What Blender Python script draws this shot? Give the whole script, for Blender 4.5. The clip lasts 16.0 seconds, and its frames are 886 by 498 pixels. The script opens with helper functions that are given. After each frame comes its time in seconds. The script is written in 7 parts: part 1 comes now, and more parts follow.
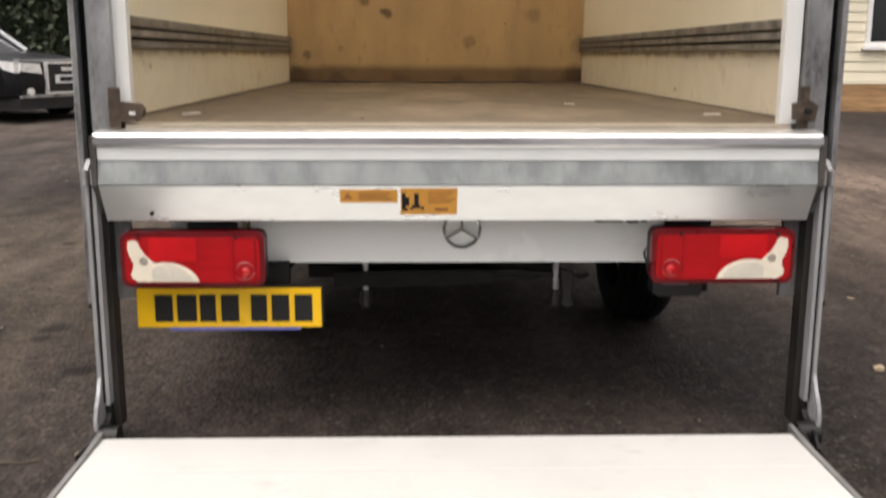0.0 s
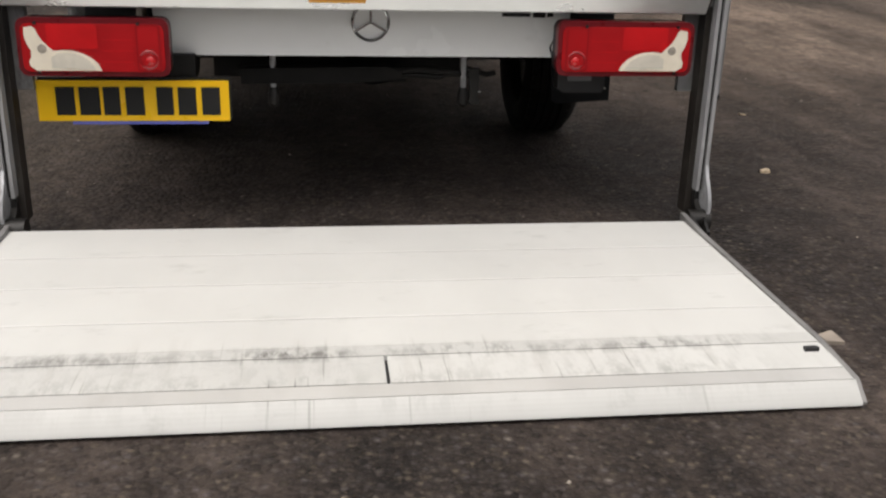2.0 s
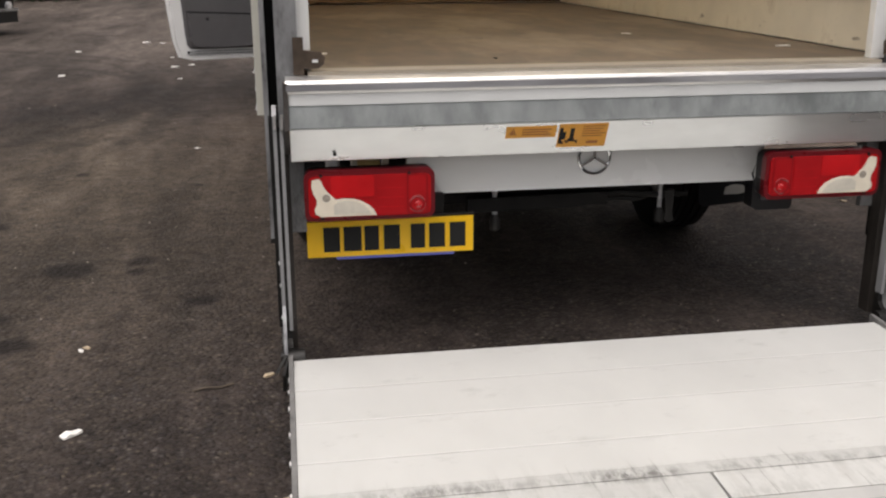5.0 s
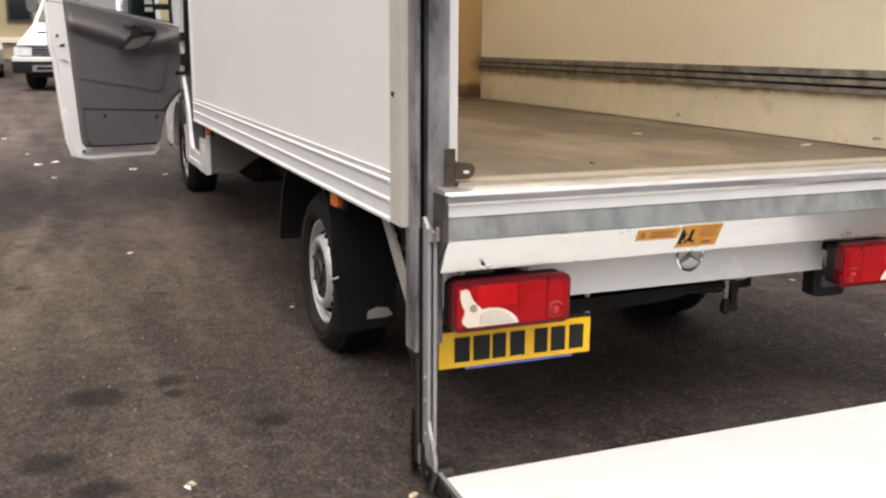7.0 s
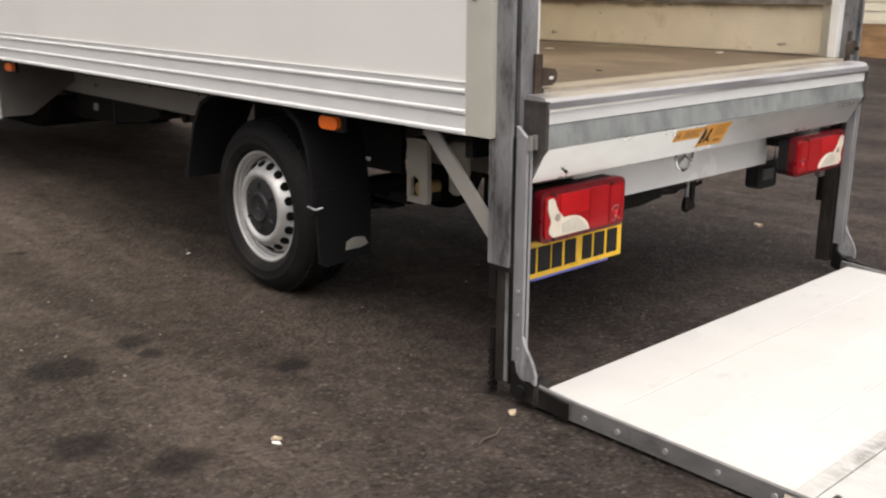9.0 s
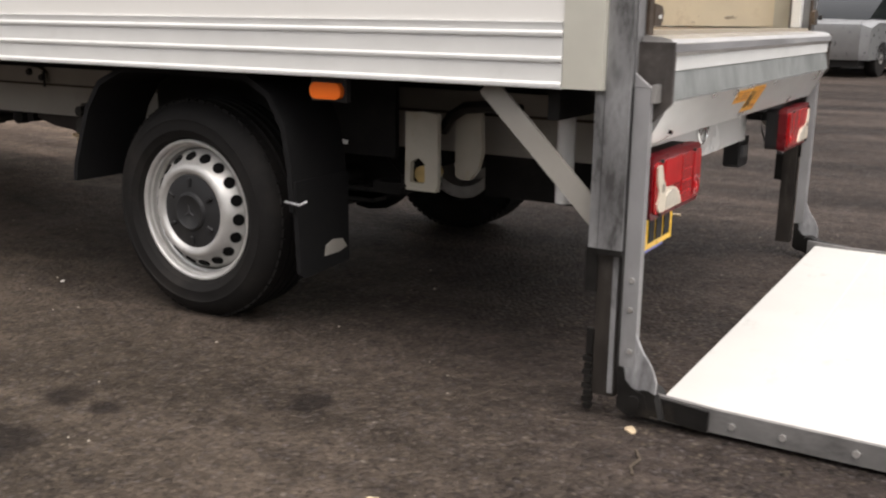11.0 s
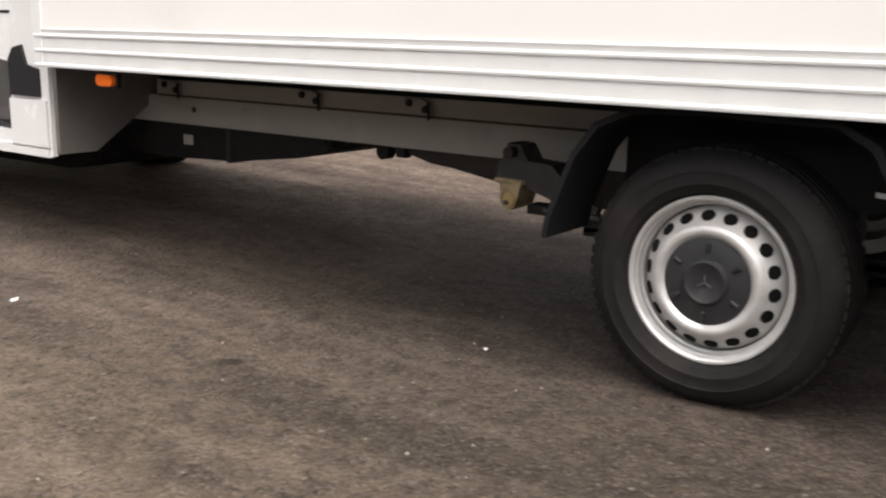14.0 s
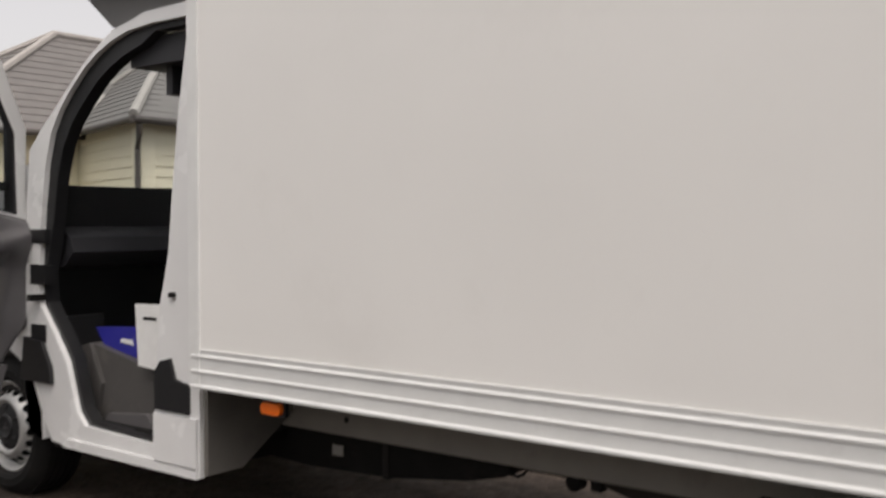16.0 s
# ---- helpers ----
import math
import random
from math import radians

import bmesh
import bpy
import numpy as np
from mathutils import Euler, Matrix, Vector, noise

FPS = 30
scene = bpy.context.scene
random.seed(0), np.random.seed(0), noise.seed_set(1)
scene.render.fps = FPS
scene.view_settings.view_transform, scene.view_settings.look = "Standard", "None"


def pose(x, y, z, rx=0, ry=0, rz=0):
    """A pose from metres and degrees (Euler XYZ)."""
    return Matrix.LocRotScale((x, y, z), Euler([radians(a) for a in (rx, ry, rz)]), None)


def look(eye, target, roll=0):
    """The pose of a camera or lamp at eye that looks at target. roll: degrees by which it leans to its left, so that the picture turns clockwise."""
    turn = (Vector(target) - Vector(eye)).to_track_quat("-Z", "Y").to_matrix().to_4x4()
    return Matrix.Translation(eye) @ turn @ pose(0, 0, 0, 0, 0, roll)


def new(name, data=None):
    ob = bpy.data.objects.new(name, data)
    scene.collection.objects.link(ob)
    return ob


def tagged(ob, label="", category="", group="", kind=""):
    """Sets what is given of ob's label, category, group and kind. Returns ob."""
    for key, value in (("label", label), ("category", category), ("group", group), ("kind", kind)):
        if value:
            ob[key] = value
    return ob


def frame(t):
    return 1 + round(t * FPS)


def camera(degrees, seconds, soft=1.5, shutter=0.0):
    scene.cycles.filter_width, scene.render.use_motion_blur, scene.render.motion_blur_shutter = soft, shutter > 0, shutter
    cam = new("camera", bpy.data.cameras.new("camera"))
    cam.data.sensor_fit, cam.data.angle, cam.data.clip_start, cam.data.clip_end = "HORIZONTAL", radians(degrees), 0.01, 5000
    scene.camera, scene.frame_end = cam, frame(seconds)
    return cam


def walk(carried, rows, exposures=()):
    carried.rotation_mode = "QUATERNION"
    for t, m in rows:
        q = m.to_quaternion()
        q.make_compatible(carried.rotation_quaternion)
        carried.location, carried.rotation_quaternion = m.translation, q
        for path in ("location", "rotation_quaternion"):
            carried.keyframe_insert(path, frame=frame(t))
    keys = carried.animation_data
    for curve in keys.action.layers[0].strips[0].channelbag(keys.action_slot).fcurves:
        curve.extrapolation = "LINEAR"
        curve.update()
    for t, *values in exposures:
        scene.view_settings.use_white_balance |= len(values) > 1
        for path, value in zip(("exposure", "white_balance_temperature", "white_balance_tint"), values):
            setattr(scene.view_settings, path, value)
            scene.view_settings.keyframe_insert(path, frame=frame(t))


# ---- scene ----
cam = camera(49.2, 16.0, soft=2.2, shutter=0.4)
PATH = [
    (0, (-0.087, -0.156, 1.081), (-0.034, 1.804, 0.686), 0.2),
    (0.5, (-0.119, -0.213, 0.972), (-0.038, 1.715, 0.444), 0.3),
    (1, (-0.12, -0.197, 0.916), (-0.056, 1.691, 0.258), -0.4),
    (1.5, (-0.114, -0.208, 0.911), (0.03, 1.655, 0.198), 0.9),
    (2, (-0.115, -0.246, 0.934), (0.138, 1.616, 0.248), 1.6),
    (2.5, (-0.174, -0.299, 1.026), (-0.026, 1.59, 0.384), 2.0),
    (3, (-0.274, -0.314, 1.143), (-0.292, 1.594, 0.545), 1.2),
    (3.2, (-0.355, -0.328, 1.147), (-0.383, 1.588, 0.573), 1.5),
    (5.3, (-1.034, -0.363, 1.214), (-0.655, 1.512, 0.63), 0.4),
    (5.5, (-1.117, -0.297, 1.2), (-0.695, 1.567, 0.609), 0.9),
    (6, (-1.316, -0.151, 1.218), (-0.811, 1.667, 0.553), -0.1),
    (6.5, (-1.604, -0.12, 1.251), (-0.98, 1.706, 0.726), 0.3),
    (7, (-1.913, -0.059, 1.277), (-1.176, 1.753, 0.863), 0.3),
    (7.5, (-2.179, 0.105, 1.286), (-1.299, 1.863, 0.916), -0.0),
    (8, (-2.421, 0.24, 1.291), (-1.429, 1.937, 0.92), 1.3),
    (8.5, (-2.709, 0.392, 1.268), (-1.569, 1.96, 0.776), 2.0),
    (9, (-2.874, 0.648, 1.173), (-1.566, 2.066, 0.645), 0.2),
    (9.2, (-2.911, 0.77, 1.134), (-1.546, 2.142, 0.629), -0.5),
    (11.3, (-3.02, 1.817, 0.912), (-1.334, 2.789, 0.451), 1.2),
    (11.5, (-3.026, 1.9, 0.911), (-1.34, 2.877, 0.461), 1.7),
    (12, (-3.09, 2.143, 0.895), (-1.383, 3.088, 0.454), 2.0),
    (12.5, (-3.192, 2.355, 0.899), (-1.484, 3.29, 0.441), 1.5),
    (13, (-3.215, 2.577, 0.927), (-1.535, 3.577, 0.506), 2.7),
    (13.5, (-3.21, 2.803, 0.922), (-1.587, 3.895, 0.505), 1.0),
    (14, (-3.229, 3.012, 0.932), (-1.644, 4.15, 0.496), 1.3),
    (14.5, (-3.272, 3.233, 0.999), (-1.692, 4.359, 0.513), 1.2),
    (15, (-3.318, 3.422, 1.151), (-1.797, 4.671, 0.798), -0.6),
    (15.5, (-3.25, 3.545, 1.275), (-1.748, 4.852, 1.082), -2.8),
    (16, (-3.305, 3.668, 1.381), (-1.718, 4.884, 1.328), -0.1),
]
EXPOSURES = [(0.0, 1.12, 6820, 14), (0.5, 0.78, 6620, 12), (1.0, 0.67, 6620, 11), (2.0, 0.73, 6670, 12), (3.0, 0.65, 6620, 12), (5.5, 0.63, 6670, 14), (6.1, 0.65, 6720, 14), (6.5, 0.69, 6820, 13), (7.0, 1.28, 6820, 15),
             (7.5, 1.35, 6700, 13), (8.2, 1.13, 6720, 13), (9.0, 1.08, 6770, 14), (11.5, 1.37, 6790, 14), (12.2, 1.57, 6760, 14), (13.0, 1.71, 6720, 14), (13.6, 1.73, 6720, 14), (14.5, 1.67, 6740, 14), (15.0, 1.59, 6700, 13), (15.5, 1.39, 6700, 12), (16.0, 0.86, 6770, 14)]
walk(cam, [(t, look(eye, target, roll)) for t, eye, target, roll in PATH], EXPOSURES)

# ---- world, sun, exposure ----
world = bpy.data.worlds.new("overcast_sky")
scene.world = world
world.use_nodes = True
wn, wl = world.node_tree.nodes, world.node_tree.links
sky = wn.new("ShaderNodeTexSky")
sky.sky_type = "NISHITA"
sky.sun_disc = False
sky.sun_elevation, sky.sun_rotation = radians(70), radians(211)
sky.dust_density = 3.0
grey = wn.new("ShaderNodeHueSaturation")
grey.inputs["Saturation"].default_value = 0.12
wl.new(sky.outputs[0], grey.inputs["Color"])
wl.new(grey.outputs[0], wn["Background"].inputs["Color"])
wn["Background"].inputs["Strength"].default_value = 0.1
sun = new("sun", bpy.data.lights.new("sun", "SUN"))
sun.data.energy, sun.data.angle, sun.data.color = 1.5, radians(70), (1.0, 0.96, 0.9)
sun.matrix_world = look((-4.5, -7.5, 24), (0, 0, 0))


# ---- materials ----
def mat(name, c, rough=0.5, metal=0.0, var=0.12, scale=18.0, stain=None, stain_scale=2.5, stain_from=0.55, stain_amt=0.7,
        bump=0.08, bump_scale=180.0, coat=0.0, stretch=(1, 1, 1), rough_var=0.1):
    m = bpy.data.materials.new(name)
    m.use_nodes = True
    n, l = m.node_tree.nodes, m.node_tree.links
    b = n["Principled BSDF"]
    tc = n.new("ShaderNodeTexCoord")
    mp = n.new("ShaderNodeMapping")
    mp.inputs["Scale"].default_value = stretch
    l.new(tc.outputs["Object"], mp.inputs["Vector"])
    nz = n.new("ShaderNodeTexNoise")
    nz.inputs["Scale"].default_value, nz.inputs["Detail"].default_value = scale, 6
    l.new(mp.outputs[0], nz.inputs["Vector"])
    rp = n.new("ShaderNodeMapRange")
    rp.inputs["From Min"].default_value, rp.inputs["From Max"].default_value = 0.3, 0.7
    rp.inputs["To Min"].default_value, rp.inputs["To Max"].default_value = 1 - var, 1 + var
    l.new(nz.outputs["Fac"], rp.inputs["Value"])
    mul = n.new("ShaderNodeVectorMath")
    mul.operation = "SCALE"
    mul.inputs[0].default_value = c[:3]
    l.new(rp.outputs[0], mul.inputs["Scale"])
    colour = mul.outputs[0]
    if stain:
        n2 = n.new("ShaderNodeTexNoise")
        n2.inputs["Scale"].default_value, n2.inputs["Detail"].default_value, n2.inputs["Roughness"].default_value = stain_scale, 9, 0.68
        l.new(mp.outputs[0], n2.inputs["Vector"])
        r2 = n.new("ShaderNodeMapRange")
        r2.inputs["From Min"].default_value, r2.inputs["From Max"].default_value = stain_from, stain_from + 0.2
        r2.inputs["To Max"].default_value = stain_amt
        l.new(n2.outputs["Fac"], r2.inputs["Value"])
        mx = n.new("ShaderNodeMix")
        mx.data_type = "RGBA"
        l.new(r2.outputs[0], mx.inputs["Factor"])
        l.new(colour, mx.inputs["A"])
        mx.inputs["B"].default_value = (*stain, 1)
        colour = mx.outputs["Result"]
    l.new(colour, b.inputs["Base Color"])
    b.inputs["Metallic"].default_value = metal
    b.inputs["Coat Weight"].default_value = coat
    b.inputs["Coat Roughness"].default_value = 0.08
    rr = n.new("ShaderNodeMapRange")
    rr.inputs["To Min"].default_value, rr.inputs["To Max"].default_value = max(0.02, rough - rough_var), min(1, rough + rough_var)
    l.new(nz.outputs["Fac"], rr.inputs["Value"])
    l.new(rr.outputs[0], b.inputs["Roughness"])
    if bump:
        n3 = n.new("ShaderNodeTexNoise")
        n3.inputs["Scale"].default_value, n3.inputs["Detail"].default_value = bump_scale, 4
        l.new(mp.outputs[0], n3.inputs["Vector"])
        bp = n.new("ShaderNodeBump")
        bp.inputs["Strength"].default_value, bp.inputs["Distance"].default_value = bump, 0.004
        l.new(n3.outputs["Fac"], bp.inputs["Height"])
        l.new(bp.outputs[0], b.inputs["Normal"])
    return m


def glass(name, tint=(0.9, 0.95, 0.95), rough=0.02):
    m = bpy.data.materials.new(name)
    m.use_nodes = True
    b = m.node_tree.nodes["Principled BSDF"]
    b.inputs["Base Color"].default_value = (*tint, 1)
    b.inputs["Transmission Weight"].default_value = 1.0
    b.inputs["Roughness"].default_value = rough
    b.inputs["IOR"].default_value = 1.1
    return m


PANEL = mat("white_grp_panel", (0.82, 0.81, 0.78), 0.32, 0, 0.02, 1.2, (0.66, 0.64, 0.6), 1.1, 0.55, 0.25, 0.02, 60)
SKIRT = mat("white_skirt_paint", (0.73, 0.735, 0.72), 0.36, 0, 0.04, 8, (0.42, 0.4, 0.37), 6, 0.6, 0.35, 0.03, 90)
CABPAINT = mat("white_cab_paint", (0.8, 0.8, 0.79), 0.25, 0, 0.03, 5, (0.45, 0.42, 0.38), 7, 0.66, 0.4, 0.02, 60, coat=0.5)
PODGREY = mat("grey_plastic_fairing", (0.16, 0.155, 0.15), 0.55, 0, 0.08, 6, None, bump=0.03)
TRIM = mat("beige_corner_trim", (0.58, 0.57, 0.5), 0.42, 0.2, 0.06, 9, (0.36, 0.34, 0.29), 4, 0.6, 0.4, 0.05)
COLUMN = mat("mottled_grey_column", (0.33, 0.333, 0.34), 0.42, 0.35, 0.45, 26, (0.045, 0.043, 0.042), 13, 0.42, 0.9, 0.12, 140, stretch=(1, 1, 0.35))
CARRIAGE = mat("dull_grey_carriage", (0.31, 0.31, 0.315), 0.5, 0.2, 0.14, 16, (0.17, 0.165, 0.16), 7, 0.55, 0.6, 0.06, 120, stretch=(1, 1, 0.5))
TAB = mat("tan_bent_metal", (0.34, 0.29, 0.24), 0.55, 0.3, 0.2, 24, (0.2, 0.16, 0.13), 12, 0.55, 0.5)
GALV = mat("galvanised_steel", (0.44, 0.445, 0.46), 0.42, 0.35, 0.32, 26, (0.085, 0.083, 0.082), 15, 0.47, 0.85, 0.1, 140, stretch=(1, 1, 0.3))
ENDSTEEL = mat("mottled_dark_end_plate", (0.07, 0.062, 0.057), 0.5, 0.2, 0.35, 24, (0.17, 0.16, 0.15), 14, 0.54, 0.7, 0.12)
SIDESTEEL = mat("dirty_side_rail", (0.22, 0.215, 0.21), 0.5, 0.3, 0.25, 16, (0.03, 0.028, 0.026), 8, 0.46, 0.8, 0.1, 120, stretch=(1, 0.5, 1))
# near-black that paints the shade inside wheel holes and column slots
HOLESHADE = mat("painted_opening_shade", (0.002, 0.002, 0.002), 0.95, 0, 0.1, 10, None, bump=0.0)
RIDGE = mat("bright_plank_joint", (0.62, 0.615, 0.6), 0.42, 0.1, 0.05, 12, (0.5, 0.48, 0.45), 6, 0.6, 0.4)
CABBACK = mat("dusty_cab_back", (0.15, 0.14, 0.125), 0.7, 0, 0.15, 5, (0.07, 0.062, 0.055), 4, 0.5, 0.6, 0.06)
REDRIM = mat("dark_red_lamp_rim", (0.13, 0.006, 0.01), 0.3, 0, 0.1, 20, (0.05, 0.01, 0.01), 8, 0.55, 0.5)
BEAM = mat("brushed_beam_metal", (0.84, 0.855, 0.845), 0.3, 0.7, 0.06, 12, (0.55, 0.57, 0.57), 5, 0.6, 0.5, 0.04, 120, stretch=(0.5, 1, 1))
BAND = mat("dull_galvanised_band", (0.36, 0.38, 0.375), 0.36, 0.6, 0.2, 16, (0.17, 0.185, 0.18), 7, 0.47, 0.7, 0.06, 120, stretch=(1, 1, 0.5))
# the upper strip's reflected brightness is put into this lighter colour
UPPERSTRIP = mat("reflection_bright_strip", (0.74, 0.75, 0.74), 0.42, 0.15, 0.05, 14, (0.55, 0.56, 0.55), 6, 0.56, 0.5, 0.04, 120, stretch=(0.5, 1, 1))
NOSEFACE = mat("scuffed_grey_sill_face", (0.36, 0.36, 0.375), 0.34, 0.55, 0.4, 5, (0.75, 0.74, 0.72), 6, 0.56, 0.7, 0.06, 120, stretch=(0.35, 1, 1.5))
NOSE = mat("worn_aluminium_nose", (0.7, 0.69, 0.675), 0.32, 0.75, 0.12, 20, (0.33, 0.32, 0.3), 7, 0.54, 0.65, 0.08, 120, stretch=(0.3, 1, 1))
GREASE = mat("brown_greasy_steel", (0.034, 0.029, 0.025), 0.5, 0.3, 0.4, 22, (0.12, 0.11, 0.1), 12, 0.56, 0.6, 0.15, 150, stretch=(1, 1, 0.3))
DARKSTEEL = mat("greasy_dark_steel", (0.016, 0.015, 0.014), 0.45, 0.4, 0.4, 20, (0.1, 0.085, 0.07), 9, 0.6, 0.6, 0.15, 150)
BLACK = mat("black_plastic", (0.011, 0.011, 0.012), 0.5, 0, 0.2, 25, (0.035, 0.032, 0.03), 5, 0.58, 0.5, 0.1)
UNDER = mat("black_underbody", (0.011, 0.0105, 0.01), 0.7, 0.1, 0.3, 14, (0.04, 0.034, 0.03), 5, 0.55, 0.5, 0.2, 90)
SHIELD = mat("dusty_brown_shield", (0.022, 0.017, 0.014), 0.75, 0.1, 0.3, 14, (0.05, 0.038, 0.03), 6, 0.5, 0.6, 0.2, 90)
FLAP = mat("dull_black_rubber", (0.0095, 0.0095, 0.01), 0.85, 0, 0.2, 20, (0.02, 0.018, 0.016), 6, 0.58, 0.5, 0.1)
RUBBER = mat("tyre_rubber", (0.0125, 0.0118, 0.0115), 0.72, 0, 0.2, 30, (0.034, 0.03, 0.027), 5, 0.48, 0.55, 0.15, 260)
SILVER = mat("silver_wheel_paint", (0.6, 0.595, 0.58), 0.38, 0.45, 0.1, 20, (0.24, 0.21, 0.18), 9, 0.58, 0.6, 0.04, 160)
CAP = mat("grey_hub_cap", (0.02, 0.0205, 0.022), 0.5, 0, 0.15, 20, (0.07, 0.065, 0.06), 10, 0.56, 0.5, 0.05)
CHASSIS = mat("grey_white_chassis_paint", (0.32, 0.305, 0.275), 0.5, 0, 0.08, 6, (0.16, 0.14, 0.12), 5, 0.58, 0.5, 0.06)
RUSTSEAM = mat("brown_packing_strip", (0.05, 0.036, 0.027), 0.8, 0, 0.3, 16, (0.11, 0.08, 0.055), 8, 0.52, 0.6, 0.1)
HANGER = mat("cream_bracket_paint", (0.40, 0.375, 0.315), 0.5, 0, 0.08, 12, (0.34, 0.26, 0.13), 11, 0.56, 0.6, 0.06)
BRASS = mat("ochre_worn_bush", (0.42, 0.3, 0.12), 0.6, 0.1, 0.2, 30, (0.2, 0.13, 0.06), 16, 0.55, 0.5)
BRACKET = mat("dusty_grey_bracket", (0.032, 0.029, 0.026), 0.65, 0.1, 0.3, 18, (0.15, 0.13, 0.11), 10, 0.55, 0.6, 0.12)
CUP = mat("dirty_ochre_cup", (0.33, 0.25, 0.14), 0.65, 0.05, 0.3, 22, (0.04, 0.032, 0.025), 14, 0.47, 0.8, 0.15)
LINING = mat("cream_wall_lining", (0.8, 0.74, 0.6), 0.5, 0, 0.03, 3, (0.62, 0.55, 0.42), 3.5, 0.6, 0.45, 0.05, 60)
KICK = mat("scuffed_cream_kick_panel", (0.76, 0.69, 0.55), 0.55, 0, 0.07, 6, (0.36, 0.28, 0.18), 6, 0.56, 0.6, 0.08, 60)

for m_ in (FLAP, UNDER, RUBBER, HOLESHADE):
    m_.node_tree.nodes["Principled BSDF"].inputs["Specular IOR Level"].default_value = 0.2


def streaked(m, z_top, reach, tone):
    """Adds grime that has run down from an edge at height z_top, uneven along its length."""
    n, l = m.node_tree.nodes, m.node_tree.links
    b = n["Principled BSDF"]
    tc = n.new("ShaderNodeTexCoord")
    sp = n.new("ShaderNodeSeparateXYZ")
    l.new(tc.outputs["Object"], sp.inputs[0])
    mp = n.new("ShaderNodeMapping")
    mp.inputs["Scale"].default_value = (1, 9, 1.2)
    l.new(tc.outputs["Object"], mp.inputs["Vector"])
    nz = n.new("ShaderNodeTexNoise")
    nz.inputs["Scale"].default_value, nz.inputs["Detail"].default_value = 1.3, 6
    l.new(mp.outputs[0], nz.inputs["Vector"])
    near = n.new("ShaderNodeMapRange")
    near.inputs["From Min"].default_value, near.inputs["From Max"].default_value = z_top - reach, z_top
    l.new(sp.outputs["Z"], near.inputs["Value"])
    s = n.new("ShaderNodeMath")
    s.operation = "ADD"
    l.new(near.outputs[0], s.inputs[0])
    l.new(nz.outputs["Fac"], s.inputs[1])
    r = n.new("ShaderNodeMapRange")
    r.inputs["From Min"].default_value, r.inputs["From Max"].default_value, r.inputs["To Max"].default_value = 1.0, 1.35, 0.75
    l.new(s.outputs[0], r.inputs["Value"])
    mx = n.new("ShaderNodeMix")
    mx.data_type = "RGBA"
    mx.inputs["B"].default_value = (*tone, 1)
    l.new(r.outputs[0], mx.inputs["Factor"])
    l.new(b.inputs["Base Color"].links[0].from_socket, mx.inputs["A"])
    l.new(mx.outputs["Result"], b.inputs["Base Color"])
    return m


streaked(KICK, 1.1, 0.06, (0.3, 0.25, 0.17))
PLYWALL = mat("tan_plywood_bulkhead", (0.48, 0.318, 0.15), 0.6, 0, 0.14, 3, (0.2, 0.115, 0.05), 9, 0.56, 0.5, 0.1, 60, stretch=(1.6, 1, 0.6))
FLOORPLY = mat("worn_brown_floor", (0.12, 0.088, 0.06), 0.6, 0, 0.4, 10, (0.32, 0.25, 0.175), 1.8, 0.5, 0.75, 0.15, 110, stretch=(1, 0.4, 1))


def scuffed(m, scale, start, tone, stretch=(1, 1, 1), amount=0.85):
    """Adds small sharp-edged gouges and specks."""
    n, l = m.node_tree.nodes, m.node_tree.links
    b = n["Principled BSDF"]
    tc = n.new("ShaderNodeTexCoord")
    mp = n.new("ShaderNodeMapping")
    mp.inputs["Scale"].default_value = stretch
    l.new(tc.outputs["Object"], mp.inputs["Vector"])
    nz = n.new("ShaderNodeTexNoise")
    nz.inputs["Scale"].default_value, nz.inputs["Detail"].default_value, nz.inputs["Roughness"].default_value = scale, 5, 0.6
    l.new(mp.outputs[0], nz.inputs["Vector"])
    r = n.new("ShaderNodeMapRange")
    r.inputs["From Min"].default_value, r.inputs["From Max"].default_value, r.inputs["To Max"].default_value = start, start + 0.035, amount
    l.new(nz.outputs["Fac"], r.inputs["Value"])
    mx = n.new("ShaderNodeMix")
    mx.data_type = "RGBA"
    mx.inputs["B"].default_value = (*tone, 1)
    l.new(r.outputs[0], mx.inputs["Factor"])
    l.new(b.inputs["Base Color"].links[0].from_socket, mx.inputs["A"])
    l.new(mx.outputs["Result"], b.inputs["Base Color"])
    return m


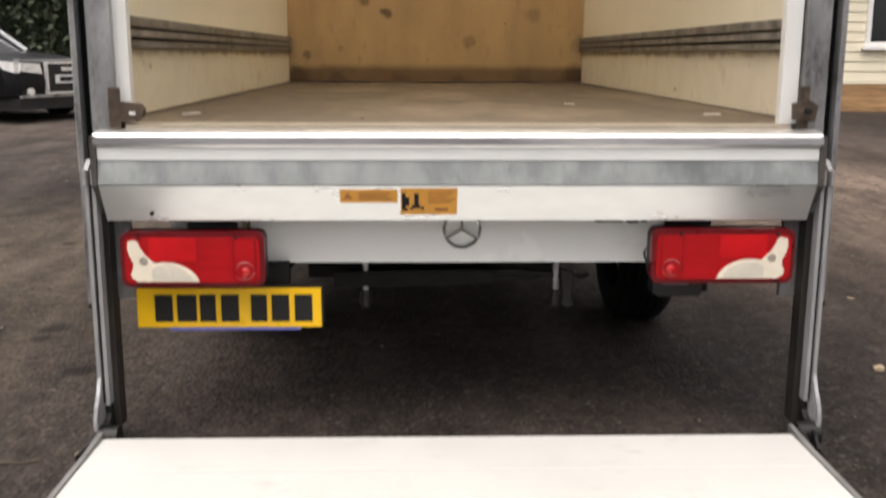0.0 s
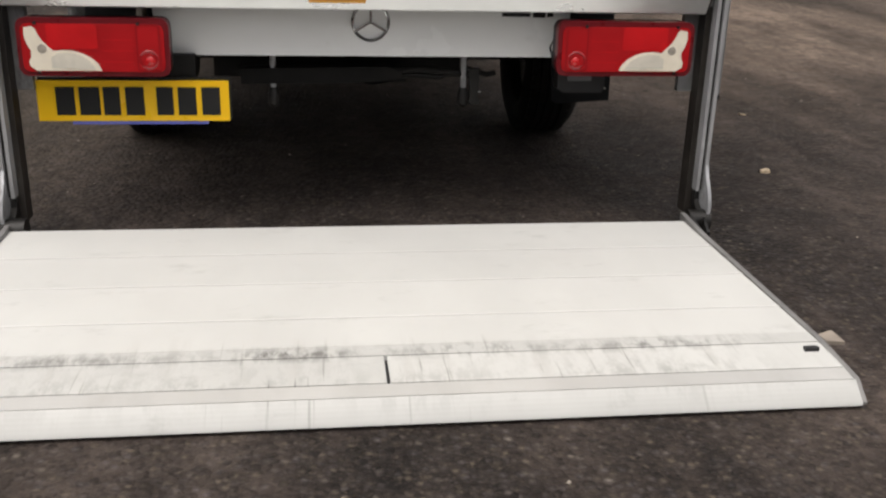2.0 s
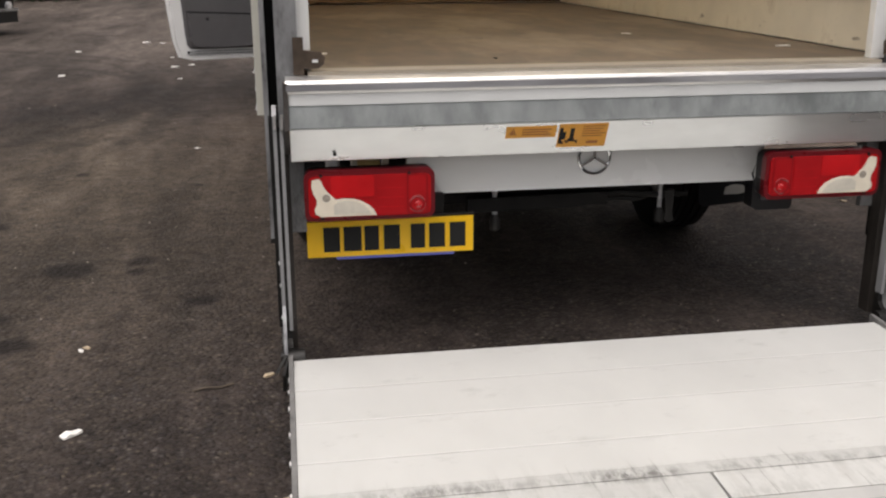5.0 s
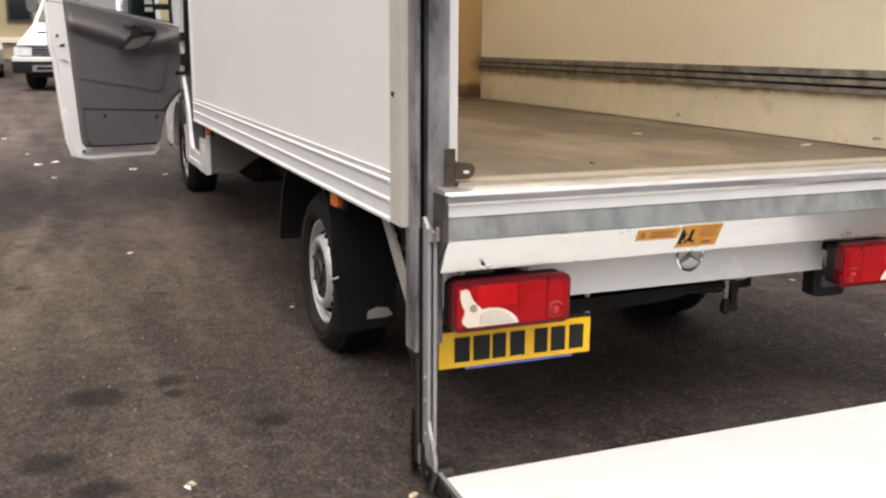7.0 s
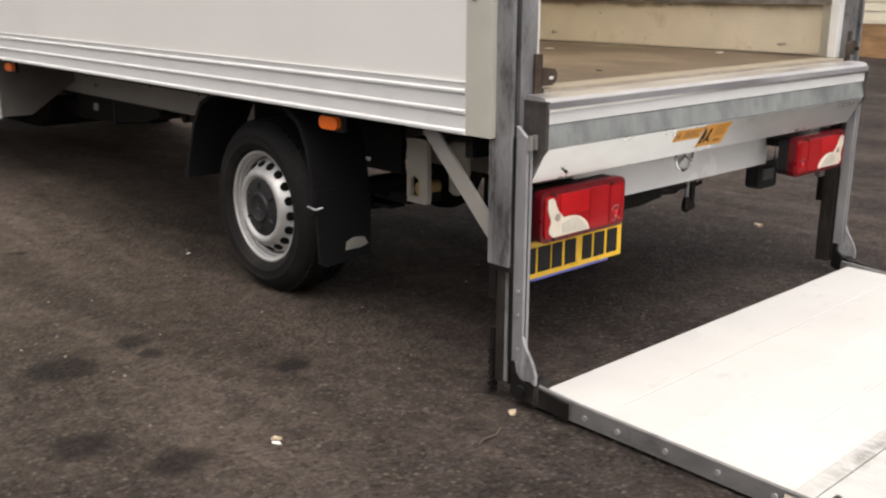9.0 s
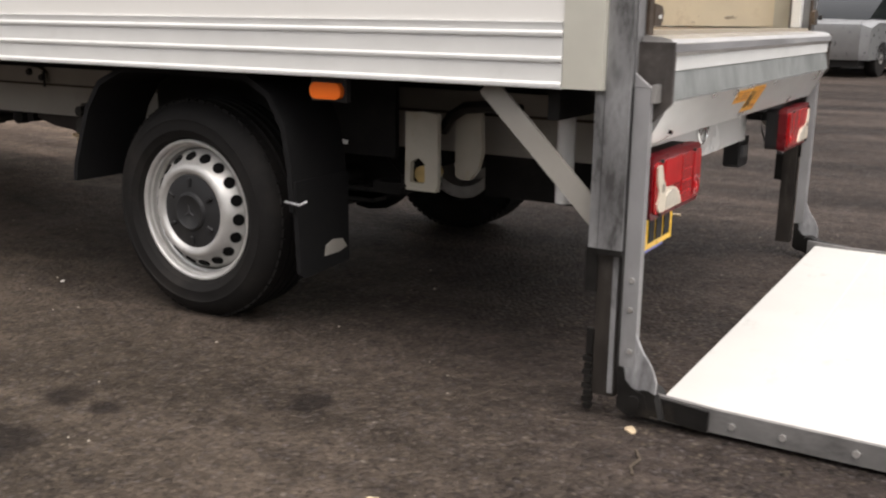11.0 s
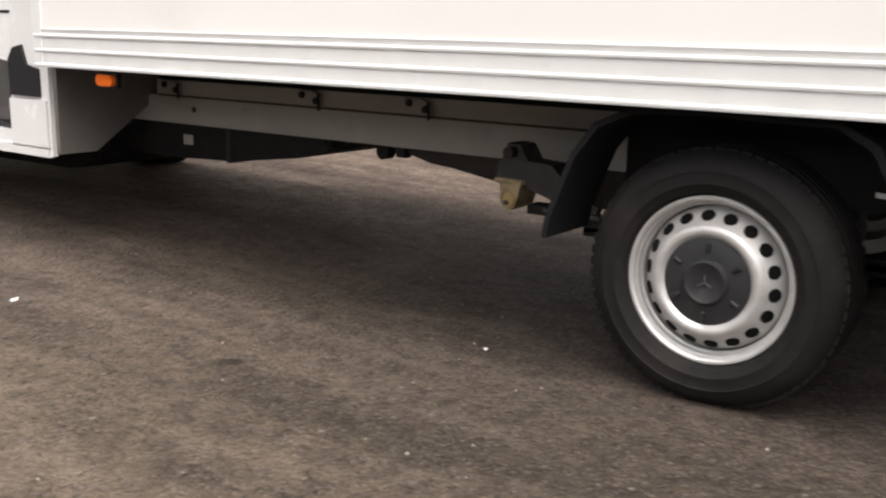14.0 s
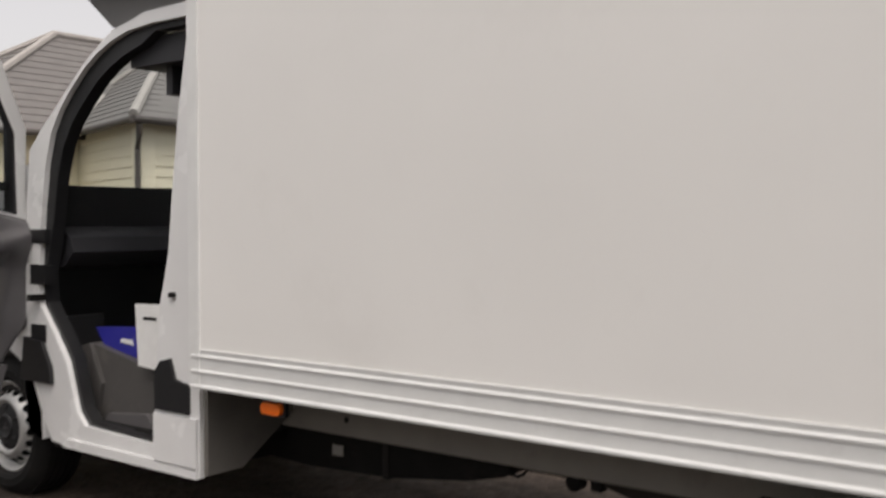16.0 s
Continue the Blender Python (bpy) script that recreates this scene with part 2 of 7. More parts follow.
def spotted(m, spots, tone):
    """Adds ragged stains, each at (x, z) with a radius, on an upright wall."""
    n, l = m.node_tree.nodes, m.node_tree.links
    b = n["Principled BSDF"]
    tc = n.new("ShaderNodeTexCoord")
    nz = n.new("ShaderNodeTexNoise")
    nz.inputs["Scale"].default_value, nz.inputs["Detail"].default_value = 16, 5
    l.new(tc.outputs["Object"], nz.inputs["Vector"])
    wob = n.new("ShaderNodeVectorMath")
    wob.operation = "MULTIPLY_ADD"
    wob.inputs[1].default_value = (0.09, 0, 0.09)
    l.new(nz.outputs["Color"], wob.inputs[0])
    l.new(tc.outputs["Object"], wob.inputs[2])
    flat = n.new("ShaderNodeVectorMath")
    flat.operation = "MULTIPLY"
    flat.inputs[1].default_value = (1, 0, 1)
    l.new(wob.outputs[0], flat.inputs[0])
    for x, z, r, amount in spots:
        d = n.new("ShaderNodeVectorMath")
        d.operation = "DISTANCE"
        d.inputs[1].default_value = (x + 0.045, 0, z + 0.045)
        l.new(flat.outputs[0], d.inputs[0])
        f = n.new("ShaderNodeMapRange")
        for k, v in (("From Min", r * 0.5), ("From Max", r), ("To Min", amount), ("To Max", 0)):
            f.inputs[k].default_value = v
        l.new(d.outputs["Value"], f.inputs["Value"])
        mx = n.new("ShaderNodeMix")
        mx.data_type = "RGBA"
        mx.inputs["B"].default_value = (*tone, 1)
        l.new(f.outputs[0], mx.inputs["Factor"])
        l.new(b.inputs["Base Color"].links[0].from_socket, mx.inputs["A"])
        l.new(mx.outputs["Result"], b.inputs["Base Color"])
    return m


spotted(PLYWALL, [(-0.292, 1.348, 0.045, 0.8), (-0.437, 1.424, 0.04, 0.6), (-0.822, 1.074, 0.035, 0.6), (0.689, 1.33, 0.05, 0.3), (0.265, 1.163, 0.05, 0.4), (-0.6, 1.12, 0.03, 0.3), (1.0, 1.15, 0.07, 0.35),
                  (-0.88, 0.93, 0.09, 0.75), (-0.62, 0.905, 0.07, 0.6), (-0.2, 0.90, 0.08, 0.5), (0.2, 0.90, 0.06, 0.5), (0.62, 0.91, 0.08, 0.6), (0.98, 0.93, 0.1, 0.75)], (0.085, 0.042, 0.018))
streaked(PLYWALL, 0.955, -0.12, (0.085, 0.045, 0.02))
scuffed(PLYWALL, 7.0, 0.69, (0.07, 0.035, 0.015), (1, 1, 1.6))
scuffed(PLYWALL, 24.0, 0.745, (0.05, 0.03, 0.015))
scuffed(FLOORPLY, 16.0, 0.68, (0.03, 0.022, 0.016), (1, 0.6, 1))
scuffed(KICK, 14.0, 0.67, (0.16, 0.11, 0.07), (1, 0.7, 1.5), 0.7)
RAIL = mat("dirty_grey_lashing_rail", (0.27, 0.262, 0.245), 0.5, 0.4, 0.35, 16, (0.06, 0.05, 0.04), 7, 0.48, 0.75, 0.1)
HUBMARK = mat("dull_hub_mark", (0.1, 0.1, 0.105), 0.4, 0.3, 0.1, 20, None)
RUSTY = mat("worn_rusty_latch", (0.075, 0.055, 0.04), 0.6, 0.4, 0.3, 30, (0.25, 0.2, 0.15), 18, 0.55, 0.6, 0.15)
SILL = mat("cream_floor_sill", (0.3, 0.265, 0.21), 0.5, 0.1, 0.08, 12, (0.28, 0.22, 0.15), 8, 0.56, 0.6)
REDLENS = mat("red_lamp_lens", (0.36, 0.007, 0.01), 0.16, 0, 0.14, 9, None, bump=0.0, coat=0.4)
DEEPRED = mat("deep_red_lamp_rim", (0.26, 0.005, 0.008), 0.2, 0, 0.05, 4, None, bump=0.0, coat=0.4)
BRIGHTRED = mat("bright_red_reflector", (0.5, 0.009, 0.012), 0.15, 0, 0.14, 12, None, bump=0.0, coat=0.4)
CLEAR = mat("milky_indicator_lens", (0.75, 0.68, 0.56), 0.2, 0, 0.06, 25, (0.5, 0.36, 0.22), 16, 0.62, 0.6, 0.03, coat=0.4)
CLEAR2 = mat("grey_reversing_dome", (0.6, 0.56, 0.48), 0.22, 0, 0.08, 40, (0.45, 0.4, 0.33), 20, 0.56, 0.5, 0.1, 300, coat=0.4)
BULB = mat("grey_bulb_glimmer", (0.38, 0.34, 0.29), 0.25, 0.2, 0.2, 60, (0.2, 0.17, 0.14), 40, 0.5, 0.6, 0.0, coat=0.4)
AMBER = mat("amber_marker_lens", (0.85, 0.16, 0.015), 0.2, 0, 0.05, 10, None, bump=0.0, coat=0.4)
YELLOW = mat("yellow_plate", (0.9, 0.535, 0.006), 0.3, 0, 0.03, 10, None, bump=0.0)
INK = mat("black_ink", (0.006, 0.006, 0.006), 0.75, 0, 0.05, 10, None, bump=0.0)
BLUE = mat("blue_white_strip", (0.12, 0.14, 0.5), 0.4, 0, 0.1, 10, None, bump=0.0)
WHITE = mat("white_plastic", (0.75, 0.75, 0.74), 0.4, 0, 0.04, 10, (0.4, 0.38, 0.34), 9, 0.62, 0.4, 0.03)
STICKER = mat("orange_sticker", (0.72, 0.33, 0.035), 0.45, 0, 0.06, 20, (0.8, 0.5, 0.2), 12, 0.6, 0.4, 0.02)
STICKERTEXT = mat("brown_sticker_print", (0.3, 0.1, 0.02), 0.5, 0, 0.05, 10, None, bump=0.0)
DOORTRIM = mat("grey_door_trim", (0.105, 0.101, 0.104), 0.34, 0, 0.06, 10, (0.16, 0.155, 0.15), 5, 0.6, 0.35, 0.12, 320)
DOORTRIM2 = mat("light_grey_door_insert", (0.105, 0.1, 0.1), 0.48, 0, 0.05, 10, None, bump=0.1, bump_scale=320)
SEATPLASTIC = mat("grey_seat_pedestal", (0.085, 0.08, 0.076), 0.55, 0, 0.1, 8, (0.2, 0.18, 0.16), 6, 0.56, 0.4, 0.1)
FABRIC = mat("dark_seat_fabric", (0.02, 0.02, 0.024), 0.9, 0, 0.3, 60, None, bump=0.3, bump_scale=400)
DASH = mat("dark_dashboard", (0.03, 0.03, 0.034), 0.55, 0, 0.12, 12, None, bump=0.1)
PAPER = mat("white_paper", (0.8, 0.8, 0.78), 0.7, 0, 0.03, 20, None, bump=0.02)
BLUECARD = mat("blue_folder", (0.03, 0.03, 0.3), 0.45, 0, 0.1, 20, None, bump=0.02)
CHROME = mat("chrome", (0.75, 0.75, 0.75), 0.15, 1.0, 0.05, 20, None, bump=0.0)
GLASS = glass("clear_glass")
DARKGLASS = mat("dark_window_glass", (0.015, 0.018, 0.02), 0.08, 0, 0.1, 5, None, bump=0.0, rough_var=0.03)
BOARD = mat("cream_weatherboard", (0.77, 0.71, 0.55), 0.55, 0, 0.05, 4, (0.5, 0.46, 0.36), 3, 0.58, 0.4, 0.05, 50, stretch=(0.3, 1, 1))
PLINTH = mat("ochre_brown_plinth", (0.36, 0.21, 0.1), 0.8, 0, 0.35, 9, (0.15, 0.08, 0.035), 5, 0.5, 0.75, 0.2, 70, stretch=(0.25, 0.25, 1.6))
RIDGETILE = mat("pale_ridge_tile", (0.3, 0.28, 0.26), 0.6, 0, 0.12, 8, (0.18, 0.17, 0.15), 4, 0.55, 0.5)
SLATE = mat("grey_roof_slate", (0.125, 0.116, 0.11), 0.6, 0, 0.12, 5, (0.16, 0.155, 0.145), 2, 0.55, 0.5, 0.15, 50)
GUTTER = mat("dark_gutter", (0.07, 0.06, 0.055), 0.5, 0, 0.1, 6, None)
UPVC = mat("white_window_frame", (0.8, 0.8, 0.78), 0.35, 0, 0.03, 6, None, bump=0.0)
BARK = mat("bark", (0.09, 0.07, 0.05), 0.9, 0, 0.3, 20, None, bump=0.4, bump_scale=60)
CARPAINT = mat("near_black_car_paint", (0.005, 0.005, 0.006), 0.35, 0.0, 0.05, 8, None, bump=0.0)
CARPAINT.node_tree.nodes["Principled BSDF"].inputs["Specular IOR Level"].default_value = 0.25
GREYPAINT = mat("silver_grey_car_paint", (0.35, 0.36, 0.37), 0.3, 0.5, 0.05, 8, None, bump=0.0, coat=0.6)
BRIGHT = mat("bright_car_trim", (0.8, 0.8, 0.8), 0.3, 0.4, 0.04, 20, None, bump=0.0)
GREYMIRROR = mat("faded_grey_plastic", (0.12, 0.12, 0.125), 0.55, 0, 0.1, 12, None, bump=0.05)
HEADLAMP = mat("headlamp_glass", (0.82, 0.82, 0.82), 0.12, 0.1, 0.25, 25, None, bump=0.0, coat=0.5)
RENDERWALL = mat("beige_rendered_wall", (0.4, 0.33, 0.2), 0.8, 0, 0.06, 2, (0.3, 0.24, 0.15), 1.2, 0.55, 0.4, 0.1, 30)
DRYLEAF = mat("dry_leaf", (0.5, 0.4, 0.27), 0.7, 0, 0.3, 60, None, bump=0.1)
SCRAP = mat("white_scrap_paper", (0.8, 0.78, 0.74), 0.7, 0, 0.1, 60, None, bump=0.1)


def leafy(name, c):
    """Foliage whose tone differs from leaf to leaf."""
    m = mat(name, c, 0.6, 0, 0.3, 3.0, None, bump=0.0)
    n, l = m.node_tree.nodes, m.node_tree.links
    g = n.new("ShaderNodeNewGeometry")
    hs = n.new("ShaderNodeHueSaturation")
    r = n.new("ShaderNodeMapRange")
    r.inputs["To Min"].default_value, r.inputs["To Max"].default_value = 0.55, 1.35
    l.new(g.outputs["Random Per Island"], r.inputs["Value"])
    l.new(r.outputs[0], hs.inputs["Value"])
    b = n["Principled BSDF"]
    l.new(b.inputs["Base Color"].links[0].from_socket, hs.inputs["Color"])
    l.new(hs.outputs[0], b.inputs["Base Color"])
    return m


HEDGE = leafy("dark_green_leaves", (0.026, 0.043, 0.017))
# near-black green that paints the shade inside the hedges
HEDGESHADE = mat("hedge_shade_core", (0.012, 0.018, 0.008), 0.9, 0, 0.5, 9, (0.025, 0.02, 0.012), 6, 0.5, 0.6, 0.5, 12)


def roof_sheet():
    """Translucent white plastic roof of the load box: daylight soaks through it."""
    m = bpy.data.materials.new("translucent_roof_sheet")
    m.use_nodes = True
    n, l = m.node_tree.nodes, m.node_tree.links
    t = n.new("ShaderNodeBsdfTranslucent")
    t.inputs["Color"].default_value = (0.97, 0.94, 0.86, 1)
    mx = n.new("ShaderNodeMixShader")
    mx.inputs[0].default_value = 0.85
    n["Principled BSDF"].inputs["Base Color"].default_value = (0.8, 0.76, 0.66, 1)
    l.new(n["Principled BSDF"].outputs[0], mx.inputs[1])
    l.new(t.outputs[0], mx.inputs[2])
    l.new(mx.outputs[0], n["Material Output"].inputs["Surface"])
    return m


ROOFSHEET = roof_sheet()


def platform_metal():
    """White-grey ribbed aluminium with scuffs drawn out along the loading direction and a dirty band before the ramp hinge."""
    m = mat("ribbed_platform_aluminium", (0.555, 0.555, 0.536), 0.6, 0.1, 0.04, 5, (0.5, 0.49, 0.47), 3.2, 0.56, 0.35, 0.0, stretch=(1, 0.6, 1))
    n, l = m.node_tree.nodes, m.node_tree.links
    b = n["Principled BSDF"]
    tc = n.new("ShaderNodeTexCoord")
    wv = n.new("ShaderNodeTexWave")
    wv.bands_direction, wv.wave_profile = "Y", "SIN"
    wv.inputs["Scale"].default_value = 40.0
    wv.inputs["Distortion"].default_value = 0.0
    l.new(tc.outputs["Object"], wv.inputs["Vector"])
    bp = n.new("ShaderNodeBump")
    bp.inputs["Strength"].default_value, bp.inputs["Distance"].default_value = 0.1, 0.001
    l.new(wv.outputs["Fac"], bp.inputs["Height"])
    l.new(bp.outputs[0], b.inputs["Normal"])
    # scuffs
    mp = n.new("ShaderNodeMapping")
    mp.inputs["Scale"].default_value = (19, 8, 1)
    l.new(tc.outputs["Object"], mp.inputs["Vector"])
    nz = n.new("ShaderNodeTexNoise")
    nz.inputs["Scale"].default_value, nz.inputs["Detail"].default_value, nz.inputs["Roughness"].default_value = 1.6, 9, 0.72
    l.new(mp.outputs[0], nz.inputs["Vector"])
    sp = n.new("ShaderNodeSeparateXYZ")
    l.new(tc.outputs["Object"], sp.inputs[0])

    def band(at, width):
        d = n.new("ShaderNodeMath")
        d.operation = "SUBTRACT"
        l.new(sp.outputs["Y"], d.inputs[0])
        d.inputs[1].default_value = at
        a = n.new("ShaderNodeMath")
        a.operation = "ABSOLUTE"
        l.new(d.outputs[0], a.inputs[0])
        r = n.new("ShaderNodeMapRange")
        r.inputs["From Min"].default_value, r.inputs["From Max"].default_value = 0, width
        r.inputs["To Min"].default_value, r.inputs["To Max"].default_value = 1, 0
        l.new(a.outputs[0], r.inputs["Value"])
        return r.outputs[0]

    ad = n.new("ShaderNodeMath")
    ad.operation = "MAXIMUM"
    l.new(band(1.532, 0.045), ad.inputs[0])
    half = n.new("ShaderNodeMath")
    half.operation = "MULTIPLY"
    half.inputs[1].default_value = 0.4
    l.new(band(1.42, 0.10), half.inputs[0])
    l.new(half.outputs[0], ad.inputs[1])
    wide = n.new("ShaderNodeMapRange")
    wide.inputs["From Min"].default_value, wide.inputs["From Max"].default_value = 0.45, 0.585
    l.new(nz.outputs["Fac"], wide.inputs["Value"])
    mid = n.new("ShaderNodeTexNoise")
    mid.inputs["Scale"].default_value, mid.inputs["Detail"].default_value = 2.3, 3
    l.new(tc.outputs["Object"], mid.inputs["Vector"])
    patch = n.new("ShaderNodeMapRange")
    patch.inputs["From Min"].default_value, patch.inputs["From Max"].default_value = 0.4, 0.62
    l.new(mid.outputs["Fac"], patch.inputs["Value"])
    both = n.new("ShaderNodeMath")
    both.operation = "MULTIPLY"
    l.new(wide.outputs[0], both.inputs[0])
    l.new(patch.outputs[0], both.inputs[1])
    mid_x = n.new("ShaderNodeMath")
    mid_x.operation = "ABSOLUTE"
    l.new(sp.outputs["X"], mid_x.inputs[0])
    central = n.new("ShaderNodeMapRange")
    central.inputs["From Min"].default_value, central.inputs["From Max"].default_value = 0.3, 0.85
    central.inputs["To Min"].default_value, central.inputs["To Max"].default_value = 1.3, 0.35
    l.new(mid_x.outputs[0], central.inputs["Value"])
    more = n.new("ShaderNodeMath")
    more.operation = "MULTIPLY"
    l.new(both.outputs[0], more.inputs[0])
    l.new(central.outputs[0], more.inputs[1])
    pw = n.new("ShaderNodeMath")
    pw.operation = "MULTIPLY"
    l.new(more.outputs[0], pw.inputs[0])
    l.new(ad.outputs[0], pw.inputs[1])
    mx = n.new("ShaderNodeMix")
    mx.data_type = "RGBA"
    mx.inputs["B"].default_value = (0.13, 0.127, 0.118, 1)
    l.new(pw.outputs[0], mx.inputs["Factor"])
    info = n.new("ShaderNodeObjectInfo")
    vary = n.new("ShaderNodeMapRange")
    vary.inputs["To Min"].default_value, vary.inputs["To Max"].default_value = 0.9, 1.03
    l.new(info.outputs["Random"], vary.inputs["Value"])
    own = n.new("ShaderNodeVectorMath")
    own.operation = "SCALE"
    l.new(b.inputs["Base Color"].links[0].from_socket, own.inputs[0])
    l.new(vary.outputs[0], own.inputs["Scale"])
    # faint drips drawn across the joint
    mp3 = n.new("ShaderNodeMapping")
    mp3.inputs["Scale"].default_value = (26, 2.2, 1)
    l.new(tc.outputs["Object"], mp3.inputs["Vector"])
    dr = n.new("ShaderNodeTexNoise")
    dr.inputs["Scale"].default_value, dr.inputs["Detail"].default_value = 1.0, 4
    l.new(mp3.outputs[0], dr.inputs["Vector"])
    dm = n.new("ShaderNodeMapRange")
    dm.inputs["From Min"].default_value, dm.inputs["From Max"].default_value, dm.inputs["To Max"].default_value = 0.56, 0.72, 0.5
    l.new(dr.outputs["Fac"], dm.inputs["Value"])
    db = n.new("ShaderNodeMath")
    db.operation = "MULTIPLY"
    l.new(dm.outputs[0], db.inputs[0])
    l.new(band(1.48, 0.16), db.inputs[1])
    drip = n.new("ShaderNodeMix")
    drip.data_type = "RGBA"
    drip.inputs["B"].default_value = (0.42, 0.41, 0.39, 1)
    l.new(db.outputs[0], drip.inputs["Factor"])
    l.new(own.outputs[0], drip.inputs["A"])
    # thin runs and rubbed smudges away from the joint
    mp4 = n.new("ShaderNodeMapping")
    mp4.inputs["Scale"].default_value = (75, 3.2, 1)
    mp4.inputs["Rotation"].default_value = (0, 0, radians(4))
    l.new(tc.outputs["Object"], mp4.inputs["Vector"])
    run = n.new("ShaderNodeTexNoise")
    run.inputs["Scale"].default_value, run.inputs["Detail"].default_value = 1.0, 3
    l.new(mp4.outputs[0], run.inputs["Vector"])
    rm = n.new("ShaderNodeMapRange")
    rm.inputs["From Min"].default_value, rm.inputs["From Max"].default_value, rm.inputs["To Max"].default_value = 0.63, 0.72, 0.75
    l.new(run.outputs["Fac"], rm.inputs["Value"])
    rb = n.new("ShaderNodeMath")
    rb.operation = "MULTIPLY"
    l.new(rm.outputs[0], rb.inputs[0])
    l.new(band(1.44, 0.17), rb.inputs[1])
    rc = n.new("ShaderNodeMath")
    rc.operation = "MULTIPLY"
    l.new(rb.outputs[0], rc.inputs[0])
    l.new(central.outputs[0], rc.inputs[1])
    runs = n.new("ShaderNodeMix")
    runs.data_type = "RGBA"
    runs.inputs["B"].default_value = (0.2, 0.195, 0.18, 1)
    l.new(rc.outputs[0], runs.inputs["Factor"])
    l.new(drip.outputs["Result"], runs.inputs["A"])
    rub = n.new("ShaderNodeTexNoise")
    rub.inputs["Scale"].default_value, rub.inputs["Detail"].default_value, rub.inputs["Roughness"].default_value = 1.0, 8, 0.74
    mp5 = n.new("ShaderNodeMapping")
    mp5.inputs["Scale"].default_value = (4.5, 9, 1)
    mp5.inputs["Location"].default_value = (0.7, 0.3, 0)
    l.new(tc.outputs["Object"], mp5.inputs["Vector"])
    l.new(mp5.outputs[0], rub.inputs["Vector"])
    rr = n.new("ShaderNodeMapRange")
    rr.inputs["From Min"].default_value, rr.inputs["From Max"].default_value, rr.inputs["To Max"].default_value = 0.58, 0.76, 0.5
    l.new(rub.outputs["Fac"], rr.inputs["Value"])
    rubbed = n.new("ShaderNodeMix")
    rubbed.data_type = "RGBA"
    rubbed.inputs["B"].default_value = (0.3, 0.3, 0.285, 1)
    l.new(rr.outputs[0], rubbed.inputs["Factor"])
    l.new(runs.outputs["Result"], rubbed.inputs["A"])
    l.new(rubbed.outputs["Result"], mx.inputs["A"])
    l.new(mx.outputs["Result"], b.inputs["Base Color"])
    return m


PLATFORM = platform_metal()
PLATFORM.node_tree.nodes["Principled BSDF"].inputs["Specular IOR Level"].default_value = 0.25
TREAD = mat("grey_ramp_tread", (0.45, 0.445, 0.43), 0.5, 0.15, 0.08, 7, (0.34, 0.33, 0.31), 5, 0.52, 0.5, 0.03, 120, stretch=(1, 0.3, 1))

OIL = [(-1.82, 3.57, 0.14), (-1.549, 3.645, 0.085), (-1.266, 3.11, 0.085), (-1.55, 3.5, 0.05), (-2.0, 3.0, 0.1), (-1.42, 5.05, 0.045),
       (-1.85, 2.75, 0.1), (-2.3, 4.3, 0.08), (-2.1, 5.4, 0.06)]
TRACKS = [(-5.2, 8.6, 3.35, 0.10), (-5.2, 8.6, 3.05, 0.09), (-5.4, 7.4, 3.6, 0.12), (-5.0, 9.6, 4.3, 0.10), (-6.5, 3.5, 4.3, 0.10)]


